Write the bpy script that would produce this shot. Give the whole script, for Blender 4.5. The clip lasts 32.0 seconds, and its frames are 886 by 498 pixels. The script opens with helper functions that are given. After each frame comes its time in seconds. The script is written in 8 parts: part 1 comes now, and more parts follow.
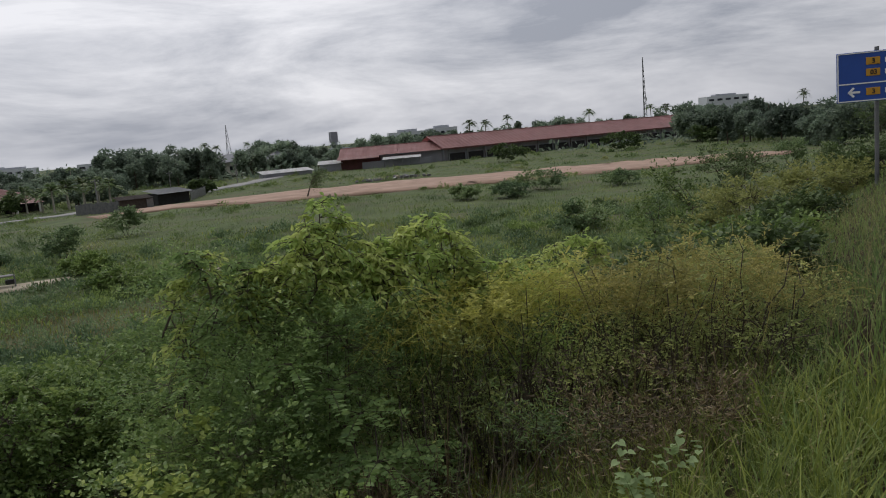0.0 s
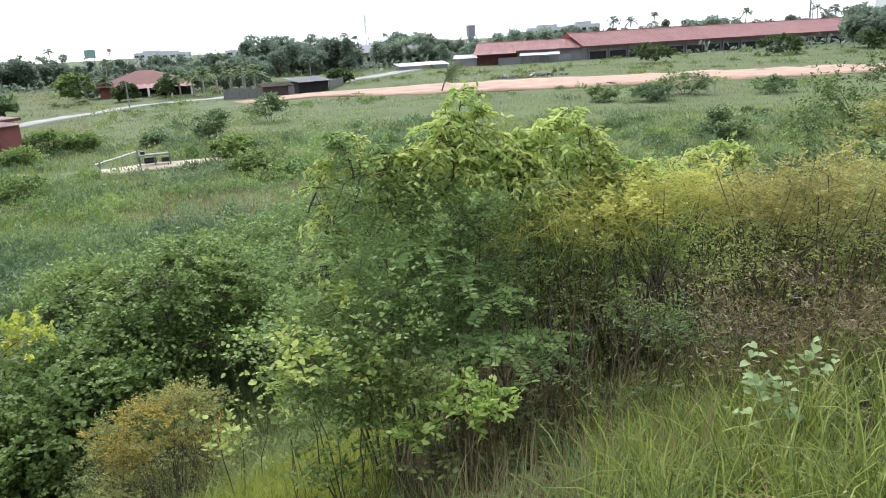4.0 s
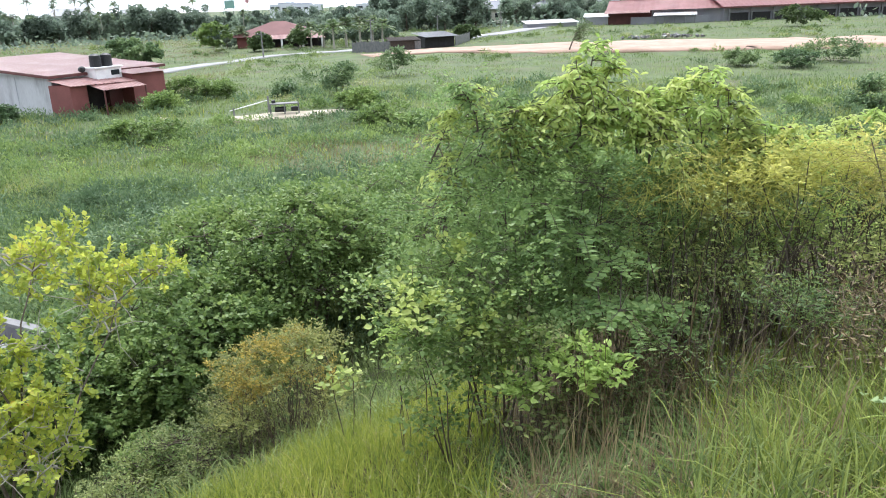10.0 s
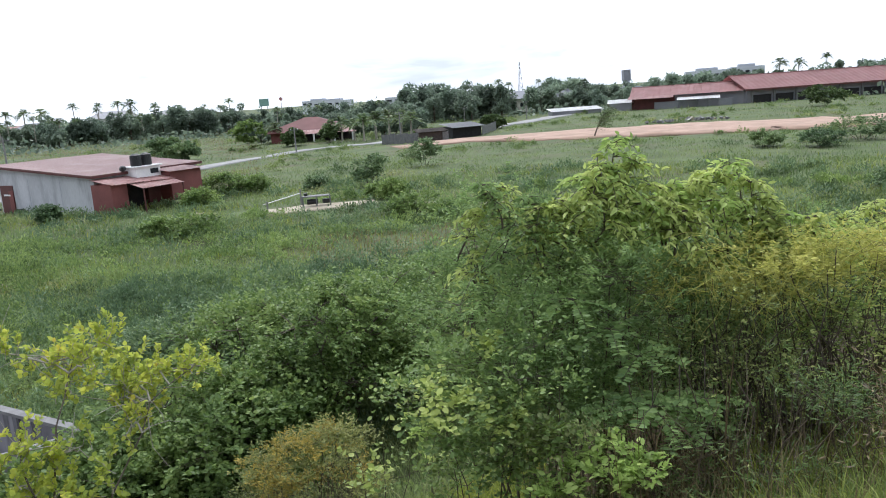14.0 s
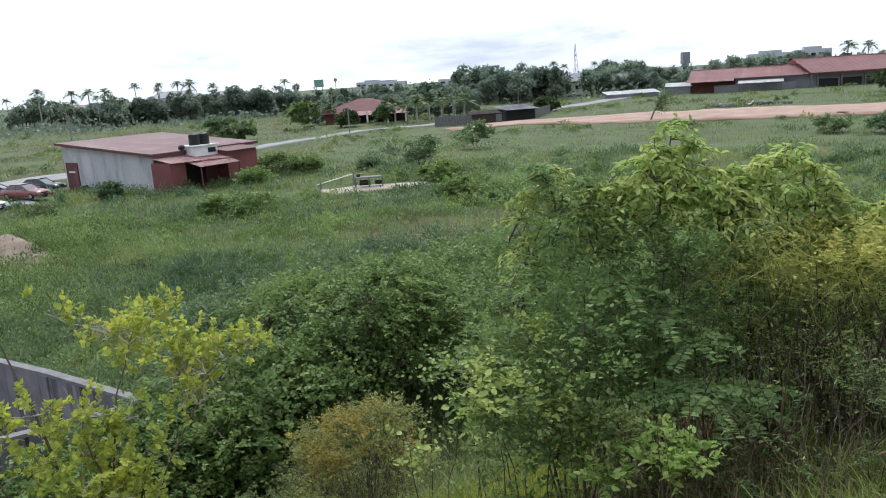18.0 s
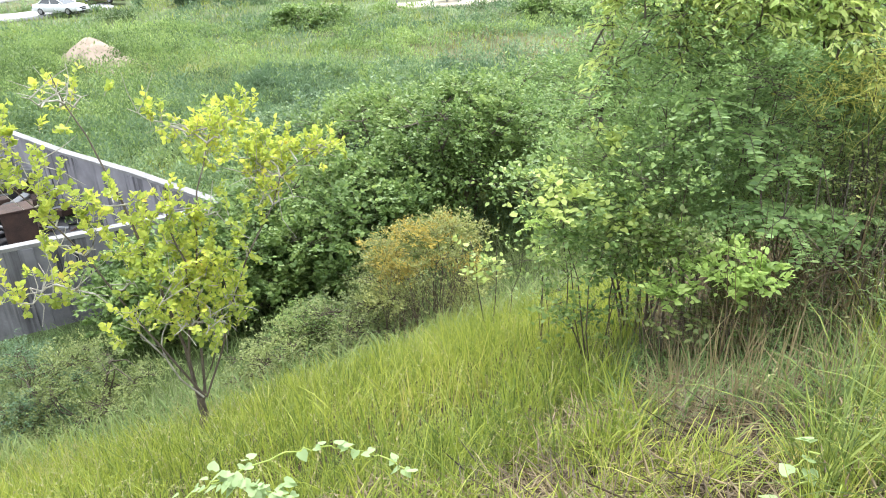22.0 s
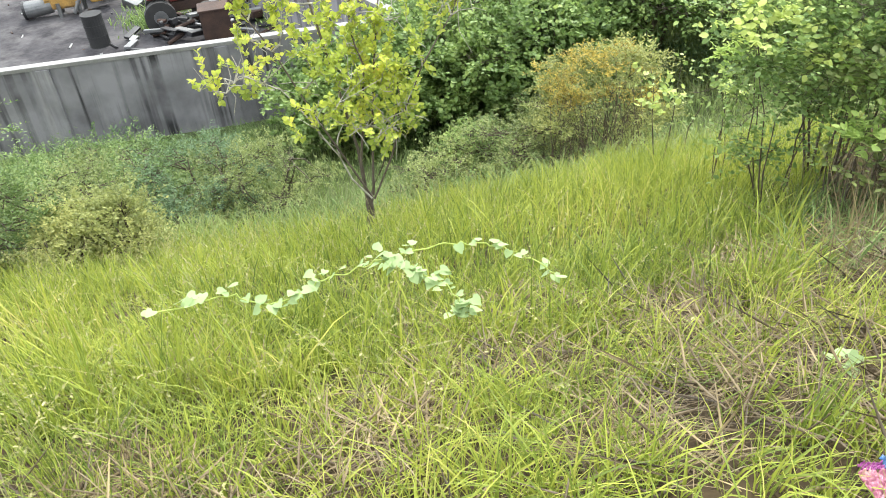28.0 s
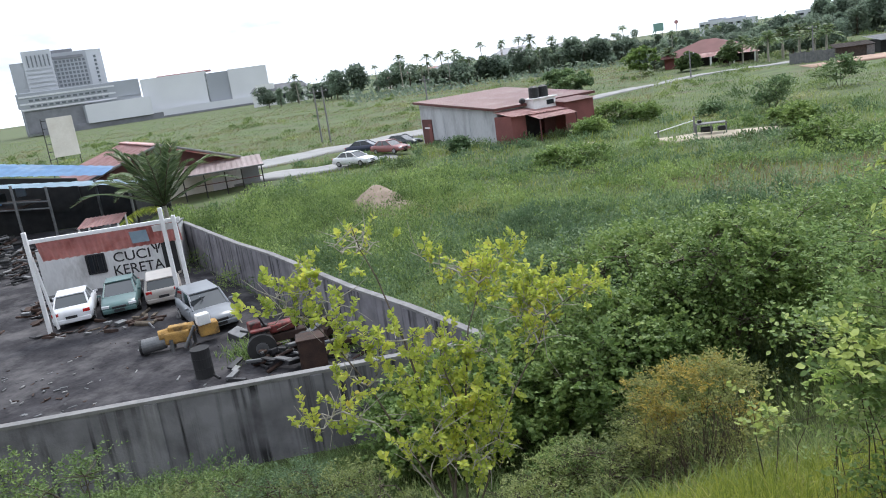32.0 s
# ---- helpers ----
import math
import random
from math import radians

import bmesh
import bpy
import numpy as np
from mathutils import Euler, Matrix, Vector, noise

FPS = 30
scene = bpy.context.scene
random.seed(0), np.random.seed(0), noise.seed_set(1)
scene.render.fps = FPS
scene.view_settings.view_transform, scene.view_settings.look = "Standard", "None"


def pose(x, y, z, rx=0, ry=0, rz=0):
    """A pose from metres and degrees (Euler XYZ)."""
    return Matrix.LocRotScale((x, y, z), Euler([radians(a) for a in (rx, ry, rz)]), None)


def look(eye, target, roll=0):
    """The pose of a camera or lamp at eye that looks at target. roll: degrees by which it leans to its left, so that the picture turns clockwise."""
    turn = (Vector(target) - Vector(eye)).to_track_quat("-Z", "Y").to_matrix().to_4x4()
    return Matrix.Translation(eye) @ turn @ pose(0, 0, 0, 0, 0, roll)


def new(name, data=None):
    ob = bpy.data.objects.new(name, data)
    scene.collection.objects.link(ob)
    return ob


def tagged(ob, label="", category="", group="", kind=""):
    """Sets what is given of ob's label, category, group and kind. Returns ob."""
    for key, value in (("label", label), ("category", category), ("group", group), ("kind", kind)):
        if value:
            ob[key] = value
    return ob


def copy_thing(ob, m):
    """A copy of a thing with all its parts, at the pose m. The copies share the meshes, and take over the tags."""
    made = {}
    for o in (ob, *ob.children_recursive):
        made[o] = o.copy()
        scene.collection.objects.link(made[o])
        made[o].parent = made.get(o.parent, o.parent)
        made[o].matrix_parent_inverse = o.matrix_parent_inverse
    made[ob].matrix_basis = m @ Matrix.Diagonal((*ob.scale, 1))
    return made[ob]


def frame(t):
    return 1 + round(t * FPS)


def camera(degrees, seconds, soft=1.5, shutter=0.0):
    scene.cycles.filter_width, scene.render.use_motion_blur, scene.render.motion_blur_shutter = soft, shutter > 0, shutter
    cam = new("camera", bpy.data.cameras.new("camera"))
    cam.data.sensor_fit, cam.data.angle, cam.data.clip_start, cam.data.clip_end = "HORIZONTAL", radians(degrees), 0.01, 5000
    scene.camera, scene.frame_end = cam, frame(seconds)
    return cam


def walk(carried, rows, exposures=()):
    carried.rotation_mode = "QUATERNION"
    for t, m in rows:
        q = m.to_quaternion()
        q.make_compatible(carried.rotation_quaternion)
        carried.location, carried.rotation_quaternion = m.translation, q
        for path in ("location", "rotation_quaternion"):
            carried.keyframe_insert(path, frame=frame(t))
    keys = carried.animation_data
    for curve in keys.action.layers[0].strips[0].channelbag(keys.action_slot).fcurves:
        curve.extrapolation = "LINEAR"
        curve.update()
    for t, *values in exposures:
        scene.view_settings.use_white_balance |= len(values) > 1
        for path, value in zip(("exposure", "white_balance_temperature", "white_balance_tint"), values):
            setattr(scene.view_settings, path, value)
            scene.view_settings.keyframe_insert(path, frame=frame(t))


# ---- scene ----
cam = camera(60.18, 32.0, soft=1.0)
PATH = [
    (0.0, 0.083, 0.036, 7.586, 81.530, 4.947, -27.083),
    (0.5, 0.074, 0.032, 7.564, 79.995, 4.698, -25.475),
    (1.0, 0.064, 0.027, 7.554, 78.516, 4.229, -24.101),
    (1.5, 0.053, 0.024, 7.541, 77.266, 3.818, -22.806),
    (2.0, 0.040, 0.011, 7.535, 76.325, 3.749, -21.282),
    (2.5, 0.025, -0.000, 7.531, 75.508, 3.595, -19.814),
    (3.0, 0.004, -0.009, 7.522, 75.002, 3.399, -18.612),
    (3.5, -0.001, -0.017, 7.530, 74.663, 3.271, -17.775),
    (5.5, 0.031, -0.000, 7.560, 76.175, 3.088, -15.486),
    (6.0, 0.039, -0.003, 7.571, 77.517, 3.243, -15.747),
    (6.5, 0.043, -0.014, 7.579, 78.552, 3.400, -16.064),
    (7.0, 0.040, -0.019, 7.579, 78.881, 3.434, -16.046),
    (7.5, 0.024, -0.010, 7.571, 78.571, 3.322, -14.992),
    (8.0, 0.012, -0.011, 7.563, 77.781, 3.147, -13.395),
    (8.5, 0.004, -0.000, 7.545, 76.604, 2.875, -11.614),
    (9.0, -0.002, 0.021, 7.529, 75.133, 2.626, -10.085),
    (9.5, -0.004, 0.025, 7.515, 73.717, 2.388, -8.978),
    (10.0, -0.020, 0.036, 7.497, 72.137, 2.088, -7.761),
    (10.5, -0.024, 0.044, 7.476, 70.448, 2.004, -6.721),
    (11.0, -0.031, 0.049, 7.463, 68.827, 1.874, -5.767),
    (11.5, -0.041, 0.050, 7.461, 68.700, 2.153, -4.959),
    (12.0, -0.032, 0.025, 7.502, 70.731, 2.812, -4.598),
    (12.5, -0.020, 0.003, 7.538, 73.075, 3.402, -4.733),
    (13.0, -0.006, -0.011, 7.567, 75.089, 3.642, -5.061),
    (13.5, 0.000, -0.009, 7.587, 77.206, 3.867, -5.553),
    (15.5, 0.036, 0.033, 7.589, 79.766, 3.840, -6.099),
    (16.0, 0.021, 0.012, 7.592, 79.425, 3.885, -4.513),
    (16.5, 0.013, 0.007, 7.592, 79.130, 3.965, -2.846),
    (17.0, 0.009, 0.006, 7.588, 78.860, 3.861, -2.026),
    (17.5, 0.005, 0.010, 7.581, 78.395, 3.667, -1.933),
    (18.0, 0.003, 0.008, 7.575, 77.631, 3.574, -1.876),
    (18.5, -0.001, 0.011, 7.547, 76.452, 3.446, -1.585),
    (19.0, 0.006, 0.012, 7.524, 74.594, 3.409, -0.939),
    (19.5, -0.007, 0.024, 7.509, 72.682, 3.052, 0.125),
    (20.0, -0.017, 0.016, 7.505, 71.359, 2.677, 1.613),
    (20.5, -0.021, 0.017, 7.495, 70.440, 2.470, 2.974),
    (21.0, -0.018, 0.024, 7.486, 69.172, 2.355, 3.801),
    (21.5, -0.010, 0.023, 7.473, 67.389, 2.407, 4.061),
    (22.0, -0.010, 0.027, 7.442, 64.880, 2.382, 4.096),
    (22.5, -0.013, 0.027, 7.410, 62.404, 2.402, 4.087),
    (23.0, -0.014, 0.022, 7.387, 60.039, 2.412, 4.095),
    (23.5, -0.017, 0.028, 7.362, 57.875, 2.458, 4.143),
    (24.0, -0.020, 0.024, 7.355, 56.181, 2.565, 4.361),
    (24.5, -0.035, 0.020, 7.337, 54.791, 2.699, 5.228),
    (25.0, -0.052, 0.012, 7.332, 53.487, 2.887, 6.894),
    (25.5, -0.058, 0.003, 7.329, 52.646, 3.208, 8.785),
    (27.5, -0.001, -0.036, 7.357, 53.285, 3.198, 15.870),
    (28.0, 0.001, -0.046, 7.356, 52.997, 3.327, 17.760),
    (28.5, -0.000, -0.055, 7.346, 52.013, 3.673, 20.368),
    (29.0, -0.011, -0.077, 7.344, 51.259, 4.567, 24.315),
    (29.5, -0.022, -0.079, 7.333, 53.751, 5.546, 26.850),
    (30.0, -0.007, -0.058, 7.403, 60.625, 7.179, 26.409),
    (30.5, -0.021, -0.052, 7.475, 67.016, 8.384, 26.035),
    (31.0, -0.035, -0.056, 7.517, 70.980, 8.924, 25.720),
    (31.5, -0.042, -0.046, 7.536, 74.011, 8.744, 24.232),
    (32.0, -0.051, -0.051, 7.554, 76.430, 8.007, 22.480),
]
EXPO = [(0.0, -1.83, 6230.0, 14.0), (1.0, -0.69, 6330.0, 15.0), (2.0, -0.30, 6230.0, 14.0), (3.0, -0.16, 6080.0, 13.0), (6.0, -0.52, 5930.0, 12.0),
        (7.0, -0.88, 5930.0, 12.0), (8.0, -0.72, 5930.0, 12.0), (9.0, -0.22, 5880.0, 12.0), (10.0, 0.12, 5830.0, 12.0), (11.2, 0.74, 5930.0, 12.0),
        (12.0, 0.25, 5830.0, 12.0), (13.0, -0.16, 5780.0, 12.0), (16.0, -1.2, 5830.0, 13.0), (17.0, -1.14, 5830.0, 13.0), (18.0, -0.76, 5780.0, 12.0),
        (19.0, -0.08, 5780.0, 12.0), (21.0, 0.5, 5980.0, 12.0), (23.0, 0.90, 5990.0, 7.0), (25.0, 0.86, 6190.0, 7.0), (28.0, 0.84, 6240.0, 7.0), (29.0, 0.76, 6210.0, 7.0),
        (30.0, 0.55, 6140.0, 8.0), (31.0, 0.07, 5890.0, 12.0), (32.0, -0.47, 5840.0, 12.0)]
walk(cam, [(r[0], pose(*r[1:])) for r in PATH], EXPO)

# ---- light: bright hazy sky, veiled sun high in front of the bank ----
SUN_AZ, SUN_EL = -8.0, 54.0
world = bpy.data.worlds.new("world")
scene.world = world
world.use_nodes = True
wn, wl = world.node_tree.nodes, world.node_tree.links
wn.clear()


def wnode(kind, **inputs):
    nd = wn.new(kind)
    for k, v in inputs.items():
        nd.inputs[k.replace("_", " ")].default_value = v
    return nd


w_out = wnode("ShaderNodeOutputWorld")
w_sky = wn.new("ShaderNodeTexSky")
w_sky.sky_type = "NISHITA"
w_sky.sun_disc = False
w_sky.sun_elevation, w_sky.sun_rotation = radians(SUN_EL), radians(SUN_AZ)
w_sky.air_density, w_sky.dust_density = 1.0, 3.0
w_bg = wnode("ShaderNodeBackground", Strength=0.10)
wl.new(w_sky.outputs[0], w_bg.inputs[0])
w_tc = wn.new("ShaderNodeTexCoord")
w_map = wn.new("ShaderNodeMapping")
w_map.inputs["Scale"].default_value = (1.0, 1.0, 4.5)
wl.new(w_tc.outputs["Generated"], w_map.inputs["Vector"])
w_noise = wnode("ShaderNodeTexNoise", Scale=2.2, Detail=9.0, Roughness=0.62, Distortion=0.4)
wl.new(w_map.outputs[0], w_noise.inputs["Vector"])
w_ramp = wn.new("ShaderNodeValToRGB")
w_ramp.color_ramp.elements[0].position, w_ramp.color_ramp.elements[0].color = 0.35, (0.86, 0.91, 0.99, 1)
w_ramp.color_ramp.elements[1].position, w_ramp.color_ramp.elements[1].color = 0.62, (2.00, 2.00, 1.97, 1)
wl.new(w_noise.outputs[0], w_ramp.inputs[0])
w_cloud = wnode("ShaderNodeBackground", Strength=1.0)
# hazy cloud is brighter towards the sun
w_dot = wn.new("ShaderNodeVectorMath")
w_dot.operation = "DOT_PRODUCT"
w_dot.inputs[1].default_value = (math.sin(radians(SUN_AZ)) * math.cos(radians(SUN_EL)), math.cos(radians(SUN_AZ)) * math.cos(radians(SUN_EL)), math.sin(radians(SUN_EL)))
wl.new(w_tc.outputs["Generated"], w_dot.inputs[0])
w_glow = wn.new("ShaderNodeMapRange")
for _k, _v in (("From Min", -1.0), ("From Max", 1.0), ("To Min", 0.3), ("To Max", 2.0)):
    w_glow.inputs[_k].default_value = _v
wl.new(w_dot.outputs["Value"], w_glow.inputs[0])
w_mul = wn.new("ShaderNodeVectorMath")
w_mul.operation = "SCALE"
wl.new(w_ramp.outputs[0], w_mul.inputs[0])
wl.new(w_glow.outputs[0], w_mul.inputs["Scale"])
wl.new(w_mul.outputs[0], w_cloud.inputs[0])
w_mix = wn.new("ShaderNodeMixShader")
w_mix.inputs[0].default_value = 0.85
wl.new(w_bg.outputs[0], w_mix.inputs[1])
wl.new(w_cloud.outputs[0], w_mix.inputs[2])
wl.new(w_mix.outputs[0], w_out.inputs[0])

sun = new("sun", bpy.data.lights.new("sun", "SUN"))
sun.data.energy, sun.data.angle, sun.data.color = 3.4, radians(5.0), (1.0, 0.94, 0.82)
_a, _e = radians(SUN_AZ), radians(SUN_EL)
sun.matrix_world = look((math.sin(_a) * math.cos(_e) * 50, math.cos(_a) * math.cos(_e) * 50, math.sin(_e) * 50), (0, 0, 0))


# ---- materials ----
def material(name, rough=0.7, metal=0.0):
    m = bpy.data.materials.new(name)
    m.use_nodes = True
    b = m.node_tree.nodes["Principled BSDF"]
    b.inputs["Roughness"].default_value, b.inputs["Metallic"].default_value = rough, metal
    return m, m.node_tree.nodes, m.node_tree.links, b


def rgb(c):
    return (c[0], c[1], c[2], 1)


def surface(name, dark, light, scale=6.0, rough=0.75, metal=0.0, bump=0.2, fine=60.0, stain=None, stain_scale=0.7, stretch=(1, 1, 1), stain_at=(0.5, 0.7)):
    """Two-scale mottled surface: large blotches and fine grain, optional stain colour."""
    m, n, l, b = material(name, rough, metal)
    tc = n.new("ShaderNodeTexCoord")
    mp = n.new("ShaderNodeMapping")
    mp.inputs["Scale"].default_value = stretch
    l.new(tc.outputs["Object"], mp.inputs[0])
    n1, n2 = n.new("ShaderNodeTexNoise"), n.new("ShaderNodeTexNoise")
    for nn, sc in ((n1, scale), (n2, fine)):
        nn.inputs["Scale"].default_value, nn.inputs["Detail"].default_value = sc, 6
        l.new(mp.outputs[0], nn.inputs["Vector"])
    mixf = n.new("ShaderNodeMath")
    mixf.operation = "MULTIPLY_ADD"
    mixf.inputs[1].default_value = 0.35
    l.new(n2.outputs[0], mixf.inputs[0])
    sc1 = n.new("ShaderNodeMath")
    sc1.operation = "MULTIPLY"
    sc1.inputs[1].default_value = 0.65
    l.new(n1.outputs[0], sc1.inputs[0])
    l.new(sc1.outputs[0], mixf.inputs[2])
    r = n.new("ShaderNodeValToRGB")
    r.color_ramp.elements[0].position, r.color_ramp.elements[0].color = 0.32, rgb(dark)
    r.color_ramp.elements[1].position, r.color_ramp.elements[1].color = 0.66, rgb(light)
    l.new(mixf.outputs[0], r.inputs[0])
    col = r.outputs[0]
    if stain:
        n3 = n.new("ShaderNodeTexNoise")
        n3.inputs["Scale"].default_value, n3.inputs["Detail"].default_value = stain_scale, 8
        n3.inputs["Roughness"].default_value = 0.65
        l.new(mp.outputs[0], n3.inputs["Vector"])
        r3 = n.new("ShaderNodeValToRGB")
        r3.color_ramp.elements[0].position, r3.color_ramp.elements[1].position = stain_at
        l.new(n3.outputs[0], r3.inputs[0])
        mx = n.new("ShaderNodeMix")
        mx.data_type = "RGBA"
        l.new(r3.outputs[0], mx.inputs[0])
        l.new(col, mx.inputs[6])
        mx.inputs[7].default_value = rgb(stain)
        col = mx.outputs[2]
    l.new(col, b.inputs["Base Color"])
    if bump:
        bp = n.new("ShaderNodeBump")
        bp.inputs["Strength"].default_value, bp.inputs["Distance"].default_value = bump, 0.03
        l.new(mixf.outputs[0], bp.inputs["Height"])
        l.new(bp.outputs[0], b.inputs["Normal"])
    return m


def leaf(name, stops, patch=0.25, trans=0.35, rough=0.5, obj=False, mottle=0.5):
    """Foliage: colour varies leaf by leaf and in patches over the ground; light passes through."""
    m, n, l, b = material(name, rough)
    geo = n.new("ShaderNodeNewGeometry")
    nz = n.new("ShaderNodeTexNoise")
    nz.inputs["Scale"].default_value, nz.inputs["Detail"].default_value = patch, 5
    l.new(geo.outputs["Position"], nz.inputs["Vector"])
    add = n.new("ShaderNodeMath")
    add.operation = "MULTIPLY_ADD"
    add.inputs[1].default_value = 1 - mottle
    l.new(geo.outputs["Random Per Island"], add.inputs[0])
    ctr = n.new("ShaderNodeMapRange")
    ctr.inputs["From Min"].default_value, ctr.inputs["From Max"].default_value = 0.3, 0.7
    ctr.inputs["To Max"].default_value = mottle
    l.new(nz.outputs[0], ctr.inputs[0])
    l.new(ctr.outputs[0], add.inputs[2])
    r = n.new("ShaderNodeValToRGB")
    el = r.color_ramp.elements
    while len(el) < len(stops):
        el.new(0.5)
    for e, (p, c) in zip(el, stops):
        e.position, e.color = p, rgb(c)
    l.new(add.outputs[0], r.inputs[0])
    col = r.outputs[0]
    if obj:
        oi = n.new("ShaderNodeObjectInfo")
        hv = n.new("ShaderNodeHueSaturation")
        mr = n.new("ShaderNodeMapRange")
        mr.inputs["To Min"].default_value, mr.inputs["To Max"].default_value = 0.7, 1.35
        l.new(oi.outputs["Random"], mr.inputs[0])
        l.new(mr.outputs[0], hv.inputs["Value"])
        l.new(col, hv.inputs["Color"])
        col = hv.outputs[0]
    l.new(col, b.inputs["Base Color"])
    b.inputs["Specular IOR Level"].default_value = 0.3
    if trans:
        t = n.new("ShaderNodeBsdfTranslucent")
        l.new(col, t.inputs[0])
        mx = n.new("ShaderNodeMixShader")
        mx.inputs[0].default_value = trans
        l.new(b.outputs[0], mx.inputs[1])
        l.new(t.outputs[0], mx.inputs[2])
        l.new(mx.outputs[0], n["Material Output"].inputs[0])
    return m


def paint(name, c, rough=0.35, metal=0.0, dirt=0.25):
    d = tuple(x * (1 - dirt) for x in c)
    return surface(name, d, c, scale=2.5, rough=rough, metal=metal, bump=0.03, fine=25.0)


M_GROUND = surface("meadow_soil", (0.040, 0.055, 0.016), (0.095, 0.135, 0.036), 0.35, 0.95, 0, 0.5, 4.0, stain=(0.10, 0.085, 0.045), stain_scale=0.12)
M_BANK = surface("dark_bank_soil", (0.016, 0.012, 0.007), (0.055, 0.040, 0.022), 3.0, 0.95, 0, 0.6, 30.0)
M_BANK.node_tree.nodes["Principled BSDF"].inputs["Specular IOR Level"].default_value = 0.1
M_DIRT = surface("bare_laterite", (0.29, 0.19, 0.138), (0.45, 0.31, 0.235), 0.25, 0.95, 0, 0.3, 3.0, stain=(0.24, 0.17, 0.12), stain_scale=0.3)
M_SAND = surface("pale_sand", (0.28, 0.24, 0.17), (0.44, 0.39, 0.30), 0.8, 0.95, 0, 0.3, 12.0)
M_ROAD = surface("pale_concrete_road", (0.205, 0.203, 0.196), (0.300, 0.297, 0.290), 0.4, 0.85, 0, 0.1, 9.0)
M_YARD = surface("oily_black_yard", (0.016, 0.0152, 0.0175), (0.058, 0.0555, 0.060), 1.4, 0.95, 0, 1.0, 9.0, stain=(0.118, 0.112, 0.113), stain_scale=0.55, stain_at=(0.48, 0.70))
M_YARD.node_tree.nodes["Principled BSDF"].inputs["Specular IOR Level"].default_value = 0.15
def streaked(name, dark, light, stain, pale):
    """Cement render: soft blotches, black damp drips and a few lime runs falling from the top."""
    m, n, l, b = material(name, 0.95)
    tc = n.new("ShaderNodeTexCoord")

    def field(scale, stretch, lo, hi, detail=6.0):
        mp, nn, mr = n.new("ShaderNodeMapping"), n.new("ShaderNodeTexNoise"), n.new("ShaderNodeMapRange")
        mp.inputs["Scale"].default_value = stretch
        nn.inputs["Scale"].default_value, nn.inputs["Detail"].default_value = scale, detail
        mr.inputs["From Min"].default_value, mr.inputs["From Max"].default_value = lo, hi
        l.new(tc.outputs["Object"], mp.inputs[0])
        l.new(mp.outputs[0], nn.inputs["Vector"])
        l.new(nn.outputs[0], mr.inputs[0])
        return mr.outputs[0]

    def blend(fac, a, c):
        mx = n.new("ShaderNodeMix")
        mx.data_type = "RGBA"
        l.new(fac, mx.inputs[0])
        if isinstance(a, tuple):
            mx.inputs[6].default_value = rgb(a)
        else:
            l.new(a, mx.inputs[6])
        mx.inputs[7].default_value = rgb(c)
        return mx.outputs[2]

    def times(a, c):
        mt = n.new("ShaderNodeMath")
        mt.operation = "MULTIPLY"
        l.new(a, mt.inputs[0])
        l.new(c, mt.inputs[1])
        return mt.outputs[0]

    col = blend(field(1.3, (1, 1, 1), 0.36, 0.64), dark, light)
    col = blend(times(field(6.0, (1, 1, 0.035), 0.50, 0.62), field(0.9, (1, 1, 0.8), 0.36, 0.58)), col, stain)
    col = blend(times(field(2.2, (1, 1, 0.05), 0.60, 0.70), field(0.7, (1, 1, 0.6), 0.45, 0.62)), col, pale)
    l.new(col, b.inputs["Base Color"])
    bp = n.new("ShaderNodeBump")
    bp.inputs["Strength"].default_value, bp.inputs["Distance"].default_value = 0.25, 0.03
    l.new(field(18.0, (1, 1, 1), 0.2, 0.8), bp.inputs["Height"])
    l.new(bp.outputs[0], b.inputs["Normal"])
    return m


M_WALL = streaked("weathered_render", (0.125, 0.120, 0.131), (0.225, 0.218, 0.235), (0.024, 0.023, 0.026), (0.32, 0.31, 0.32))
M_CAP = surface("pale_wall_cap", (0.13, 0.127, 0.125), (0.25, 0.245, 0.24), 3.0, 0.9)
M_GREYWALL = surface("grey_blockwork", (0.40, 0.41, 0.43), (0.56, 0.57, 0.59), 0.5, 0.85, 0, 0.1, 8.0, stain=(0.33, 0.33, 0.35), stain_scale=0.9, stretch=(1, 1, 0.3))
M_WHITE = surface("white_paint", (0.66, 0.66, 0.66), (0.82, 0.82, 0.81), 1.5, 0.6, 0, 0.05, 12.0)
M_CREAM = surface("cream_board", (0.58, 0.55, 0.47), (0.70, 0.68, 0.60), 0.6, 0.7, 0, 0.03, 6.0)
# roof red paled towards pink: sun and haze put into the colour
M_REDROOF = surface("hazed_red_roof", (0.370, 0.180, 0.172), (0.480, 0.255, 0.248), 0.35, 0.55, 0, 0.05, 5.0, stain=(0.443, 0.262, 0.246), stain_scale=0.4)
M_HALLROOF = surface("weathered_pink_red_roof", (0.312, 0.183, 0.179), (0.406, 0.257, 0.254), 0.35, 0.5, 0, 0.05, 5.0, stain=(0.437, 0.312, 0.304), stain_scale=0.4)
M_VERANDA = surface("bleached_pink_zinc", (0.42, 0.335, 0.325), (0.56, 0.47, 0.46), 0.7, 0.6, 0, 0.05, 6.0)
M_TILE = surface("red_roof_tile", (0.108, 0.040, 0.037), (0.166, 0.065, 0.061), 0.5, 0.8, 0, 0.1, 6.0)
M_WOOD = surface("dark_timber", (0.035, 0.028, 0.024), (0.085, 0.065, 0.055), 2.0, 0.9)
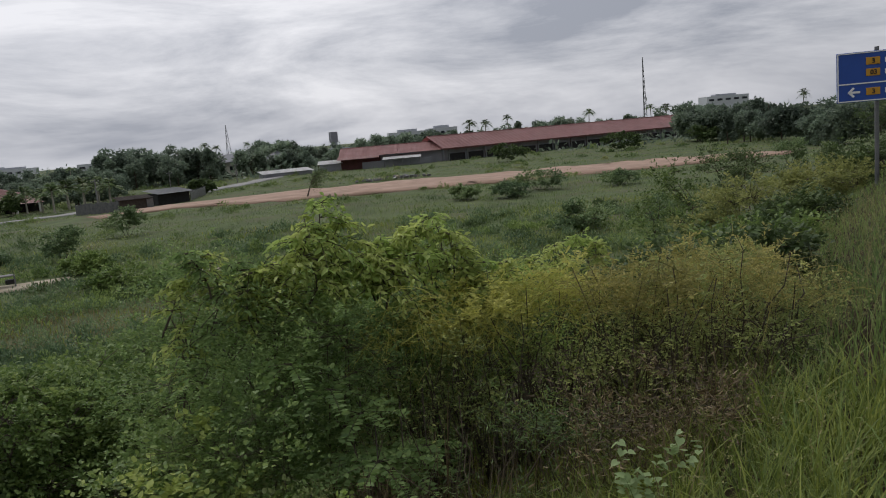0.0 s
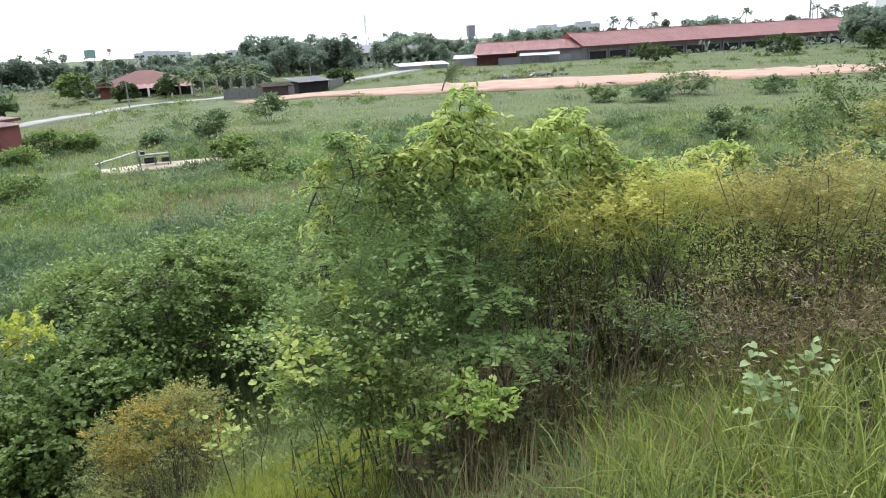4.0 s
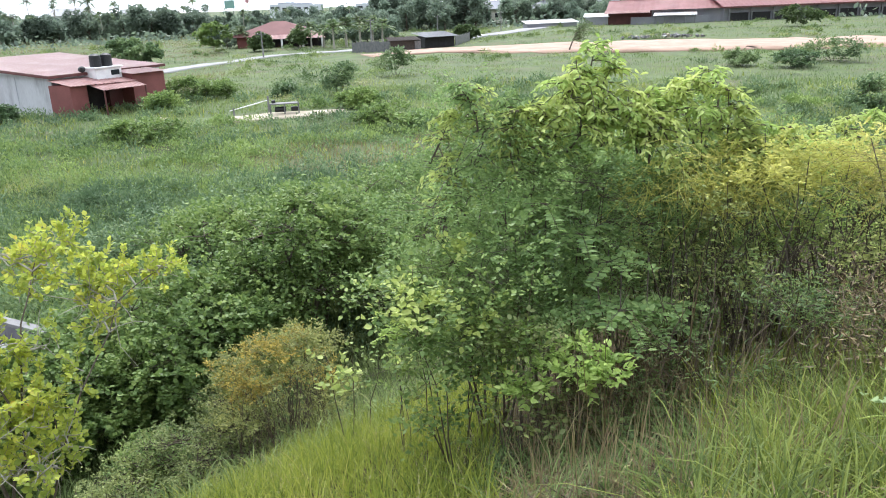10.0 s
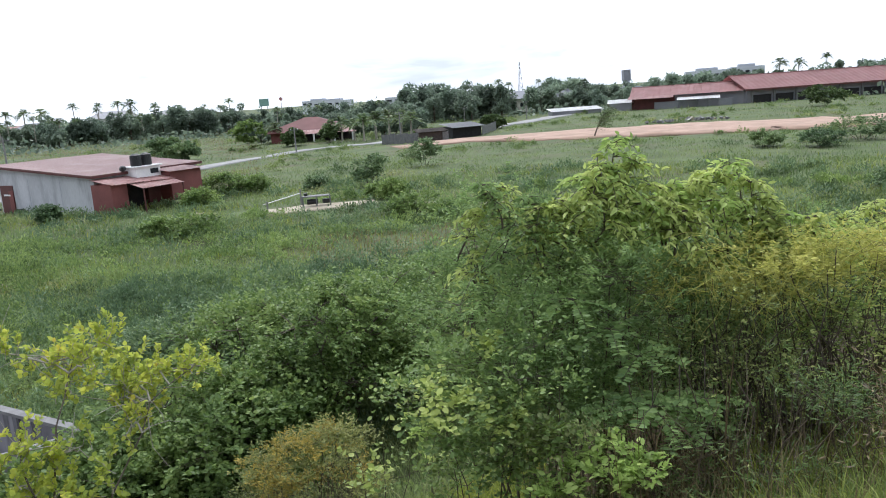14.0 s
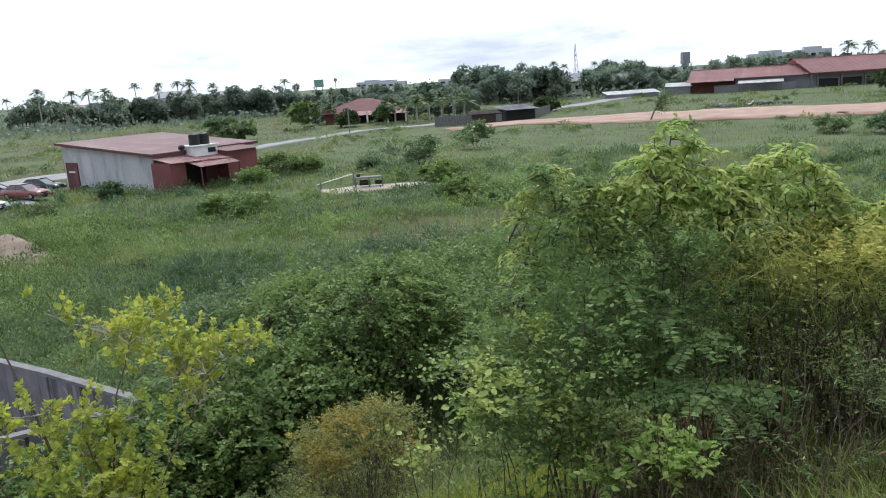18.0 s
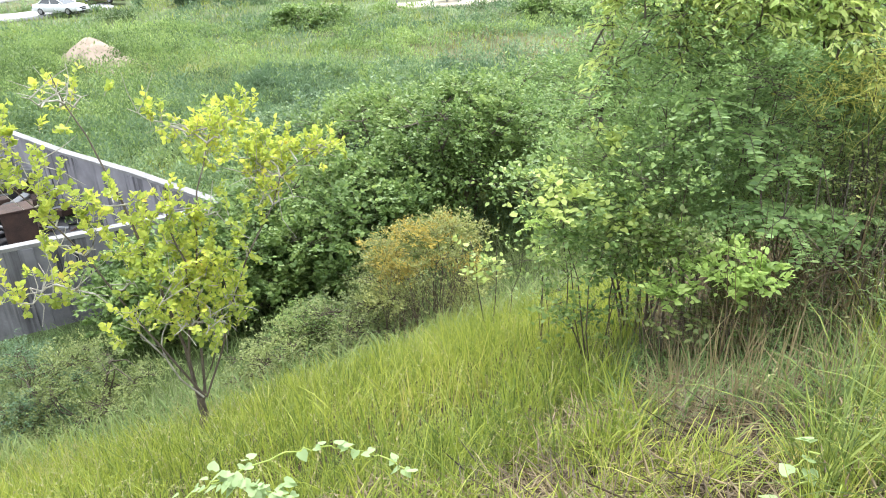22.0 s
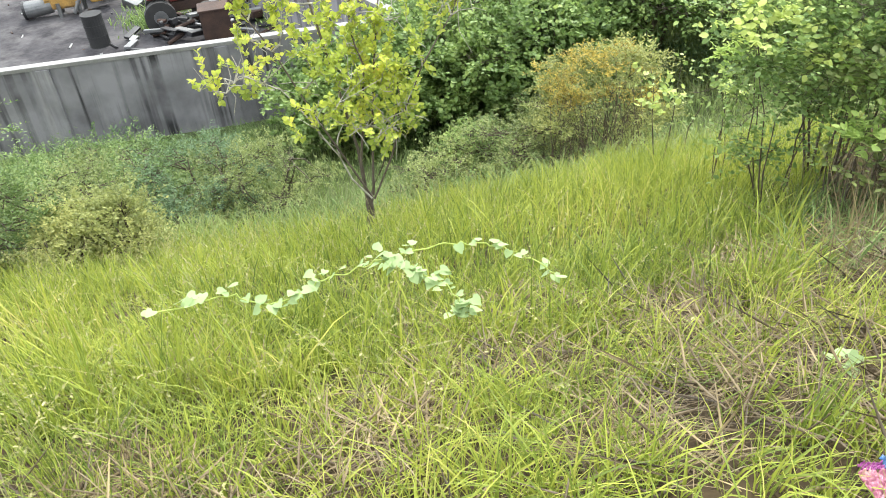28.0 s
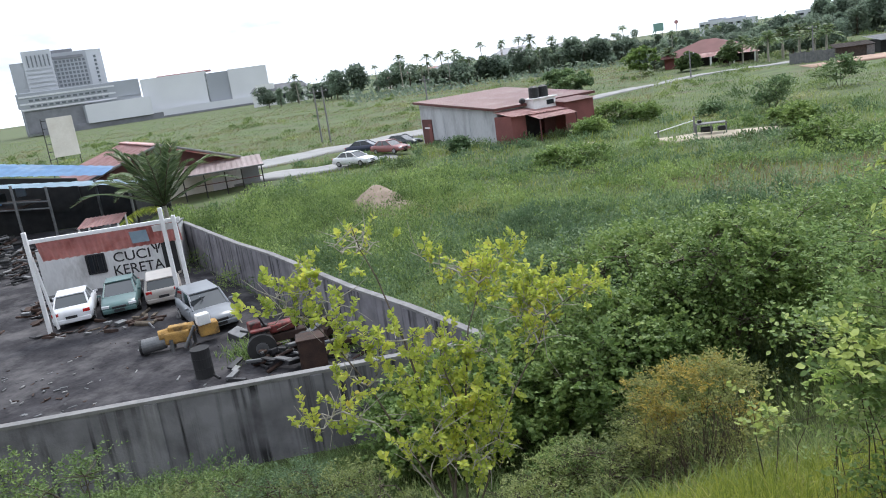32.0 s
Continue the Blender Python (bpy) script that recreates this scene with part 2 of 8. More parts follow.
M_PINKROOF = surface("faded_pink_zinc", (0.37, 0.19, 0.18), (0.54, 0.33, 0.31), 0.7, 0.55, 0, 0.05, 6.0, stain=(0.30, 0.125, 0.11), stain_scale=0.9)
M_REDWALL = surface("red_brick_wall", (0.15, 0.052, 0.047), (0.23, 0.082, 0.073), 0.8, 0.85, 0, 0.15, 12.0)
M_DARKRED = surface("dark_red_cladding", (0.075, 0.026, 0.024), (0.13, 0.045, 0.04), 0.8, 0.7)
M_GREYCLAD = surface("blue_grey_cladding", (0.16, 0.165, 0.18), (0.25, 0.255, 0.28), 0.3, 0.6)
# near-black for scrap, and for shade inside bays, porches and doorways
M_DARK = surface("near_black_scrap_and_shade", (0.010, 0.010, 0.011), (0.030, 0.030, 0.030), 2.0, 0.9)
M_RUST = surface("rusty_scrap", (0.020, 0.013, 0.011), (0.070, 0.038, 0.026), 3.0, 0.85, 0.1, 0.4)
M_STEEL = surface("grey_steel", (0.10, 0.105, 0.11), (0.21, 0.21, 0.21), 3.0, 0.5, 0.5, 0.1)
M_BLUEROOF = surface("blue_zinc_roof", (0.10, 0.24, 0.46), (0.20, 0.40, 0.66), 0.6, 0.45, 0, 0.03, 6.0, stain=(0.36, 0.50, 0.64), stain_scale=0.3, stain_at=(0.55, 0.75))
M_PALEBLUE = surface("pale_blue_zinc", (0.26, 0.38, 0.47), (0.42, 0.54, 0.63), 0.6, 0.55, 0, 0.03, 6.0)
M_ORANGE = surface("worn_yellow_machine_paint", (0.20, 0.12, 0.035), (0.48, 0.28, 0.07), 4.0, 0.75, 0, 0.3, 30.0, stain=(0.05, 0.035, 0.024), stain_scale=2.6, stain_at=(0.50, 0.66))
M_REDPAINT = surface("red_tractor_paint", (0.09, 0.018, 0.016), (0.24, 0.035, 0.030), 4.0, 0.7, 0, 0.2, 30.0, stain=(0.030, 0.018, 0.014), stain_scale=3.0, stain_at=(0.42, 0.60))
M_BLACK = paint("black_plastic", (0.018, 0.018, 0.02), 0.5, 0, 0.3)
M_BARK = surface("bark", (0.055, 0.042, 0.03), (0.14, 0.115, 0.085), 8.0, 0.95, 0, 0.6, 60.0)
M_PALEBARK = surface("pale_bark", (0.22, 0.20, 0.16), (0.42, 0.40, 0.34), 8.0, 0.9, 0, 0.4, 60.0)
M_DEAD = surface("dead_grey_brown_stems", (0.055, 0.038, 0.026), (0.17, 0.130, 0.088), 6.0, 0.9, 0, 0.2)
M_STEM = surface("brown_stems", (0.042, 0.033, 0.022), (0.105, 0.085, 0.056), 6.0, 0.9, 0, 0.2)
# hotel plaster set pale: distance haze is put into the colour
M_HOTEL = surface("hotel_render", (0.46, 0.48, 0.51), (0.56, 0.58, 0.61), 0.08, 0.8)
# the same plaster darkened, shade put into the wall colour
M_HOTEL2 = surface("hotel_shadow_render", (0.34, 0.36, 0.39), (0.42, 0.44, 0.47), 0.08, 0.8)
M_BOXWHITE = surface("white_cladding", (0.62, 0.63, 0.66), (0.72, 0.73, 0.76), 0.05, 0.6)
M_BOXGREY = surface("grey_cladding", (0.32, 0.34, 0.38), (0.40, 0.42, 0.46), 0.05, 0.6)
M_PANE, _n, _l, _b = material("dark_pane", 0.12)
_b.inputs["Base Color"].default_value = (0.02, 0.024, 0.03, 1)
# far panes lightened to stand for the haze of distance
M_FARPANE = surface("hazed_pane", (0.10, 0.115, 0.13), (0.20, 0.22, 0.24), 0.5, 0.25)
M_GLASS, _n, _l, _b = material("car_glass", 0.06)
_b.inputs["Base Color"].default_value = (0.035, 0.042, 0.045, 1)
_b.inputs["Coat Weight"].default_value = 0.6
M_TYRE = surface("tyre_rubber", (0.015, 0.015, 0.015), (0.035, 0.034, 0.033), 4.0, 0.85)
M_RIM = paint("rim_metal", (0.42, 0.42, 0.43), 0.35, 0.7)
M_LAMPR = paint("red_lens", (0.45, 0.02, 0.02), 0.15)
M_LAMPW = paint("clear_lens", (0.70, 0.72, 0.74), 0.1)
M_SIGNBLUE = paint("sign_blue", (0.018, 0.075, 0.36), 0.4, 0, 0.15)
M_SIGNWHITE = paint("sign_white", (0.80, 0.80, 0.80), 0.4, 0, 0.05)
M_SIGNYEL = paint("sign_yellow", (0.55, 0.28, 0.02), 0.4, 0, 0.1)
M_LETTER = surface("black_spray_paint", (0.012, 0.012, 0.013), (0.035, 0.033, 0.033), 4.0, 0.8)

L_GRASS = leaf("bright_grass", [(0.06, (0.060, 0.100, 0.020)), (0.40, (0.190, 0.242, 0.036)), (0.78, (0.355, 0.388, 0.060)), (0.97, (0.520, 0.430, 0.160))], 0.7, 0.38, mottle=0.4)
L_SEED = leaf("pale_seed_heads", [(0.1, (0.16, 0.17, 0.06)), (0.5, (0.27, 0.265, 0.10)), (0.9, (0.40, 0.36, 0.17))], 1.5, 0.3)
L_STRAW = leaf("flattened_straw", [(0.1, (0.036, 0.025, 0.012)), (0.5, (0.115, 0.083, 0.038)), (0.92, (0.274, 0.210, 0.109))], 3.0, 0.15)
L_VERGE = leaf("deep_verge_grass", [(0.08, (0.052, 0.084, 0.018)), (0.45, (0.158, 0.208, 0.040)), (0.85, (0.310, 0.350, 0.072)), (0.98, (0.460, 0.430, 0.190))], 0.9, 0.35, mottle=0.4)
L_THATCH = leaf("tan_thatch", [(0.1, (0.026, 0.018, 0.009)), (0.5, (0.098, 0.070, 0.034)), (0.92, (0.290, 0.222, 0.110))], 3.0, 0.12)
L_LUSH = leaf("lush_scrub_leaves", [(0.10, (0.094, 0.154, 0.049)), (0.5, (0.198, 0.288, 0.082)), (0.9, (0.363, 0.453, 0.145))], 0.3, 0.38, mottle=0.5)
L_DRY = leaf("dry_grass", [(0.1, (0.087, 0.061, 0.030)), (0.5, (0.185, 0.138, 0.070)), (0.9, (0.283, 0.233, 0.138))], 1.5, 0.25)
L_FIELD = leaf("field_grass", [(0.12, (0.082, 0.132, 0.050)), (0.42, (0.158, 0.226, 0.078)), (0.70, (0.262, 0.325, 0.108)), (0.95, (0.400, 0.385, 0.185))], 0.10, 0.3, mottle=0.78)
L_BROWN = leaf("reddish_seed_grass", [(0.1, (0.121, 0.098, 0.055)), (0.5, (0.242, 0.189, 0.101)), (0.9, (0.303, 0.286, 0.125))], 0.4, 0.3)
L_WEED = leaf("field_weed", [(0.10, (0.066, 0.114, 0.058)), (0.5, (0.143, 0.219, 0.100)), (0.9, (0.288, 0.367, 0.155))], 0.16, 0.3, mottle=0.6)
L_DARK = leaf("dark_foliage", [(0.05, (0.046, 0.076, 0.030)), (0.5, (0.092, 0.138, 0.050)), (0.95, (0.180, 0.245, 0.085))], 0.9, 0.28)
L_BROAD = leaf("broad_green_leaves", [(0.05, (0.071, 0.119, 0.036)), (0.5, (0.162, 0.245, 0.071)), (0.95, (0.318, 0.404, 0.120))], 0.9, 0.42)
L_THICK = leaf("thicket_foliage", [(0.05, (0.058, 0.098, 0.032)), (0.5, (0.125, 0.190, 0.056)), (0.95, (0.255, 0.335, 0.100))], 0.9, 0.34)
L_MID = leaf("green_foliage", [(0.05, (0.078, 0.132, 0.040)), (0.5, (0.170, 0.255, 0.072)), (0.95, (0.335, 0.420, 0.125))], 0.9, 0.38)
L_LIGHT = leaf("fresh_foliage", [(0.05, (0.205, 0.274, 0.075)), (0.5, (0.445, 0.524, 0.146)), (0.95, (0.707, 0.775, 0.285))], 1.2, 0.52)
L_YEL = leaf("yellow_green_leaves", [(0.05, (0.18, 0.25, 0.050)), (0.42, (0.39, 0.46, 0.079)), (0.80, (0.61, 0.63, 0.108)), (0.98, (0.72, 0.50, 0.095))], 1.6, 0.54)
L_ORANGE = leaf("orange_creeper", [(0.05, (0.18, 0.175, 0.060)), (0.45, (0.35, 0.330, 0.110)), (0.9, (0.60, 0.53, 0.180))], 2.0, 0.5)
L_DODDER = leaf("dodder_cap", [(0.05, (0.15, 0.14, 0.042)), (0.45, (0.34, 0.285, 0.066)), (0.9, (0.60, 0.47, 0.100))], 2.0, 0.45)
L_CREEP = leaf("yellow_creeper_leaves", [(0.05, (0.31, 0.34, 0.09)), (0.5, (0.58, 0.57, 0.15)), (0.95, (0.78, 0.73, 0.28))], 1.2, 0.58)
L_FEATHER = leaf("feathery_foliage", [(0.05, (0.112, 0.188, 0.066)), (0.5, (0.235, 0.345, 0.116)), (0.95, (0.430, 0.545, 0.195))], 0.9, 0.48)
L_FRESH = leaf("fresh_climber_leaves", [(0.05, (0.182, 0.274, 0.068)), (0.5, (0.365, 0.490, 0.131)), (0.95, (0.638, 0.741, 0.251))], 1.2, 0.52)
L_OLIVE = leaf("olive_foliage", [(0.05, (0.130, 0.155, 0.052)), (0.5, (0.265, 0.295, 0.096)), (0.95, (0.460, 0.460, 0.160))], 1.2, 0.50)
# olive leaves again, lightened for sun coming through the tangle
L_TANGLE = leaf("sunlit_olive_tangle", [(0.05, (0.171, 0.217, 0.075)), (0.5, (0.342, 0.399, 0.135)), (0.95, (0.638, 0.661, 0.239))], 1.2, 0.56)
L_VINE = leaf("pale_vine_leaves", [(0.05, (0.185, 0.27, 0.10)), (0.5, (0.34, 0.44, 0.205)), (0.95, (0.53, 0.60, 0.40))], 1.2, 0.4)
L_GREYG = leaf("grey_green_foliage", [(0.05, (0.090, 0.120, 0.040)), (0.5, (0.190, 0.232, 0.076)), (0.95, (0.340, 0.385, 0.128))], 1.0, 0.36)
# far leaves paler and bluer, with haze mixed into their green
L_FAR = leaf("hazed_far_foliage", [(0.05, (0.094, 0.131, 0.100)), (0.5, (0.169, 0.222, 0.160)), (0.95, (0.269, 0.328, 0.225))], 0.05, 0.45, obj=True)
L_PALM = leaf("palm_fronds", [(0.05, (0.075, 0.115, 0.060)), (0.5, (0.150, 0.215, 0.095)), (0.95, (0.290, 0.340, 0.150))], 0.3, 0.35, obj=True)


# ---- geometry helpers ----
R = np.random.default_rng(7)
UX, UY, NX, NY = 0.866, 0.5, -0.5, 0.866      # along the embankment, and away from it


def W(u, s, z=0.0):
    return Vector((u * UX + s * NX, u * UY + s * NY, z))


def us(x, y):
    return x * UX + y * UY, x * NX + y * NY


def bank(s):
    """Height of the embankment at distance s from its shoulder line."""
    return np.interp(s, [-14, -12, 0.5, 10.9, 13.5], [3.0, 5.95, 5.95, 0.35, 0.0])


def mesh_np(name, V, F, mat):
    me = bpy.data.meshes.new(name)
    V, F = np.asarray(V, np.float32), np.asarray(F, np.int32)
    k = F.shape[1]
    me.vertices.add(len(V))
    me.vertices.foreach_set("co", V.ravel())
    me.loops.add(F.size)
    me.loops.foreach_set("vertex_index", F.ravel())
    me.polygons.add(len(F))
    me.polygons.foreach_set("loop_start", np.arange(0, F.size, k, dtype=np.int32))
    me.polygons.foreach_set("loop_total", np.full(len(F), k, np.int32))
    me.update(calc_edges=True)
    me.materials.append(mat)
    return me


def thing(name, label, category, at=(0, 0, 0), group="", kind="", rz=0.0):
    ob = new(name)
    ob.matrix_world = pose(*at, 0, 0, rz)
    return tagged(ob, label, category, group, kind)


def part(name, bm, mat, parent=None, label=""):
    if isinstance(bm, bmesh.types.BMesh):
        me = bpy.data.meshes.new(name)
        bm.to_mesh(me)
        bm.free()
        me.materials.append(mat)
    else:
        me = bm
    ob = new(name, me)
    ob.parent = parent
    return tagged(ob, label) if label else ob


def joined(name, me, parent, label=""):
    return part(name, me, None, parent, label)


def box(bm, c, size, rz=0.0, bevel=0.0, m=None):
    r = bmesh.ops.create_cube(bm, size=1.0, matrix=(m or Matrix()) @ pose(*c, 0, 0, rz) @ Matrix.Diagonal((*size, 1)))
    if bevel:
        es = list({e for v in r["verts"] for e in v.link_edges})
        bmesh.ops.bevel(bm, geom=es, offset=bevel, segments=2, profile=0.5, affect="EDGES")
    return bm


def B(c, size, rz=0.0, bevel=0.0):
    return box(bmesh.new(), c, size, rz, bevel)


def slab(bm, quad, thick):
    """A panel with thickness: four top corners in order, thickened downwards."""
    top = [bm.verts.new(q) for q in quad]
    bot = [bm.verts.new(Vector(q) - Vector((0, 0, thick))) for q in quad]
    bm.faces.new(top)
    bm.faces.new(bot[::-1])
    for i in range(len(quad)):
        j = (i + 1) % len(quad)
        bm.faces.new((top[j], top[i], bot[i], bot[j]))
    bmesh.ops.recalc_face_normals(bm, faces=bm.faces)
    return bm


def ribbed(quad, thick, ribs, lift=0.03):
    """A corrugated sheet: q0-q1 runs across the ribs, q3-q2 is the opposite edge."""
    bm = bmesh.new()
    q = [Vector(p) for p in quad]
    up = (q[1] - q[0]).cross(q[3] - q[0]).normalized()
    if up.z < 0:
        up = -up
    rows = []
    for i in range(ribs * 4 + 1):
        f = i / (ribs * 4)
        d = up * (lift if i % 4 in (1, 2) else 0)
        rows.append([bm.verts.new(q[0].lerp(q[1], f) + d), bm.verts.new(q[3].lerp(q[2], f) + d)])
    for a, b in zip(rows, rows[1:]):
        bm.faces.new((a[0], b[0], b[1], a[1]))
    bmesh.ops.solidify(bm, geom=list(bm.faces), thickness=thick)
    return bm


def cyl(bm, p0, p1, r0, r1=None, n=10):
    p0, p1 = Vector(p0), Vector(p1)
    d = p1 - p0
    m = Matrix.Translation((p0 + p1) / 2) @ d.to_track_quat("Z", "Y").to_matrix().to_4x4()
    bmesh.ops.create_cone(bm, cap_ends=True, segments=n, radius1=r0, radius2=r0 if r1 is None else r1, depth=d.length, matrix=m)
    return bm


def tubes(paths, sides=5):
    """Tapered tubes as arrays; each path is (points, radii)."""
    V, F, o = [], [], 0
    ring = np.arange(sides) * 2 * np.pi / sides
    for P, rad in paths:
        P = np.asarray(P, float)
        T = np.gradient(P, axis=0)
        T /= np.linalg.norm(T, axis=1)[:, None] + 1e-9
        A = np.cross(T, np.where(np.abs(T[:, 2:]) > 0.9, [[1.0, 0, 0]], [[0, 0, 1.0]]))
        A /= np.linalg.norm(A, axis=1)[:, None] + 1e-9
        C = np.cross(T, A)
        rad = np.asarray(rad, float)[:, None, None]
        V.append((P[:, None] + rad * (np.cos(ring)[None, :, None] * A[:, None] + np.sin(ring)[None, :, None] * C[:, None])).reshape(-1, 3))
        for i in range(len(P) - 1):
            for k in range(sides):
                a, b = o + i * sides + k, o + i * sides + (k + 1) % sides
                F.append((a, b, b + sides, a + sides))
        o += len(P) * sides
    return np.concatenate(V), np.array(F)


def unit(v):
    return v / (np.linalg.norm(v, axis=-1, keepdims=True) + 1e-9)


def leaf_arrays(C, D, size, aspect=0.42, fold=0.25):
    """Folded pointed leaves: C bases, D directions, size lengths; oval with six corners where small and near, else four."""
    N = len(C)
    D = unit(D)
    side = unit(np.cross(D, R.normal(size=(N, 3)) * 0.6 + [0, 0, 1.0]))
    nrm = np.cross(side, D)
    L = np.broadcast_to(np.asarray(size, float), (N,))[:, None]
    aspect = aspect * 0.55
    tip = C + D * L - nrm * L * fold * 0.55
    if float(L.mean()) < 0.14 and aspect > 0.12:
        lo, hi = C + D * L * 0.28 - nrm * L * 0.02, C + D * L * 0.66 - nrm * L * fold * 0.18
        a, b = aspect * 0.92, aspect * 0.80
        V = np.stack([C, lo + side * L * a + nrm * L * 0.06, hi + side * L * b + nrm * L * 0.05, tip, hi - side * L * b + nrm * L * 0.05, lo - side * L * a + nrm * L * 0.06], 1).reshape(-1, 3)
        i = np.arange(N)[:, None] * 6
        return V, np.concatenate([i + [0, 1, 2], i + [0, 2, 3], i + [0, 3, 4], i + [0, 4, 5]], 0)
    mid = C + D * L * 0.45
    V = np.stack([C, mid + side * L * aspect - nrm * L * fold * 0.4, tip, mid - side * L * aspect - nrm * L * fold * 0.4], 1).reshape(-1, 3)
    i = np.arange(N)[:, None] * 4
    return V, np.concatenate([i + [0, 1, 2], i + [0, 2, 3]], 0)


def blade_arrays(P, h, w, lean, az=None, far=False):
    """Grass blades bent over in an arc: seven corners, five faces each; far ones five corners."""
    N = len(P)
    az = R.uniform(0, 2 * np.pi, N) if az is None else az
    d = np.stack([np.cos(az), np.sin(az), np.zeros(N)], 1)
    q = np.stack([-np.sin(az + R.normal(0, 0.8, N)), np.cos(az), np.zeros(N)], 1)
    h, w, lean = (np.broadcast_to(np.asarray(x, float), (N,))[:, None] for x in (h, w, lean))
    up = np.array([[0, 0, 1.0]])
    at = lambda f: P + up * h * (f - 0.38 * lean * f ** 2.6) + d * h * lean * 0.85 * f ** 1.9
    if far:
        a, t = at(0.6), at(1.0)
        V = np.stack([P - q * w * 0.5, P + q * w * 0.5, a + q * w * 0.42, a - q * w * 0.42, t], 1).reshape(-1, 3)
        i = np.arange(N)[:, None] * 5
        return V, np.concatenate([i + [0, 1, 2], i + [0, 2, 3], i + [3, 2, 4]], 0)
    a, b, t = at(0.42), at(0.76), at(1.0)
    V = np.stack([P - q * w * 0.4, P + q * w * 0.4, a + q * w * 0.5, a - q * w * 0.5, b + q * w * 0.36, b - q * w * 0.36, t], 1).reshape(-1, 3)
    i = np.arange(N)[:, None] * 7
    F = np.concatenate([i + [0, 1, 2], i + [0, 2, 3], i + [3, 2, 4], i + [3, 4, 5], i + [5, 4, 6]], 0)
    return V, F


def nz(x, y, scale, seed=0.0):
    """Smooth value noise in the plane, 0 to 1, vectorised."""
    x, y = np.asarray(x) / scale + seed * 17.3 + 500, np.asarray(y) / scale + seed * 9.1 + 500
    xi, yi = np.floor(x).astype(np.int64), np.floor(y).astype(np.int64)
    fx, fy = x - xi, y - yi
    fx, fy = fx * fx * (3 - 2 * fx), fy * fy * (3 - 2 * fy)

    def hsh(a, b):
        v = np.sin(a * 127.1 + b * 311.7 + seed * 74.7) * 43758.5453
        return v - np.floor(v)
    return (hsh(xi, yi) * (1 - fx) + hsh(xi + 1, yi) * fx) * (1 - fy) + (hsh(xi, yi + 1) * (1 - fx) + hsh(xi + 1, yi + 1) * fx) * fy


def height(x, y):
    """The ground everywhere: bank, plain, small humps."""
    x, y = np.asarray(x, float), np.asarray(y, float)
    u, s = us(x, y)
    z = bank(s)
    rough = np.clip((s - 1.5) / 4, 0, 1) * np.clip((400 - s) / 300, 0, 1)
    yard = np.clip((yard_edge(u, s) + 0.5) / 1.5, 0, 1)
    return z + rough * yard * (nz(x, y, 3.1, 1) * 0.28 + nz(x, y, 11.0, 2) * 0.35 - 0.32) + np.clip((s - 250) / 2500, 0, 1) * 6.0 - 0.45 * (1 - np.clip((yard_edge(u, s) + 1.5) / 1.5, 0, 1))


def yard_edge(u, s):
    """Signed distance outside the yard's walls (positive outside)."""
    a = 15.35 - s                                   # outside the front wall
    b = (u - 2.15) * 0.903 + (s - 15.3) * 0.430      # outside the side wall
    c = s - 57.0
    return np.maximum(np.maximum(a, b), c)


# ---- ground: one sheet to the horizon ----
gu = np.concatenate([-np.geomspace(3600, 30, 30), np.arange(-28, 42, 0.8), np.geomspace(43, 3600, 34)])
gs = np.concatenate([[-3000, -800, -200, -60, -25, -14, -12], np.arange(-11, 0, 2.0), np.arange(0, 24, 0.5), np.arange(24, 110, 1.6), np.geomspace(112, 3800, 34)])
GU, GS = np.meshgrid(gu, gs)
GX, GY = GU * UX + GS * NX, GU * UY + GS * NY
GZ = height(GX, GY)
ni, nj = GU.shape
idx = np.arange(ni * nj).reshape(ni, nj)
F = np.stack([idx[:-1, :-1], idx[:-1, 1:], idx[1:, 1:], idx[1:, :-1]], -1).reshape(-1, 4)
me = mesh_np("ground", np.stack([GX, GY, GZ], -1).reshape(-1, 3), F, M_GROUND)
me.polygons.foreach_set("use_smooth", np.ones(len(F), bool))
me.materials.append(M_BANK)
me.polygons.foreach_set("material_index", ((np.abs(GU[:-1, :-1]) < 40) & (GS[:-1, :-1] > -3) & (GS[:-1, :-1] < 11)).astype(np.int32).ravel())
tagged(new("ground", me), "overgrown green plain below a grassy road embankment", "ground", kind="structure")


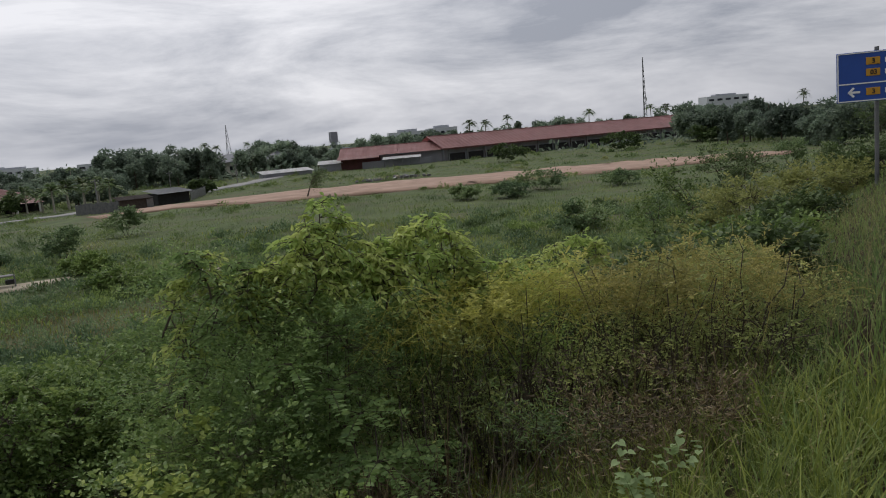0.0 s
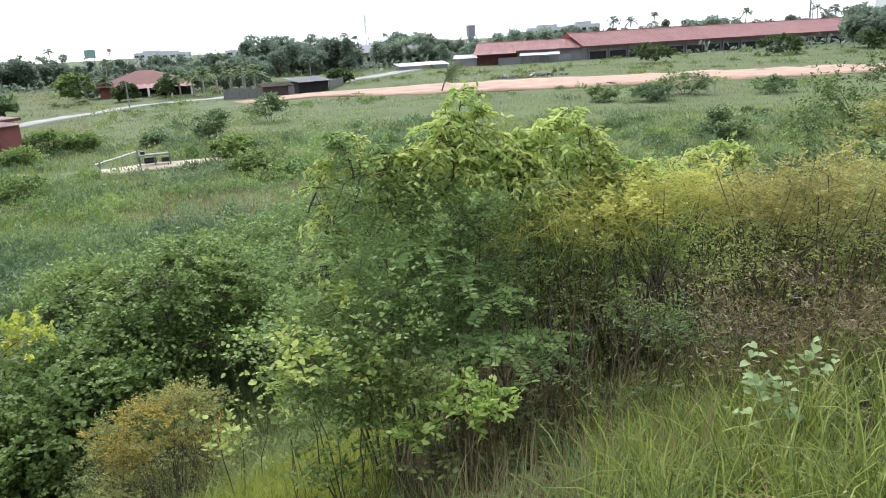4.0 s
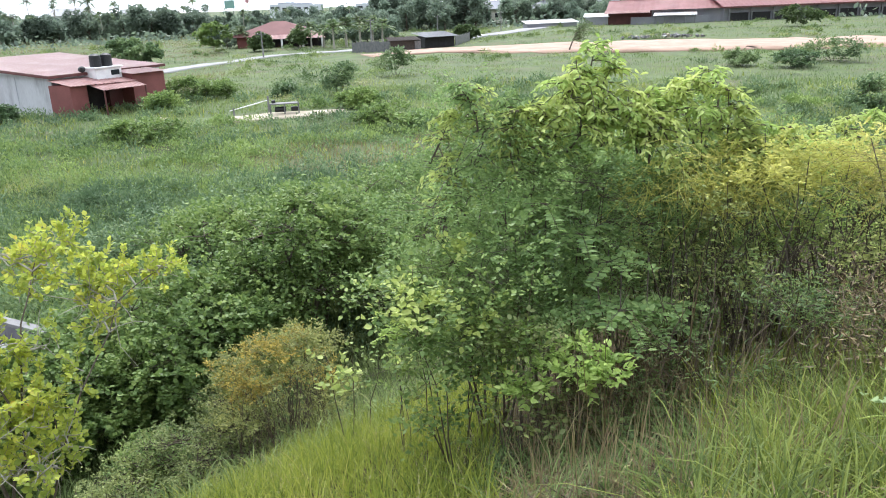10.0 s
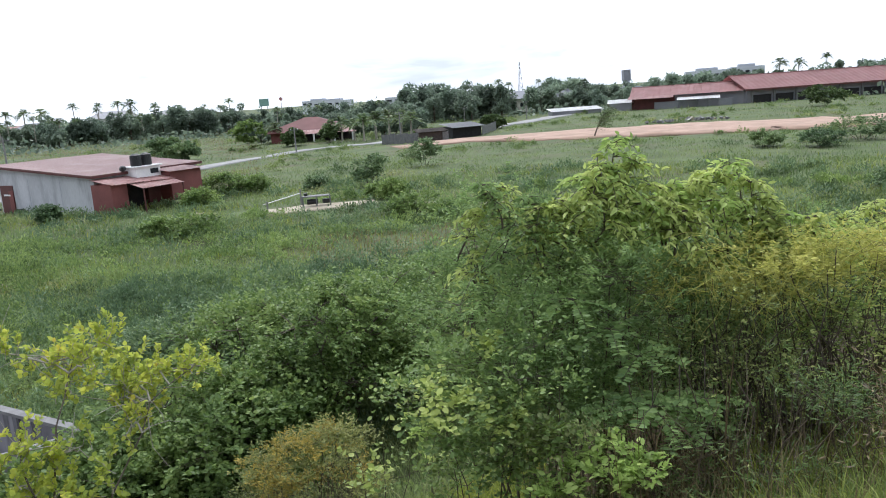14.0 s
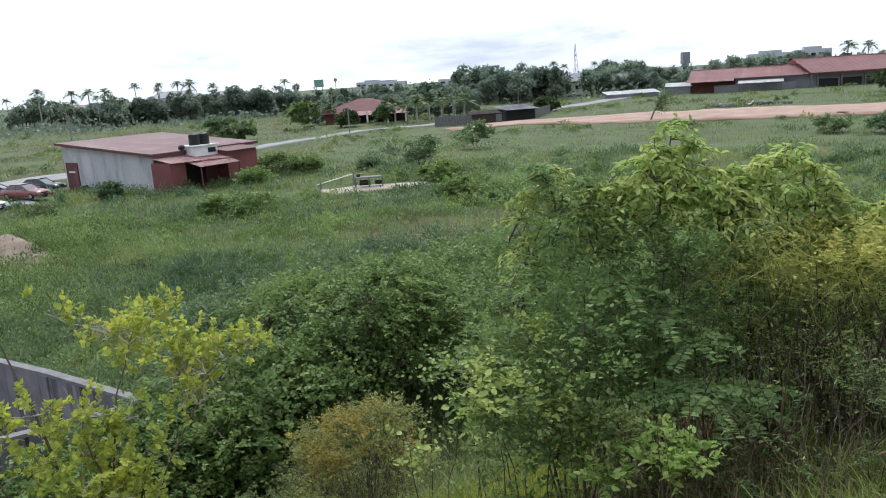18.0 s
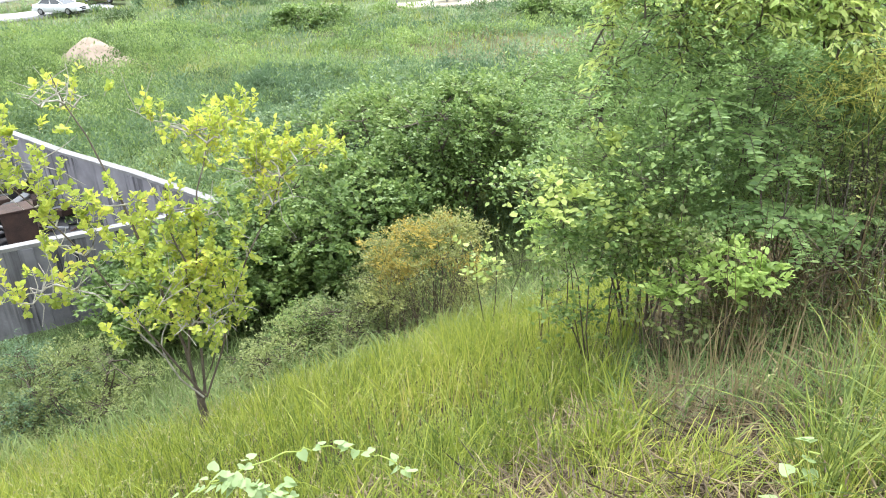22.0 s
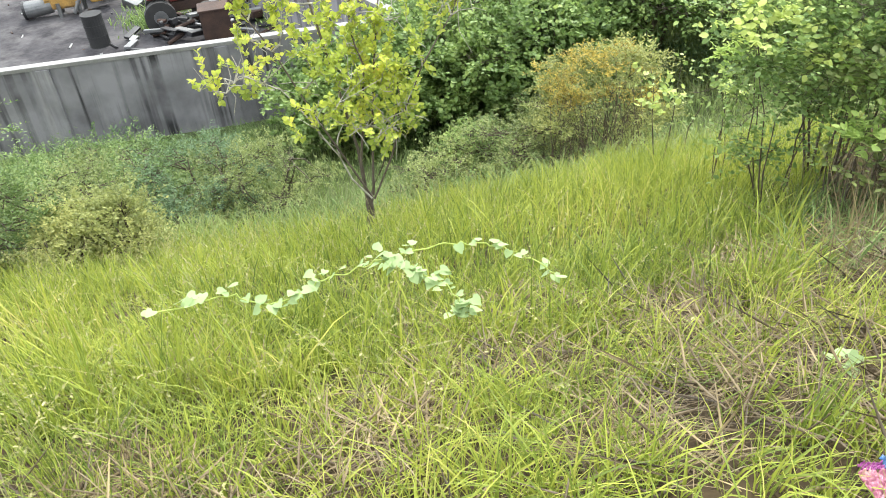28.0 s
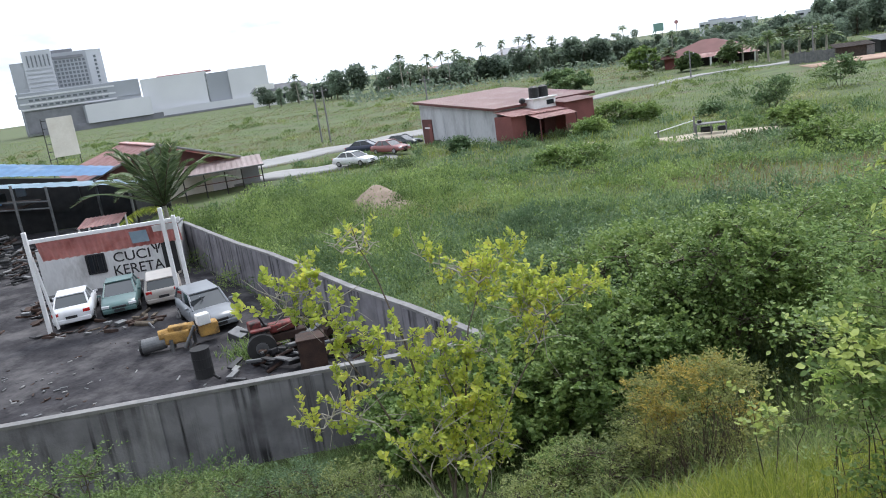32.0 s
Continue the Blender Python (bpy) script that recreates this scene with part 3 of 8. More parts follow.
def strip(name, pts, widths, mat, label, category, lift=0.05, res=1.5, wob=0.25):
    """A flat band laid over the ground along a line, with wandering edges."""
    P = [Vector((*p, 0)) for p in pts]
    rows = []
    for (a, wa), (b, wb) in zip(zip(P, widths), zip(P[1:], widths[1:])):
        n = max(2, int((b - a).length / res))
        d = (b - a).normalized()
        q = Vector((-d.y, d.x, 0))
        for i in range(n + (b is P[-1])):
            f = i / n
            c, w = a.lerp(b, f), wa + (wb - wa) * f
            rows.append((c, q, w))
    K = 5
    V = []
    for c, q, w in rows:
        for k in range(K):
            f = k / (K - 1) - 0.5
            e = (float(nz(c.x, c.y, 2.5, 3 + k)) - 0.5) * wob * 2 * (abs(f) > 0.4)
            p = c + q * (f * w + e)
            V.append((p.x, p.y, float(height(p.x, p.y)) + lift))
    F = [(i * K + k, i * K + k + 1, (i + 1) * K + k + 1, (i + 1) * K + k) for i in range(len(rows) - 1) for k in range(K - 1)]
    me = mesh_np(name, V, F, mat)
    bmx = bmesh.new()
    bmx.from_mesh(me)
    bmesh.ops.recalc_face_normals(bmx, faces=bmx.faces)
    if sum(f.normal.z for f in bmx.faces) < 0:
        bmesh.ops.reverse_faces(bmx, faces=bmx.faces)
    ex = bmesh.ops.extrude_face_region(bmx, geom=list(bmx.faces))
    bmesh.ops.translate(bmx, verts=[v for v in ex["geom"] if isinstance(v, bmesh.types.BMVert)], vec=(0, 0, -0.3))
    bmesh.ops.recalc_face_normals(bmx, faces=bmx.faces)
    bmx.to_mesh(me)
    bmx.free()
    return tagged(new(name, me), label, category, kind="structure")


strip("road", [(-128, 40), (-74, 55), (-50, 65.5), (-40.7, 84), (-30, 103), (-21.7, 112.5), (-12.2, 134), (1.5, 141), (29, 171), (60, 216), (110, 290)],
      [10, 9, 8.5, 7.0, 4.6, 4.0, 4.2, 4.4, 5.0, 6, 7], M_ROAD, "pale concrete village road winding across the plain", "road", 0.12, 2.0, 0.3)
strip("dirt_lot", [(5, 121), (24, 128), (42, 118), (62, 112), (84, 98), (108, 90)], [5, 17, 25, 27, 25, 17], M_DIRT, "bare orange laterite lot cleared of grass", "dirt lot", 0.16, 2.0, 2.5)
strip("sand_patch", [(-9.2, 57.2), (-5, 56.2), (0.2, 57.2)], [1.6, 4.0, 1.6], M_SAND, "patch of pale bare sand by the pump", "sand", 0.07, 0.6, 0.9)
strip("path", [(1.5, 55.3), (6, 53.0), (11, 51.2), (16, 50.5)], [1.0, 1.3, 1.2, 1.0], M_SAND, "narrow sandy footpath through the grass", "path", 0.07, 0.6, 0.5)
strip("sand_strip", [(-16.5, 59.5), (-12.8, 59.0)], [0.9, 0.7], M_SAND, "pale sandy strip in the grass", "sand", 0.07, 0.6, 0.3)
strip("lay_by", [(-46, 53), (-37, 57.5), (-31.5, 62)], [5, 5, 3.5], M_ROAD, "pale worn parking apron beside the road", "pavement", 0.2, 1.2, 0.6)

# yard floor, inside the walls
yu = np.arange(-62, 3, 0.7)
ys = np.arange(15.45, 64, 0.7)
YU, YS = np.meshgrid(yu, ys)
lim = 2.15 - (YS - 15.3) * 0.476 - 0.12
YU = np.minimum(YU, lim)
YX, YY = YU * UX + YS * NX, YU * UY + YS * NY
YZ = -0.12 + nz(YX, YY, 1.3, 5) * 0.07 + nz(YX, YY, 0.6, 6) * 0.03
idx = np.arange(YU.size).reshape(YU.shape)
F = np.stack([idx[:-1, :-1], idx[:-1, 1:], idx[1:, 1:], idx[1:, :-1]], -1).reshape(-1, 4)
tagged(new("yard_floor", mesh_np("yard_floor", np.stack([YX, YY, YZ], -1).reshape(-1, 3), F, M_YARD)), "oily black earth yard strewn with scrap", "yard floor", kind="structure")
YARD_Z = -0.07


def wall_run(name, label, pts, thick, mat, cap):
    """A rendered boundary wall with pilasters and a pale cap, following (x, y, top) points."""
    t = thing(name, label, "wall", kind="structure")
    for (x0, y0, z0), (x1, y1, z1) in zip(pts, pts[1:]):
        a, b = Vector((x0, y0, 0)), Vector((x1, y1, 0))
        d = (b - a).normalized()
        q = Vector((-d.y, d.x, 0)) * thick / 2
        bm = bmesh.new()
        slab(bm, [a + q + Vector((0, 0, z0)), b + q + Vector((0, 0, z1)), b - q + Vector((0, 0, z1)), a - q + Vector((0, 0, z0))], 1)
        for v in bm.verts:
            if v.index < 0 or v.co.z < min(z0, z1) - 0.4:
                v.co.z = -0.4
        part("wall_panel", bm, mat, t)
        q2 = q * 1.18
        up = Vector((0, 0, 0.075))
        part("coping", slab(bmesh.new(), [a + q2 + up + Vector((0, 0, z0)), b + q2 + up + Vector((0, 0, z1)), b - q2 + up + Vector((0, 0, z1)), a - q2 + up + Vector((0, 0, z0))], 0.07), cap, t)
        part("pilaster", B((a.x, a.y, z0 / 2 - 0.2), (thick * 1.5, thick * 1.5, z0 + 0.39), math.degrees(math.atan2(d.y, d.x))), mat, t)
    return t


f_pts = [(*W(u, 15.35)[:2], 1.68) for u in (-38, -33, -28, -23.5, -19, -15.5, -12, -8.5, -5, -1.6, 2.15)]
wall_run("boundary_wall_front", "grey rendered yard wall streaked black with damp", f_pts, 0.17, M_WALL, M_CAP)
s_pts = [(*W(2.2 - (s - 15.3) * 0.476, s)[:2], z) for s, z in ((15.5, 1.7), (18.5, 1.75), (21.5, 1.68), (24.5, 1.75), (27.5, 1.8), (31, 1.72), (34.5, 1.75), (38.5, 1.8))]
wall_run("boundary_wall_side", "grey rendered yard wall running away from the bank", s_pts, 0.17, M_WALL, M_CAP)


# ---- grass on the bank, as blades ----
def stuff(name, arrays, mat, label, category):
    V, F = arrays
    return tagged(new(name, mesh_np(name, V, F, mat)), label, category, kind="stuff")


def scatter(n, u0, u1, s0, s1, keep=None):
    u, s = R.uniform(u0, u1, n), R.uniform(s0, s1, n)
    if keep is not None:
        k = keep(u, s)
        u, s = u[k], s[k]
    x, y = u * UX + s * NX, u * UY + s * NY
    return x, y, u, s


def bearing(u, s):
    return np.degrees(np.arctan2(u * UX + s * NX, u * UY + s * NY))


def dry_zone(u, s):
    spots = sum(a * np.exp(-((u - cu) ** 2 + (s - cs) ** 2) / (r * r)) for cu, cs, r, a in ((1.35, 2.25, 0.30, 0.55), (0.85, 2.75, 0.26, 0.57), (1.95, 2.75, 0.34, 0.57), (2.6, 2.1, 0.40, 0.57), (0.05, 1.55, 0.28, 0.51), (-0.5, 1.15, 0.26, 0.51), (0.55, 1.95, 0.24, 0.53), (1.0, 1.35, 0.30, 0.45), (0.3, 2.7, 0.20, 0.49), (1.5, 1.5, 0.24, 0.51)))
    return nz(u, s, 0.55, 11) * 0.34 + nz(u, s, 0.22, 12) * 0.36 + spots + 0.05 * np.clip(1.9 - s, 0, 1) - np.clip(s - 2.8, 0, 3) * 0.14


def grass(name, n, area, h, w, lean, mat, label, keep=None):
    x, y, u, s = scatter(n, *area, keep)
    k = len(x)
    P = np.stack([x, y, height(x, y) - 0.02], 1)
    hh = R.uniform(*h, k) * (0.45 + 0.6 * nz(x, y, 1.1, 21) + 0.55 * nz(x, y, 0.28, 22))
    return stuff(name, blade_arrays(P, hh, R.uniform(*w, k), R.uniform(*lean, k)), mat, label, "grass")


def tufts(name, n, per, area, h, w, lean, spread, mat, label, keep=None):
    """Grass in tufts: blades fan outwards from each root, with gaps between the roots."""
    x, y, u, s = scatter(n, *area, keep)
    k = len(x)
    ci = np.repeat(np.arange(k), per)
    N = len(ci)
    a, r = R.uniform(0, 2 * np.pi, N), spread * np.sqrt(R.random(N)) * R.uniform(0.5, 1.4, k)[ci]
    px, py = x[ci] + np.cos(a) * r, y[ci] + np.sin(a) * r
    P = np.stack([px, py, height(px, py) - 0.02], 1)
    hh = R.uniform(*h, k)[ci] * R.uniform(0.45, 1.1, N)
    sway = R.normal(0, 0.9, k)[ci]
    return stuff(name, blade_arrays(P, hh, R.uniform(*w, N), R.uniform(*lean, N) * (0.4 + r / spread), np.where(R.random(N) < 0.3, sway, a + R.normal(0, 0.5, N))), mat, label, "grass")


def seed_stalks(name, n, area, h, mat, label, keep=None):
    """Thin bent stalks with a spray of small grains at the end."""
    x, y, u, s = scatter(n, *area, keep)
    k = len(x)
    az, hh, le = R.uniform(0, 2 * np.pi, k), R.uniform(*h, k), R.uniform(0.2, 0.9, k)
    d = np.stack([np.cos(az), np.sin(az), np.zeros(k)], 1)
    P = np.stack([x, y, height(x, y) - 0.02], 1)
    up = np.array([[0, 0, 1.0]])
    V, F = blade_arrays(P, hh, 0.0028, le, az, True)
    m, t = P + up * (hh * (0.6 - 0.10 * le))[:, None] + d * (hh * le)[:, None] * 0.32, P + up * (hh * (1 - 0.38 * le))[:, None] + d * (hh * le)[:, None] * 0.85
    q = np.repeat(np.linspace(0.45, 1.0, 9)[None], k, 0).ravel()[:, None]
    ci = np.repeat(np.arange(k), 9)
    C = m[ci] * (1 - q) + t[ci] * q
    LV, LF = leaf_arrays(C, (t - m)[ci] * 3 + R.normal(0, 0.25, (len(ci), 3)), R.uniform(0.010, 0.020, len(ci)), 0.42)
    return stuff(name, (np.concatenate([V, LV]), np.concatenate([F, LF + len(V)])), mat, label, "grass")


def straw(name, n, area, size, mat, label, keep):
    """Dead stems lying crossed on the soil."""
    x, y, u, s = scatter(n, *area, keep)
    k = len(x)
    a = R.uniform(0, 2 * np.pi, k)
    D = np.stack([np.cos(a), np.sin(a), R.normal(0.02, 0.22, k)], 1)
    P = np.stack([x, y, height(x, y) + 0.09 * R.random(k) ** 1.6], 1)
    L = R.uniform(*size, k)
    return stuff(name, leaf_arrays(P, D, L, 0.030, 0.12), mat, label, "dead grass")


fan = lambda u, s: (np.abs(u) < 2.0 + np.abs(s) * 1.5)
thicket = lambda u, s: (bearing(u, s) > 9 + 4 * nz(u, s, 0.6, 15)) & (bearing(u, s) < 27) & (np.hypot(u, s) > 2.5 + 0.5 * nz(u, s, 0.5, 16))
green = lambda lo: (lambda u, s: fan(u, s) & ~thicket(u, s) & (dry_zone(u, s) < lo + 0.42 * R.random(len(u)) ** 2.2))
grass("shoulder_grass", 30000, (-4.2, 5.0, -2.2, 3.4), (0.10, 0.26), (0.003, 0.0062), (0.2, 1.0), L_GRASS, "bright green roadside grass by the shoulder", green(0.54))
tufts("shoulder_tufts", 1700, 24, (-3.6, 4.4, 0.35, 3.6), (0.14, 0.34), (0.0028, 0.0060), (0.2, 1.0), 0.075, L_GRASS, "tufts of bright green grass by the shoulder", green(0.55))
grass("bank_grass", 40000, (-9.5, 7.5, 2.2, 8.5), (0.20, 0.48), (0.0045, 0.0085), (0.05, 0.8), L_GRASS, "tall bright green grass on the bank", lambda u, s: fan(u, s) & (nz(u, s, 0.34, 77) > 0.22) & (dry_zone(u, s) < 0.62) & ~thicket(u, s) & (bearing(u, s) < 48 - 5.0 * (s - 2.5)))
tufts("bank_tufts", 2600, 18, (-9.5, 7.5, 2.2, 8.5), (0.24, 0.50), (0.0045, 0.0085), (0.1, 0.9), 0.09, L_GRASS, "tufts of long bright grass on the bank", lambda u, s: fan(u, s) & (dry_zone(u, s) < 0.60) & ~thicket(u, s) & (bearing(u, s) < 48 - 5.0 * (s - 2.5)))
grass("lower_bank_grass", 30000, (-18, 12, 7.5, 14.8), (0.25, 0.55), (0.010, 0.020), (0.2, 0.8), L_FIELD, "rank green grass at the foot of the bank")
grass("verge_grass", 66000, (1.0, 34.0, -2.2, 4.2), (0.12, 0.32), (0.005, 0.012), (0.2, 0.9), L_LUSH, "long green grass on the road verge", lambda u, s: (R.random(len(u)) < np.clip(7.0 / u, 0.25, 1)) & (bearing(u, s) > 47 + 3 * nz(u, s, 1.0, 14)))
straw("dead_grass_thatch", 40000, (-3.6, 4.6, 0.35, 4.4), (0.10, 0.30), L_THATCH, "brown thatch of flattened dead grass", lambda u, s: fan(u, s) & (dry_zone(u, s) > 0.38 + 0.20 * R.random(len(u))))
grass("dry_grass", 11000, (-3.5, 4.5, 0.4, 4.6), (0.08, 0.26), (0.0022, 0.0045), (0.6, 1.7), L_DRY, "straw-coloured dead grass standing in the thatch", lambda u, s: fan(u, s) & (dry_zone(u, s) > 0.44))
grass("olive_tall_grass", 5000, (1.2, 7.5, 0.9, 6.0), (0.28, 0.58), (0.003, 0.007), (0.05, 0.45), L_BROWN, "tall olive brown grass among the bushes", lambda u, s: (bearing(u, s) > 12) & (bearing(u, s) < 50) & (np.hypot(u, s) > 3.0))
tufts("verge_tufts", 1000, 24, (1.4, 6.5, 0.2, 3.4), (0.26, 0.58), (0.0035, 0.008), (0.25, 1.2), 0.11, L_VERGE, "long arching green grass in front of the bushes", lambda u, s: (bearing(u, s) > 25 + 9 * np.clip(np.hypot(u, s) - 3.2, 0, 1.2)) & (np.hypot(u, s) > 2.2) & (np.hypot(u, s) < 4.8))
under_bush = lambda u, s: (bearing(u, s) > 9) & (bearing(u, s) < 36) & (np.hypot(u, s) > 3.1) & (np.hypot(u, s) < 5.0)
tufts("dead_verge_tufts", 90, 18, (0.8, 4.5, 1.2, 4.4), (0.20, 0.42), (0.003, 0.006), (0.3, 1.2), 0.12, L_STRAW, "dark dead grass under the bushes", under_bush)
# the bushes' shade is put into this grass as a darker green
tufts("dark_verge_tufts", 640, 18, (0.8, 4.5, 1.2, 4.4), (0.18, 0.42), (0.003, 0.007), (0.3, 1.2), 0.12, L_THICK, "green grass coloured darker for the shade of the bushes", under_bush)
grass("dark_tall_grass", 9000, (1.2, 7.5, 0.9, 6.0), (0.22, 0.48), (0.004, 0.009), (0.15, 0.9), L_VERGE, "green tall grass among the bushes", lambda u, s: (bearing(u, s) > 30) & (bearing(u, s) < 50) & (np.hypot(u, s) > 2.5))
grass("brown_standing_stems", 1500, (1.2, 7.5, 0.9, 6.0), (0.5, 1.05), (0.003, 0.006), (0.02, 0.35), L_STRAW, "brown dead stems standing among the bushes", lambda u, s: (bearing(u, s) > 16) & (bearing(u, s) < 48) & (np.hypot(u, s) > 3.9))
seed_stalks("seed_stalks", 7500, (-12, 9, 1.4, 9.0), (0.34, 0.62), L_SEED, "thin pale seed stalks above the grass", lambda u, s: fan(u, s) & (bearing(u, s) < 30) & (dry_zone(u, s) < 0.72) & ~thicket(u, s) & (R.random(len(u)) < 0.35 + 0.65 * (bearing(u, s) < -20)))
seed_stalks("verge_seed_stalks", 2600, (2.0, 16, 0.3, 4.0), (0.30, 0.58), L_SEED, "thin pale seed stalks on the verge", lambda u, s: bearing(u, s) > 44)

# ---- the plain: grass, weeds and low scrub ----
not_yard = lambda u, s: yard_edge(u, s) > 0.6


def lots(u, s):
    """Places of bare ground, kept free of grass."""
    x, y = u * UX + s * NX, u * UY + s * NY
    d = np.full(len(x), 1e9)
    for line, half in (([(-74, 55), (-50, 65.5), (-40.7, 84), (-30, 103), (-21.7, 112.5), (-12.2, 134), (1.5, 141), (29, 171), (60, 216)], 3.2),
                       ([(5, 121), (24, 128)], 8), ([(24, 128), (42, 118), (62, 112), (84, 98)], 12.5), ([(-9.0, 57.2), (-5, 56.2), (0, 57.0)], 1.7), ([(-46, 53), (-37, 57.5), (-31.5, 62)], 2.4), ([(2, 55), (6, 53.0), (11, 51.2), (16, 50.5)], 0.55)):
        for (ax, ay), (bx, by) in zip(line, line[1:]):
            lx, ly = bx - ax, by - ay
            f = np.clip(((x - ax) * lx + (y - ay) * ly) / (lx * lx + ly * ly), 0, 1)
            d = np.minimum(d, np.hypot(x - ax - f * lx, y - ay - f * ly) - half)
    hx, hy = x + 22.3, y - 64.4
    a, b = hx * -0.81 + hy * 0.585, hx * 0.585 + hy * 0.81
    house = (a > -0.5) & (a < 14) & (b > -1) & (b < 12)
    pinkh = (u > -27) & (u < -6) & (s > 56) & (s < 76)
    return (d > 0) & ~house & ~pinkh


def plain_grass(name, n, d0, d1, h, w, mat, label, gate=None, az=(-60, 60)):
    a = np.radians(R.uniform(*az, n))
    d = np.sqrt(R.uniform(d0 * d0, d1 * d1, n)) if d1 / d0 < 2.2 else d0 * (d1 / d0) ** R.uniform(0, 1, n)
    x, y = d * np.sin(a), d * np.cos(a)
    u, s = us(x, y)
    k = (s > 13) & not_yard(u, s) & lots(u, s)
    if gate is not None:
        k &= gate(x, y)
    x, y, d = x[k], y[k], d[k]
    P = np.stack([x, y, height(x, y) - 0.03], 1)
    hh = R.uniform(*h, len(x)) * (0.45 + 1.1 * nz(x, y, 4.5, 31))
    return stuff(name, blade_arrays(P, hh, R.uniform(*w, len(x)) * d / d0, R.uniform(0.2, 1.0, len(x)), far=True), mat, label, "grass")


brown_patch = lambda x, y: np.exp(-(((x - 3.5) / 9) ** 2 + ((y - 40) / 5.5) ** 2)) + nz(x, y, 9, 41) * 0.35
plain_grass("meadow_grass_near", 90000, 14, 34, (0.28, 0.62), (0.009, 0.018), L_FIELD, "tall green meadow grass below the bank")
plain_grass("meadow_grass", 110000, 32, 75, (0.24, 0.55), (0.016, 0.032), L_FIELD, "green meadow grass across the plain", lambda x, y: brown_patch(x, y) < 0.75)
plain_grass("yellow_green_patches", 46000, 18, 78, (0.28, 0.60), (0.010, 0.020), L_GRASS, "patches of yellow-green grass in the meadow", lambda x, y: nz(x, y, 5, 61) * 0.7 + nz(x, y, 2, 62) * 0.3 > 0.50)
plain_grass("meadow_grass_far", 120000, 70, 190, (0.20, 0.42), (0.018, 0.034), L_FIELD, "far green meadow grass")
plain_grass("meadow_grass_distant", 50000, 180, 400, (0.3, 0.6), (0.05, 0.10), L_FIELD, "distant meadow grass towards the skyline")
plain_grass("tan_far_grass", 75000, 72, 300, (0.22, 0.45), (0.020, 0.036), L_BROWN, "tan dry grass on the far plain", lambda x, y: nz(x, y, 26, 81) * 0.6 + nz(x, y, 8, 82) * 0.4 > 0.42, (-62, -8))
plain_grass("reddish_grass", 26000, 30, 58, (0.40, 0.65), (0.014, 0.028), L_BROWN, "reddish seeding grass in the meadow", lambda x, y: brown_patch(x, y) > 0.55, (-25, 40))


def weeds(name, n_clumps, d0, d1, size, leaves, mat, label, gate=None, az=(-60, 60), rad=(0.5, 1.4), hgt=(0.5, 1.3)):
    """Low leafy scrub: mounds of small leaves hugging the plain."""
    a = np.radians(R.uniform(*az, n_clumps))
    d = d0 * (d1 / d0) ** R.uniform(0, 1, n_clumps)
    x, y = d * np.sin(a), d * np.cos(a)
    u, s = us(x, y)
    k = (s > 14) & not_yard(u, s) & lots(u, s)
    if gate is not None:
        k &= gate(x, y)
    x, y, d = x[k], y[k], d[k]
    r, h = R.uniform(*rad, len(x)), R.uniform(*hgt, len(x))
    k = np.repeat(np.arange(len(x)), 5)
    a, o = R.uniform(0, 2 * np.pi, len(k)), R.random(len(k)) ** 0.5
    x, y, d, h = x[k] + np.cos(a) * o * r[k], y[k] + np.sin(a) * o * r[k], d[k], h[k] * (1.1 - 0.55 * o) * R.uniform(0.6, 1.15, len(k))
    r = r[k] * R.uniform(0.35, 0.65, len(k))
    ci = np.repeat(np.arange(len(x)), leaves // 3)
    N = len(ci)
    v = unit(R.normal(size=(N, 3)))
    v[:, 2] = np.abs(v[:, 2])
    q = R.uniform(0.55, 1.05, N)[:, None]
    C = np.stack([x[ci], y[ci], height(x[ci], y[ci])], 1) + v * q * np.stack([r[ci], r[ci], h[ci]], 1)
    D = v * 0.5 + R.normal(size=(N, 3)) * 0.6 + [0, 0, 0.5]
    V, F = leaf_arrays(C, D, R.uniform(*size, N) * (d[ci] / d0) ** 0.8, 0.3)
    return stuff(name, (V, F), mat, label, "scrub")


scrubby = lambda x, y: nz(x, y, 8, 51) * 0.6 + nz(x, y, 3, 52) * 0.4 > 0.42
weeds("low_scrub_near", 620, 15, 36, (0.06, 0.13), 200, L_WEED, "dense dark green scrub at the foot of the bank", None)
weeds("yard_side_scrub", 170, 30, 56, (0.08, 0.15), 260, L_LUSH, "rank ferny scrub beside the yard wall", None, (-43, -22), (0.7, 1.9), (0.7, 2.0))
weeds("ferny_scrub", 170, 16, 36, (0.06, 0.12), 260, L_WEED, "ferny dark green scrub below the bank", None, (-36, -6), (0.7, 1.7), (0.6, 1.3))
weeds("lush_scrub", 700, 17, 60, (0.06, 0.12), 210, L_LUSH, "billows of lush green scrub and reeds in the meadow", lambda x, y: (nz(x, y, 6, 57) > 0.42) & (brown_patch(x, y) < 0.6) & (np.hypot(x + 19.5, y - 36.5) > 5.5), (-44, 50), (0.6, 2.0), (0.5, 1.35))
weeds("low_scrub", 900, 30, 75, (0.10, 0.18), 110, L_WEED, "patches of low green scrub in the meadow", scrubby)
weeds("dark_scrub", 190, 20, 78, (0.07, 0.13), 300, L_DARK, "dark leafy scrub in clumps on the meadow", lambda x, y: (nz(x, y, 7, 71) > 0.5) & (brown_patch(x, y) < 0.6) & (np.hypot(x + 19.5, y - 36.5) > 5.5), (-50, 50), (0.8, 2.0), (0.4, 0.95))
weeds("low_scrub_far", 900, 65, 240, (0.18, 0.30), 60, L_FIELD, "far low scrub", lambda x, y: nz(x, y, 14, 53) > 0.45, rad=(0.6, 2.0), hgt=(0.4, 1.2))
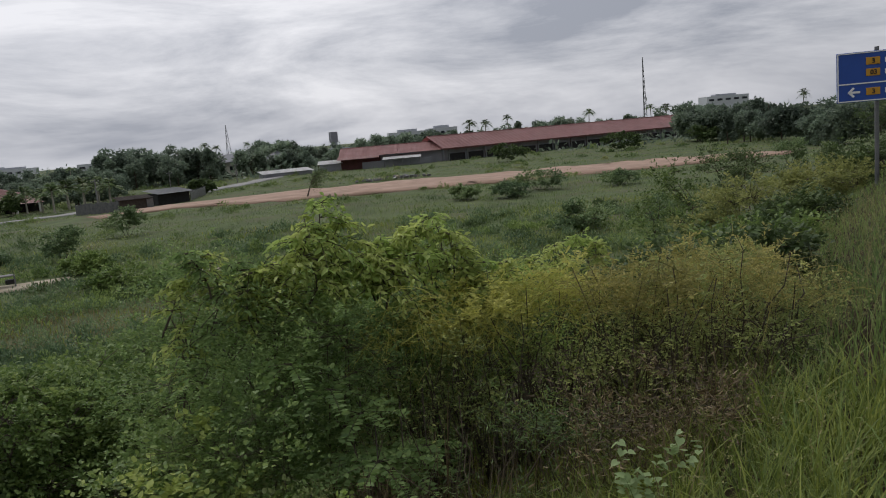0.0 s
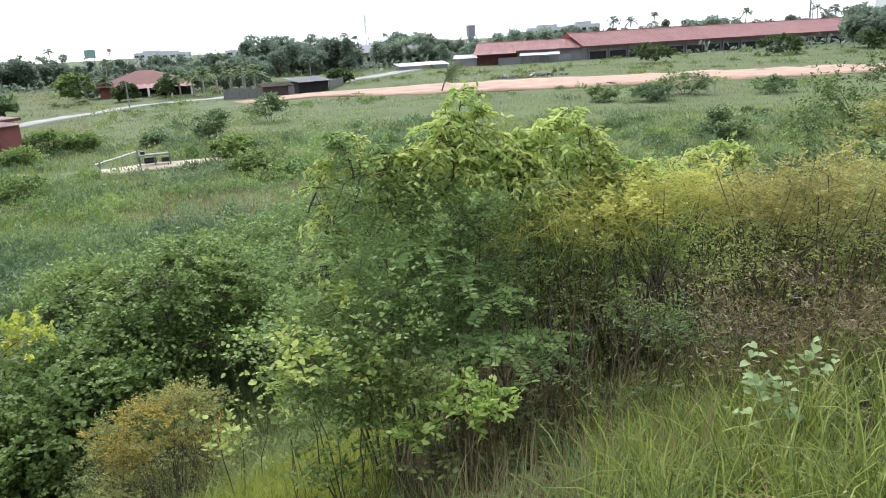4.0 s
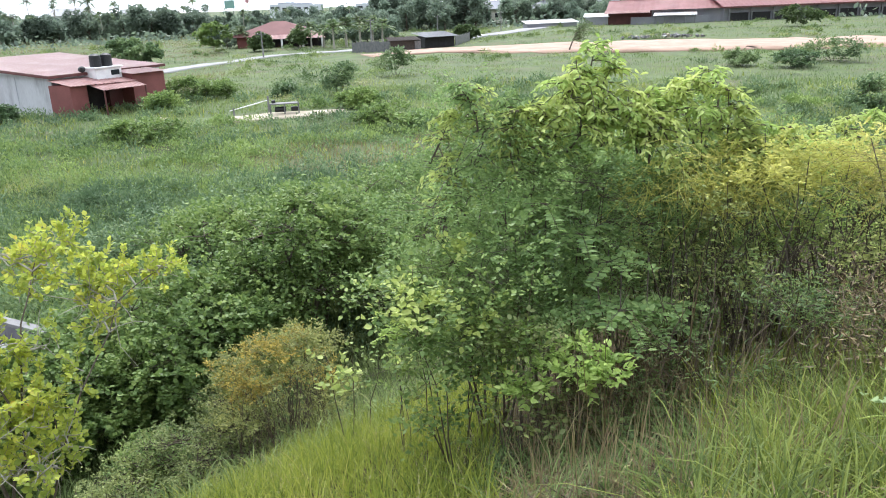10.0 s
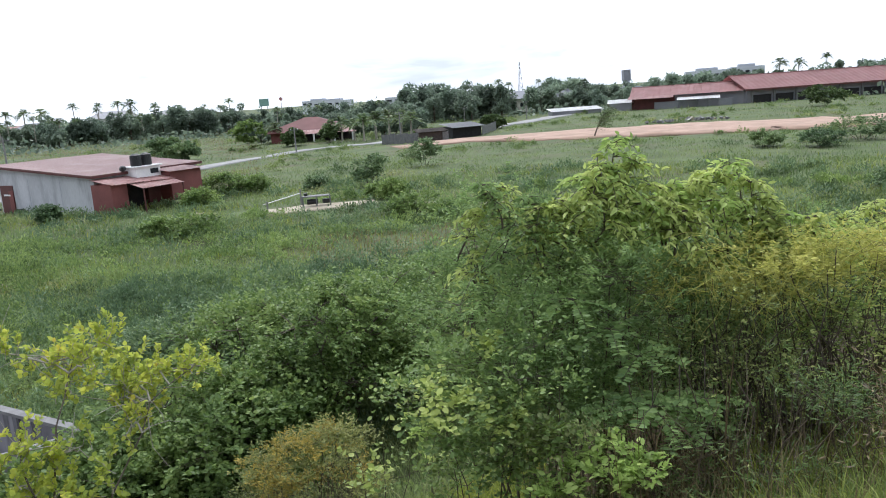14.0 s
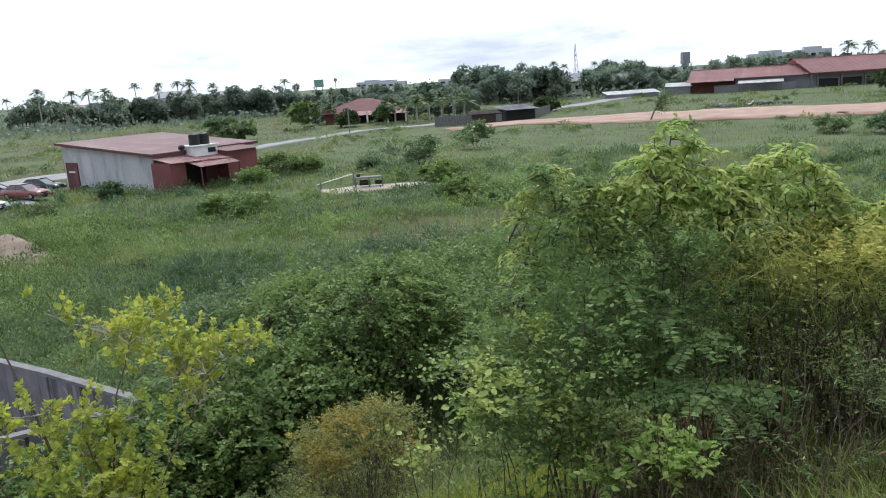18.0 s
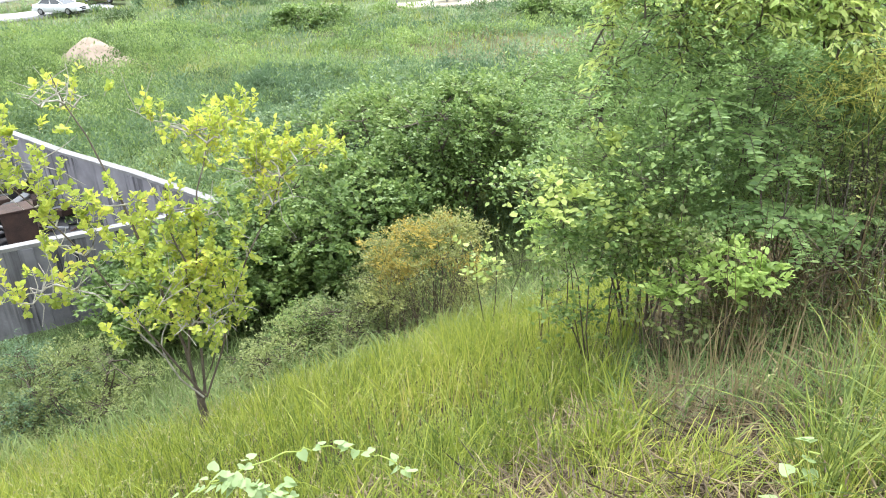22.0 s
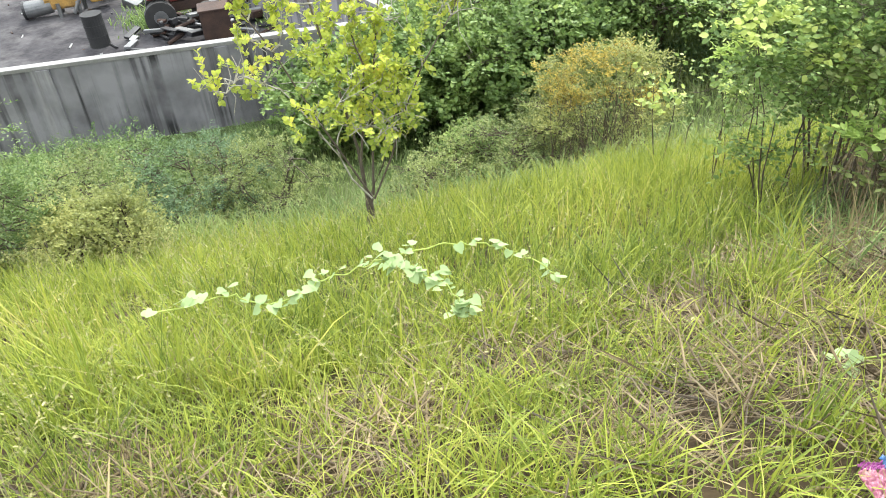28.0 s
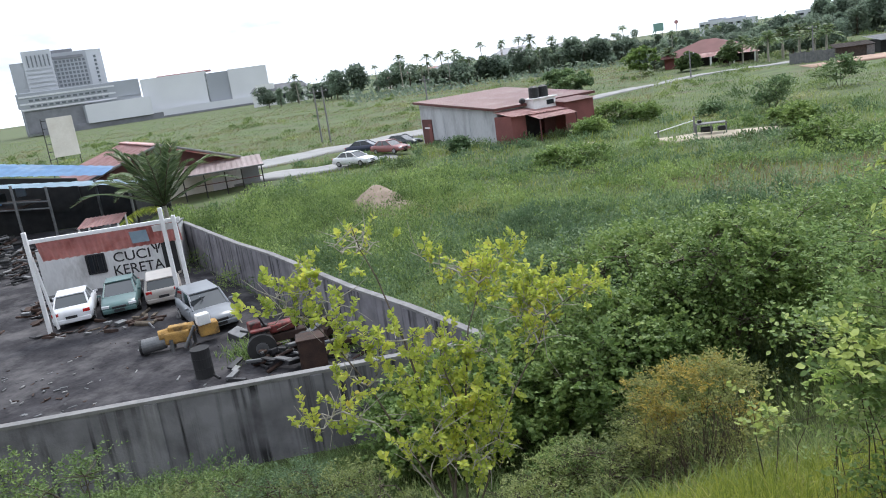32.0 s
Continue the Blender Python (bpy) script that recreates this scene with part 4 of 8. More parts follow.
weeds("shaded_scrub", 95, 30, 52, (0.08, 0.15), 330, L_THICK, "dark ferny scrub in mounds beside the yard wall", None, (-44, -24), (0.9, 2.1), (0.9, 1.9))


# ---- shrubs and trees ----
def shrub_parts(base, crown, radii, n_tips, per_tip, size, stems=5, tip_r=0.28, droop=0.0, shell=0.55, lump=0.35, seed=1, aspect=0.42, stem_r=0.03, lobe=0.30, per_lobe=15):
    """Stems that rise from base and divide towards lobes spread unevenly through a crown; each lobe is a dome of twigs set with leaves, shaded beneath."""
    g = np.random.default_rng(seed)
    base, crown, radii = (np.asarray(v, float) for v in (base, crown, radii))
    n_lobes = max(5, n_tips // per_lobe)
    v = unit(g.normal(size=(n_lobes, 3)) + [0, 0, 0.18])
    lumpy = 1 - lump + 2 * lump * nz(v[:, 0] * 3 + seed, v[:, 1] * 3 + v[:, 2] * 5, 1.0, seed % 13)
    rr = (shell + (1 - shell) * g.random(n_lobes) ** 0.6) * lumpy
    hubs = crown + v * rr[:, None] * radii * (1 - 0.35 * lobe)
    hubs[:, 2] = np.maximum(hubs[:, 2], base[2] + 0.12)
    li = g.integers(0, n_lobes, n_tips)
    h = unit(g.normal(size=(n_tips, 3)) + v[li] * 0.5)
    h[:, 2] = np.abs(h[:, 2]) * 0.95 - 0.2 * g.random(n_tips)
    lr = (g.uniform(0.55, 1.35, n_lobes) * lobe * radii.mean())[li]
    tips = hubs[li] + h * lr[:, None] * [1.15, 1.15, 0.75]
    tips[:, 2] = np.maximum(tips[:, 2], base[2] + 0.08)
    paths, forks = [], []
    for i in range(stems):
        a = 2 * np.pi * (i + g.random()) / stems
        foot = base + [np.cos(a) * 0.12 * radii[0], np.sin(a) * 0.12 * radii[1], -0.12]
        top = crown + np.array([np.cos(a) * radii[0] * 0.55, np.sin(a) * radii[1] * 0.55, radii[2] * g.uniform(0.0, 0.55)])
        t = np.linspace(0, 1, 6)[:, None]
        P = foot * (1 - t) + top * t + (t * (1 - t)) * g.normal(0, 0.35, 3) * radii * 0.6 + g.normal(0, 0.02, (6, 3))
        paths.append((P, stem_r * (1.15 - np.linspace(0, 0.85, 6))))
        forks.append(P[2:])
    forks = np.concatenate(forks)
    for hb in hubs:
        f = forks[np.argmin(np.linalg.norm(forks - hb, axis=1) + g.random(len(forks)) * 0.3)]
        mid = (f + hb) / 2 + g.normal(0, 0.06, 3) + [0, 0, 0.05]
        paths.append(([f, mid, hb], [stem_r * 0.45, stem_r * 0.32, stem_r * 0.2]))
    for k in range(0, n_tips, max(1, n_tips // 260)):
        a, b = hubs[li[k]], tips[k]
        paths.append(([a, (a + b) / 2 + g.normal(0, 0.02, 3), b], [stem_r * 0.2, stem_r * 0.15, stem_r * 0.08]))
    w = unit(h * 0.8 + g.normal(0, 0.4, (n_tips, 3)) + [0, 0, 0.3 - droop])
    N = n_tips * per_tip
    ci = np.repeat(np.arange(n_tips), per_tip)
    f = np.tile(np.linspace(-0.35, 1.0, per_tip), n_tips) + g.normal(0, 0.04, N)
    tl = (g.uniform(0.5, 1.6, n_tips) * tip_r * 1.6)[ci]
    bend = np.stack([np.zeros(N), np.zeros(N), -0.35 * np.clip(f, 0, 1) ** 2], 1)
    C = tips[ci] + (w[ci] * f[:, None] + bend) * tl[:, None] + g.normal(0, tip_r * 0.10, (N, 3))
    sd = unit(np.cross(w, [0.1, 0.2, 1.0]))[ci] * np.where(np.arange(N) % 2, 1, -1)[:, None]
    D = w[ci] * 0.55 + sd * 0.8 + g.normal(0, 0.35, (N, 3)) + [0, 0, 0.05 - droop]
    return tubes(paths, 5), leaf_arrays(C, D, g.uniform(*size, N), aspect)


def shrub(name, label, base, crown, radii, leafmat, stemmat=None, category="shrub", extra=(), **kw):
    t = thing(name, label, category)
    (SV, SF), (LV, LF) = shrub_parts(base, crown, radii, **kw)
    joined("branchwork", mesh_np("branchwork", SV, SF, stemmat or M_STEM), t)
    joined("foliage", mesh_np("foliage", LV, LF, leafmat), t)
    for nm, args, mat, lab in extra:
        _, (EV, EF) = shrub_parts(base, **args)
        joined(nm, mesh_np(nm, EV, EF, mat), t, lab)
    return t


def polar(az, d, z):
    return np.array([d * math.sin(radians(az)), d * math.cos(radians(az)), z])


def onbank(az, d):
    p = polar(az, d, 0)
    return np.array([p[0], p[1], float(height(p[0], p[1]))])


def elz(d, el):
    return 7.5 + d * math.tan(radians(el))


# orange-topped shrub and companions
o_b = onbank(-6.6, 10.4)
t_cap = shrub("creeper_covered_shrub", "rounded shrub capped with orange dodder creeper", o_b, o_b + [0, 0, 0.92], (0.98, 0.95, 1.0), L_OLIVE, n_tips=800, per_tip=20, size=(0.03, 0.062), stems=22, tip_r=0.15, lump=0.12, seed=3, stem_r=0.010, aspect=0.4, lobe=0.2, shell=0.75,
          extra=[("creeper", dict(crown=o_b + [0.0, -0.05, 1.50], radii=(0.84, 0.80, 0.46), n_tips=420, per_tip=13, size=(0.03, 0.065), tip_r=0.10, shell=0.75, lump=0.15, seed=5, aspect=0.3, lobe=0.2), L_DODDER, "orange dodder matted over the top")])
for k, (az, d, r, h, mt) in enumerate(((-11.5, 10.2, 0.9, 0.75, L_GREYG), (-15.5, 10.6, 0.9, 0.65, L_MID), (-19.5, 10.2, 0.8, 0.55, L_GREYG), (-9, 12.0, 1.0, 0.9, L_GREYG))):
    p = onbank(az, d)
    shrub("grassy_shrub", "low grey-green shrub in the bank grass", p, p + [0, 0, h * 0.5], (r, r, h), mt, n_tips=440, per_tip=22, size=(0.024, 0.055), seed=6 + k, tip_r=0.17, aspect=0.45)

# broad-leaved shrubs below the yellow tree
for k, (az, d, rx, h) in enumerate(((-15.0, 14.2, 1.75, 1.35), (-20.5, 14.0, 1.5, 1.05), (-27.0, 13.8, 1.4, 0.85), (-10.5, 15.2, 1.5, 1.2))):
    p = onbank(az, d)
    shrub("broadleaf_shrub", "dense broad-leaved green shrub at the foot of the bank", p, p + [0, 0, h * 0.95], (rx, rx * 0.9, h), L_BROAD, n_tips=900, per_tip=24, size=(0.055, 0.11), seed=12 + k, tip_r=0.24, aspect=0.72, lump=0.45)

# dark vine-hung thicket
for k, (az, d, r, zc, h) in enumerate(((-3.5, 17.0, 2.1, 2.0, 1.5), (3.0, 18.0, 2.3, 1.7, 1.35), (-9.5, 18.5, 2.0, 1.5, 1.3))):
    p = onbank(az, d)
    shrub("vine_hung_tree", "dark bushy tree hung with creepers", p, p + [0, 0, zc], (r, r * 0.9, h), L_MID, n_tips=900, per_tip=21, size=(0.055, 0.12), seed=17 + k, tip_r=0.30, lump=0.45, stem_r=0.06, stemmat=M_BARK, aspect=0.6)
for k, (az, d, r, h) in enumerate(((10, 19, 2.2, 1.5), (17, 20, 2.4, 1.5), (-5, 23, 2.3, 1.3), (3.5, 24, 2.5, 1.4), (11, 25, 2.4, 1.3), (-14, 24, 2.0, 1.0), (19, 27, 2.6, 1.4), (25, 25, 2.4, 1.6), (33, 27, 2.5, 1.6))):
    p = onbank(az, d)
    shrub("thicket_shrub", "dark green scrub in the low meadow", p, p + [0, 0, h * 0.6], (r, r * 0.9, h), L_WEED if k % 3 else L_MID, n_tips=560, per_tip=26, size=(0.07, 0.16), seed=22 + k, tip_r=0.36, lump=0.5, aspect=0.35)

# shrubs to the west of the tree, along the wall
for k, (az, d, r, h, mt, lb) in enumerate(((-57.5, 8.6, 0.95, 1.45, L_THICK, "grey-green rounded shrub on the bank"), (-50, 9.6, 0.95, 0.85, L_GREYG, "low grey-green shrub on the bank"),
                                          (-41, 11.6, 1.25, 0.85, L_WEED, "low green shrub below the yard wall"), (-35, 11.2, 1.15, 0.85, L_GREYG, "low grey-green shrub below the yard wall"), (-63, 7.8, 0.9, 1.2, L_THICK, "green shrub on the bank"),
                                          (-46.5, 12.6, 1.2, 1.0, L_THICK, "low grey-green shrub by the yard wall"), (-53.5, 10.6, 0.9, 1.1, L_THICK, "grey-green shrub by the yard wall"), (-49, 7.6, 0.6, 0.6, L_OLIVE, "low weedy shrub in the bank grass"))):
    p = onbank(az, d)
    shrub("wall_shrub", lb, p, p + [0, 0, h * 0.55], (r, r, h * 0.85), mt, n_tips=900 if r < 1.0 else 760, per_tip=24, size=(0.022, 0.050), seed=40 + k, tip_r=0.16, lump=0.2, aspect=0.45, lobe=0.24, shell=0.65)

# slender leafy shrub in front of the big bush
p = onbank(7.4, 4.75)
shrub("slender_shrub", "thin-stemmed shrub with fresh green leaves", p, p + [-0.02, 0.05, 0.98], (0.50, 0.46, 0.74), L_MID, n_tips=380, per_tip=14, size=(0.024, 0.048), seed=60, tip_r=0.11, stems=6, stem_r=0.006, lump=0.6, aspect=0.62, shell=0.2, lobe=0.36, per_lobe=8,
      extra=[("young_leaves", dict(crown=p + [-0.22, 0.05, 1.28], radii=(0.48, 0.46, 0.44), n_tips=46, per_tip=10, size=(0.034, 0.058), tip_r=0.12, shell=0.7, seed=61, aspect=0.75, lump=0.6), L_LIGHT, "fresh pale young leaves")])
p = onbank(13.0, 4.6)
shrub("slender_shrub", "thin leafless stems and a few green leaves", p, p + [0, 0, 0.6], (0.45, 0.42, 0.55), L_GREYG, n_tips=120, per_tip=12, size=(0.028, 0.055), seed=59, tip_r=0.12, stems=5, stem_r=0.006, lump=0.4, aspect=0.62)
p = onbank(-1.0, 7.6)
shrub("slender_shrub", "slender sapling with broad pale green leaves", p, p + [0.05, 0.0, 1.05], (0.55, 0.4, 0.32), L_LIGHT, n_tips=12, per_tip=7, size=(0.05, 0.085), seed=58, tip_r=0.14, stems=3, stem_r=0.008, lump=0.6, aspect=0.9, shell=0.6, lobe=0.35)


def tangle(name, label, parent, n, foot, top, mat, rad=(0.004, 0.009), sag=0.3, seed=1, pts=6, kink=0.05):
    """Wiry stems or threads, each from a point of foot(g, n) to a point of top(g, n), bent on the way."""
    g = np.random.default_rng(seed)
    A = foot(g, n)
    if top:
        bearing = lambda P: np.argsort(np.arctan2(P[:, 0], P[:, 1]) + g.normal(0, 0.022, n))
        Bv = top(g, n)
        A, Bv = A[bearing(A)], Bv[bearing(Bv)]
    else:
        Bv = A + g.normal(0, 1, (n, 3)) * [0.14, 0.14, 0.05] - [0, 0, 0.04] - np.abs(g.normal(0, 0.09, (n, 1))) * [[0, 0, 1.0]]
    t = np.linspace(0, 1, pts)[:, None]
    paths = []
    for a, b in zip(A, Bv):
        P = a * (1 - t) + b * t + t * (1 - t) * g.normal(0, sag, 3) + np.cumsum(g.normal(0, kink, (pts, 3)), 0) * t
        r = g.uniform(*rad)
        paths.append((P, np.linspace(r, r * 0.45, pts)))
    return tagged(joined(name, mesh_np(name, *tubes(paths, 4), mat), parent, label), kind="stuff")


def in_angle(az, el, d):
    """A sampler of points between bearings, elevations and distances seen from the shoulder."""
    def pick(g, n):
        a, e, r = np.radians(g.uniform(*az, n)), np.radians(g.uniform(*el, n)), g.uniform(*d, n)
        return np.stack([r * np.sin(a), r * np.cos(a), 7.5 + r * np.tan(e)], 1)
    return pick


def on_bank(az, d):
    def pick(g, n):
        a, r = np.radians(g.uniform(*az, n)), g.uniform(*d, n)
        x, y = r * np.sin(a), r * np.cos(a)
        return np.stack([x, y, height(x, y) - 0.05], 1)
    return pick


tangle("wiry_stemwork", "fine brown stems on the flanks", t_cap, 90, on_bank((-11.0, -2.4), (9.4, 9.9)), in_angle((-10.4, -3.2), (-28.5, -25.5), (9.5, 9.9)), M_DEAD, (0.003, 0.006), 0.25, 333, 5, 0.04)

# the big bush: feathery shrubs grown together, each leggy at the foot
for k, (az, d, zc, rx, rz, tips, sd, lab) in enumerate(((10.6, 5.7, 1.70, 0.66, 1.02, 560, 62, "tall dark green bush of feathery leaves"), (15.2, 5.9, 1.62, 0.84, 0.92, 560, 64, "tall bush of feathery leaves with dark crossing branches"), (20.0, 6.1, 1.50, 0.78, 0.86, 440, 66, "tall feathery green bush overgrown with pale climbers"), (24.8, 6.5, 1.40, 0.76, 0.78, 380, 75, "green bush with fresh climbing leaves"))):
    p = onbank(az, d)
    shrub("big_bush", lab, p, p + [0, 0.05, zc], (rx, rx, rz), L_FEATHER, n_tips=tips, per_tip=30, size=(0.024, 0.044), seed=sd, tip_r=0.17, stems=7, lump=0.5, stem_r=0.011, aspect=0.36, shell=0.45, lobe=0.30, per_lobe=11, stemmat=M_BARK,
          extra=[("inner_leaves", dict(crown=p + [0, -0.1, 0.85], radii=(rx * 0.95, rx * 0.9, 0.65), n_tips=190, per_tip=16, size=(0.026, 0.05), tip_r=0.16, shell=0.5, seed=sd + 1, aspect=0.5, lump=0.5), L_FEATHER, "sparse lower leaves")])

# pale climber over the top: drooping leafy shoots standing above the bush
SHOOTS = ((18.2, -3.3, 6.2, 1.3), (17.0, -4.9, 6.1, 1.1), (19.4, -4.9, 6.2, 1.1), (15.7, -5.9, 6.0, 1.1), (16.6, -7.0, 6.0, 1.2), (20.6, -6.5, 6.3, 1.0), (22.2, -6.8, 6.4, 1.1), (23.6, -6.3, 6.4, 1.1), (25.0, -5.9, 6.5, 1.0), (26.3, -5.2, 6.5, 1.0), (27.4, -6.5, 6.5, 1.0), (28.2, -7.7, 6.5, 1.0), (18.4, -8.0, 6.1, 1.2), (21.5, -7.4, 6.2, 1.1), (22.8, -8.4, 6.2, 1.1), (20.0, -7.8, 6.1, 1.1), (14.4, -7.4, 6.0, 1.0), (12.6, -7.8, 5.9, 1.0), (25.6, -7.8, 6.3, 1.0), (28.8, -9.4, 6.4, 1.0), (13.6, -7.4, 6.0, 1.0), (29.6, -8.8, 6.5, 1.0), (31.2, -9.0, 6.6, 1.0), (30.0, -10.4, 6.3, 0.9), (11.6, -7.0, 6.0, 0.9), (9.6, -6.1, 6.0, 0.9), (8.4, -5.8, 5.9, 0.8), (7.8, -7.8, 5.9, 0.9), (10.6, -9.0, 5.9, 1.0), (7.4, -10.9, 5.9, 0.8), (8.2, -13.6, 5.8, 0.8), (33.2, -8.9, 8.6, 1.0), (35.0, -8.2, 8.8, 1.1), (36.6, -7.8, 9.0, 1.1), (38.0, -8.2, 9.0, 0.9), (34.2, -9.8, 8.4, 1.1), (31.8, -9.6, 8.2, 1.0), (36.0, -9.4, 8.6, 1.1))
g = np.random.default_rng(303)
for k, (az, el, d, sc) in enumerate(SHOOTS):
    d -= 0.35 if d < 7 else 0.0
    t = thing("climbing_vine_shoot", "pale climbing shoot with drooping leaves over the bush" if az > 13 else "yellowish feathery shoot arching over the bush", "vine", group="shoots over the big bush")
    tip = np.array([*polar(az, d, 0)[:2], elz(d, el)])
    low = tip + [g.normal(0, 0.12), g.normal(0.05, 0.08), -g.uniform(0.32, 0.55)]
    u = np.linspace(0, 1, 7)[:, None]
    S = low * (1 - u) + tip * u + u * (1 - u) * g.normal(0, 0.18, 3)
    stems_, C, D = [(S, np.linspace(0.009, 0.003, 7))], [], []
    for j in range(24):
        f = g.uniform(0.25, 1.0) if j > 4 else 1.0
        a = S[int(round(f * 6))]
        out = unit(np.array([g.normal(), g.normal(), g.uniform(0.0, 0.5)]))
        ln = g.uniform(0.14, 0.36) * sc * (1.3 - 0.75 * f)
        v = np.linspace(0, 1, 5)[:, None]
        Q = a + out * v * ln + [[0, 0, -1.0]] * v ** 2 * ln * 0.45
        stems_.append((Q, np.linspace(0.004, 0.0015, 5)))
        m = 11
        ff = np.linspace(0.15, 1.0, m)
        C.append(np.stack([np.interp(ff, v[:, 0], Q[:, i]) for i in range(3)], 1) + g.normal(0, 0.012, (m, 3)))
        sd = unit(np.cross(out, [0, 0, 1.0])) * np.where(np.arange(m) % 2, 1, -1)[:, None]
        D.append(out * 0.5 + sd * 0.75 + g.normal(0, 0.3, (m, 3)) + [0, 0, -0.42])
    C, D = np.concatenate(C), np.concatenate(D)
    joined("shoot_stem", mesh_np("shoot_stem", *tubes(stems_, 5), M_STEM), t)
    joined("drooping_leaves", mesh_np("drooping_leaves", *leaf_arrays(C, D, g.uniform(0.045, 0.085, len(C)) if az > 13 else g.uniform(0.034, 0.062, len(C)), 0.38, 0.45), (L_LIGHT if k % 3 else L_FRESH) if az > 13 else (L_LIGHT if k % 2 else L_FEATHER)), t)

# flat ferny sprays low on the bush
FERN = ((20.6, -22.3, 4.75, 0.34), (22.6, -22.6, 4.9, 0.36), (18.9, -22.0, 4.9, 0.30), (24.4, -21.6, 5.1, 0.30), (12.5, -17.4, 5.2, 0.30), (14.8, -14.6, 5.2, 0.32), (17.5, -16.8, 5.2, 0.32), (19.6, -18.8, 5.1, 0.30))
for k, (az, el, d, ln) in enumerate(FERN):
    t = thing("fern_spray", "flat blue-green spray of feathery compound leaves", "leaf spray", group="feathery sprays on the big bush")
    c = np.array([*polar(az, d, 0)[:2], elz(d, el)])
    C, D, ribs = [], [], []
    for j in range(7):
        a = 2 * math.pi * (j + g.random() * 0.7) / 7
        out = np.array([math.cos(a), math.sin(a), g.uniform(-0.1, 0.25)])
        v = np.linspace(0, 1, 16)[:, None]
        Q = c + out * v * ln * g.uniform(0.8, 1.2) + [[0, 0, -1.0]] * v ** 2 * ln * 0.25
        ribs.append((Q[::3], np.linspace(0.003, 0.001, len(Q[::3]))))
        sd = unit(np.cross(out, [0, 0, 1.0]))
        for sg_ in (-1, 1):
            C.append(Q[2:])
            D.append(np.broadcast_to(sd * sg_ + out * 0.35, (14, 3)) + g.normal(0, 0.12, (14, 3)))
    b = onbank(az, d + 0.8) + [0, 0, 1.2]
    ribs.append((np.array([b, (b + c) / 2 + [0, 0, 0.1], c]), [0.008, 0.006, 0.003]))
    joined("leaf_ribs", mesh_np("leaf_ribs", *tubes(ribs, 4), M_STEM), t)
    joined("leaf_blade", mesh_np("leaf_blade", *leaf_arrays(np.concatenate(C), np.concatenate(D), g.uniform(0.045, 0.075, len(C) * 14), 0.42, 0.1), L_FEATHER), t)

# bushes of wiry brown stems under a blanket of yellow dodder
for k, (az, d, r, zt, sd, lab, mt, tm) in enumerate(((26.0, 5.9, 0.60, -12.6, 66, "bush of wiry brown stems under a yellow-green creeper", L_TANGLE, L_CREEP), (30.4, 5.8, 0.60, -11.2, 68, "bush of wiry brown stems capped with golden creeper", L_TANGLE, L_CREEP), (34.2, 6.0, 0.52, -10.6, 71, "green bush mixed with brown stems and yellow creeper", L_FRESH, L_CREEP),
                                                   (40.8, 5.6, 0.50, -10.8, 170, "orange-brown bush tangled with dodder creeper", L_TANGLE, L_ORANGE), (45.0, 5.5, 0.60, -9.6, 172, "orange-brown bush matted with dodder threads", L_TANGLE, L_ORANGE), (49.4, 6.2, 0.62, -10.4, 174, "olive bush laced with orange dodder", L_TANGLE, L_ORANGE))):
    p = onbank(az, d)
    top = elz(d, zt)
    hh = top - p[2]
    da = math.degrees(r / d)
    t = shrub("creeper_bush" if tm is L_CREEP else "orange_bush", lab, p, p + [0, 0.05, hh * 0.52], (r, r * 0.9, hh * 0.50), mt, n_tips=340, per_tip=17, size=(0.018, 0.038), seed=sd, tip_r=0.17, stems=18, lump=0.5, stem_r=0.009, aspect=0.45, shell=0.5, lobe=0.26, per_lobe=9,
              extra=[("creeper", dict(crown=p + [0, 0.02, hh * 0.93], radii=(r * 1.02, r * 0.9, 0.17), n_tips=150 if tm is L_CREEP else 90, per_tip=15, size=(0.022, 0.046), tip_r=0.10, shell=0.35, seed=sd + 1, aspect=0.36, lump=0.4, lobe=0.26), tm, "yellow creeper leaves matted over the top" if tm is L_CREEP else "orange dodder matted over the top")])
    tangle("creeper_threads", "yellow dodder threads hanging over the stems", t, 230, in_angle((az - da, az + da), (zt - 1.9, zt + 0.5), (d - r * 0.9, d + 0.3)), None, tm, (0.0016, 0.0032), 0.25, sd + 2, 6, 0.035)
    tangle("wiry_stemwork", "bare brown wiry stems", t, 46, on_bank((az - da, az + da), (d - r * 0.7, d + 0.3)), in_angle((az - da * 1.1, az + da * 1.1), (zt - 7, zt - 1.0), (d - r * 0.8, d + 0.2)), M_STEM if k % 2 else M_BARK, (0.004, 0.009), 0.22, sd + 3, 7, 0.06)

for k, (az, d, r, h) in enumerate(((36.5, 4.4, 0.5, 0.42), (41.5, 4.3, 0.55, 0.40), (26.0, 4.7, 0.5, 0.45), (20.0, 4.9, 0.5, 0.42), (31, 4.6, 0.5, 0.42), (46, 4.5, 0.5, 0.36))):
    p = onbank(az, d)
    t = shrub("dry_bush", "dry brown tangle of dead stems and grass", p, p + [0, 0, h * 0.7], (r, r, h), L_STRAW if k % 2 else L_THICK, n_tips=110, per_tip=14, size=(0.03, 0.065), seed=74 + 9 * k, tip_r=0.14, stems=10, stem_r=0.005, aspect=0.16, shell=0.2)
    tangle("dead_stemwork", "dead brown bent stems", t, 26, on_bank((az - 5, az + 5), (d - 0.35, d + 0.5)), in_angle((az - 6, az + 6), (-26.5, -19.0), (d - 0.4, d + 0.5)), M_DEAD, (0.003, 0.006), 0.35, 900 + k, 6, 0.05)
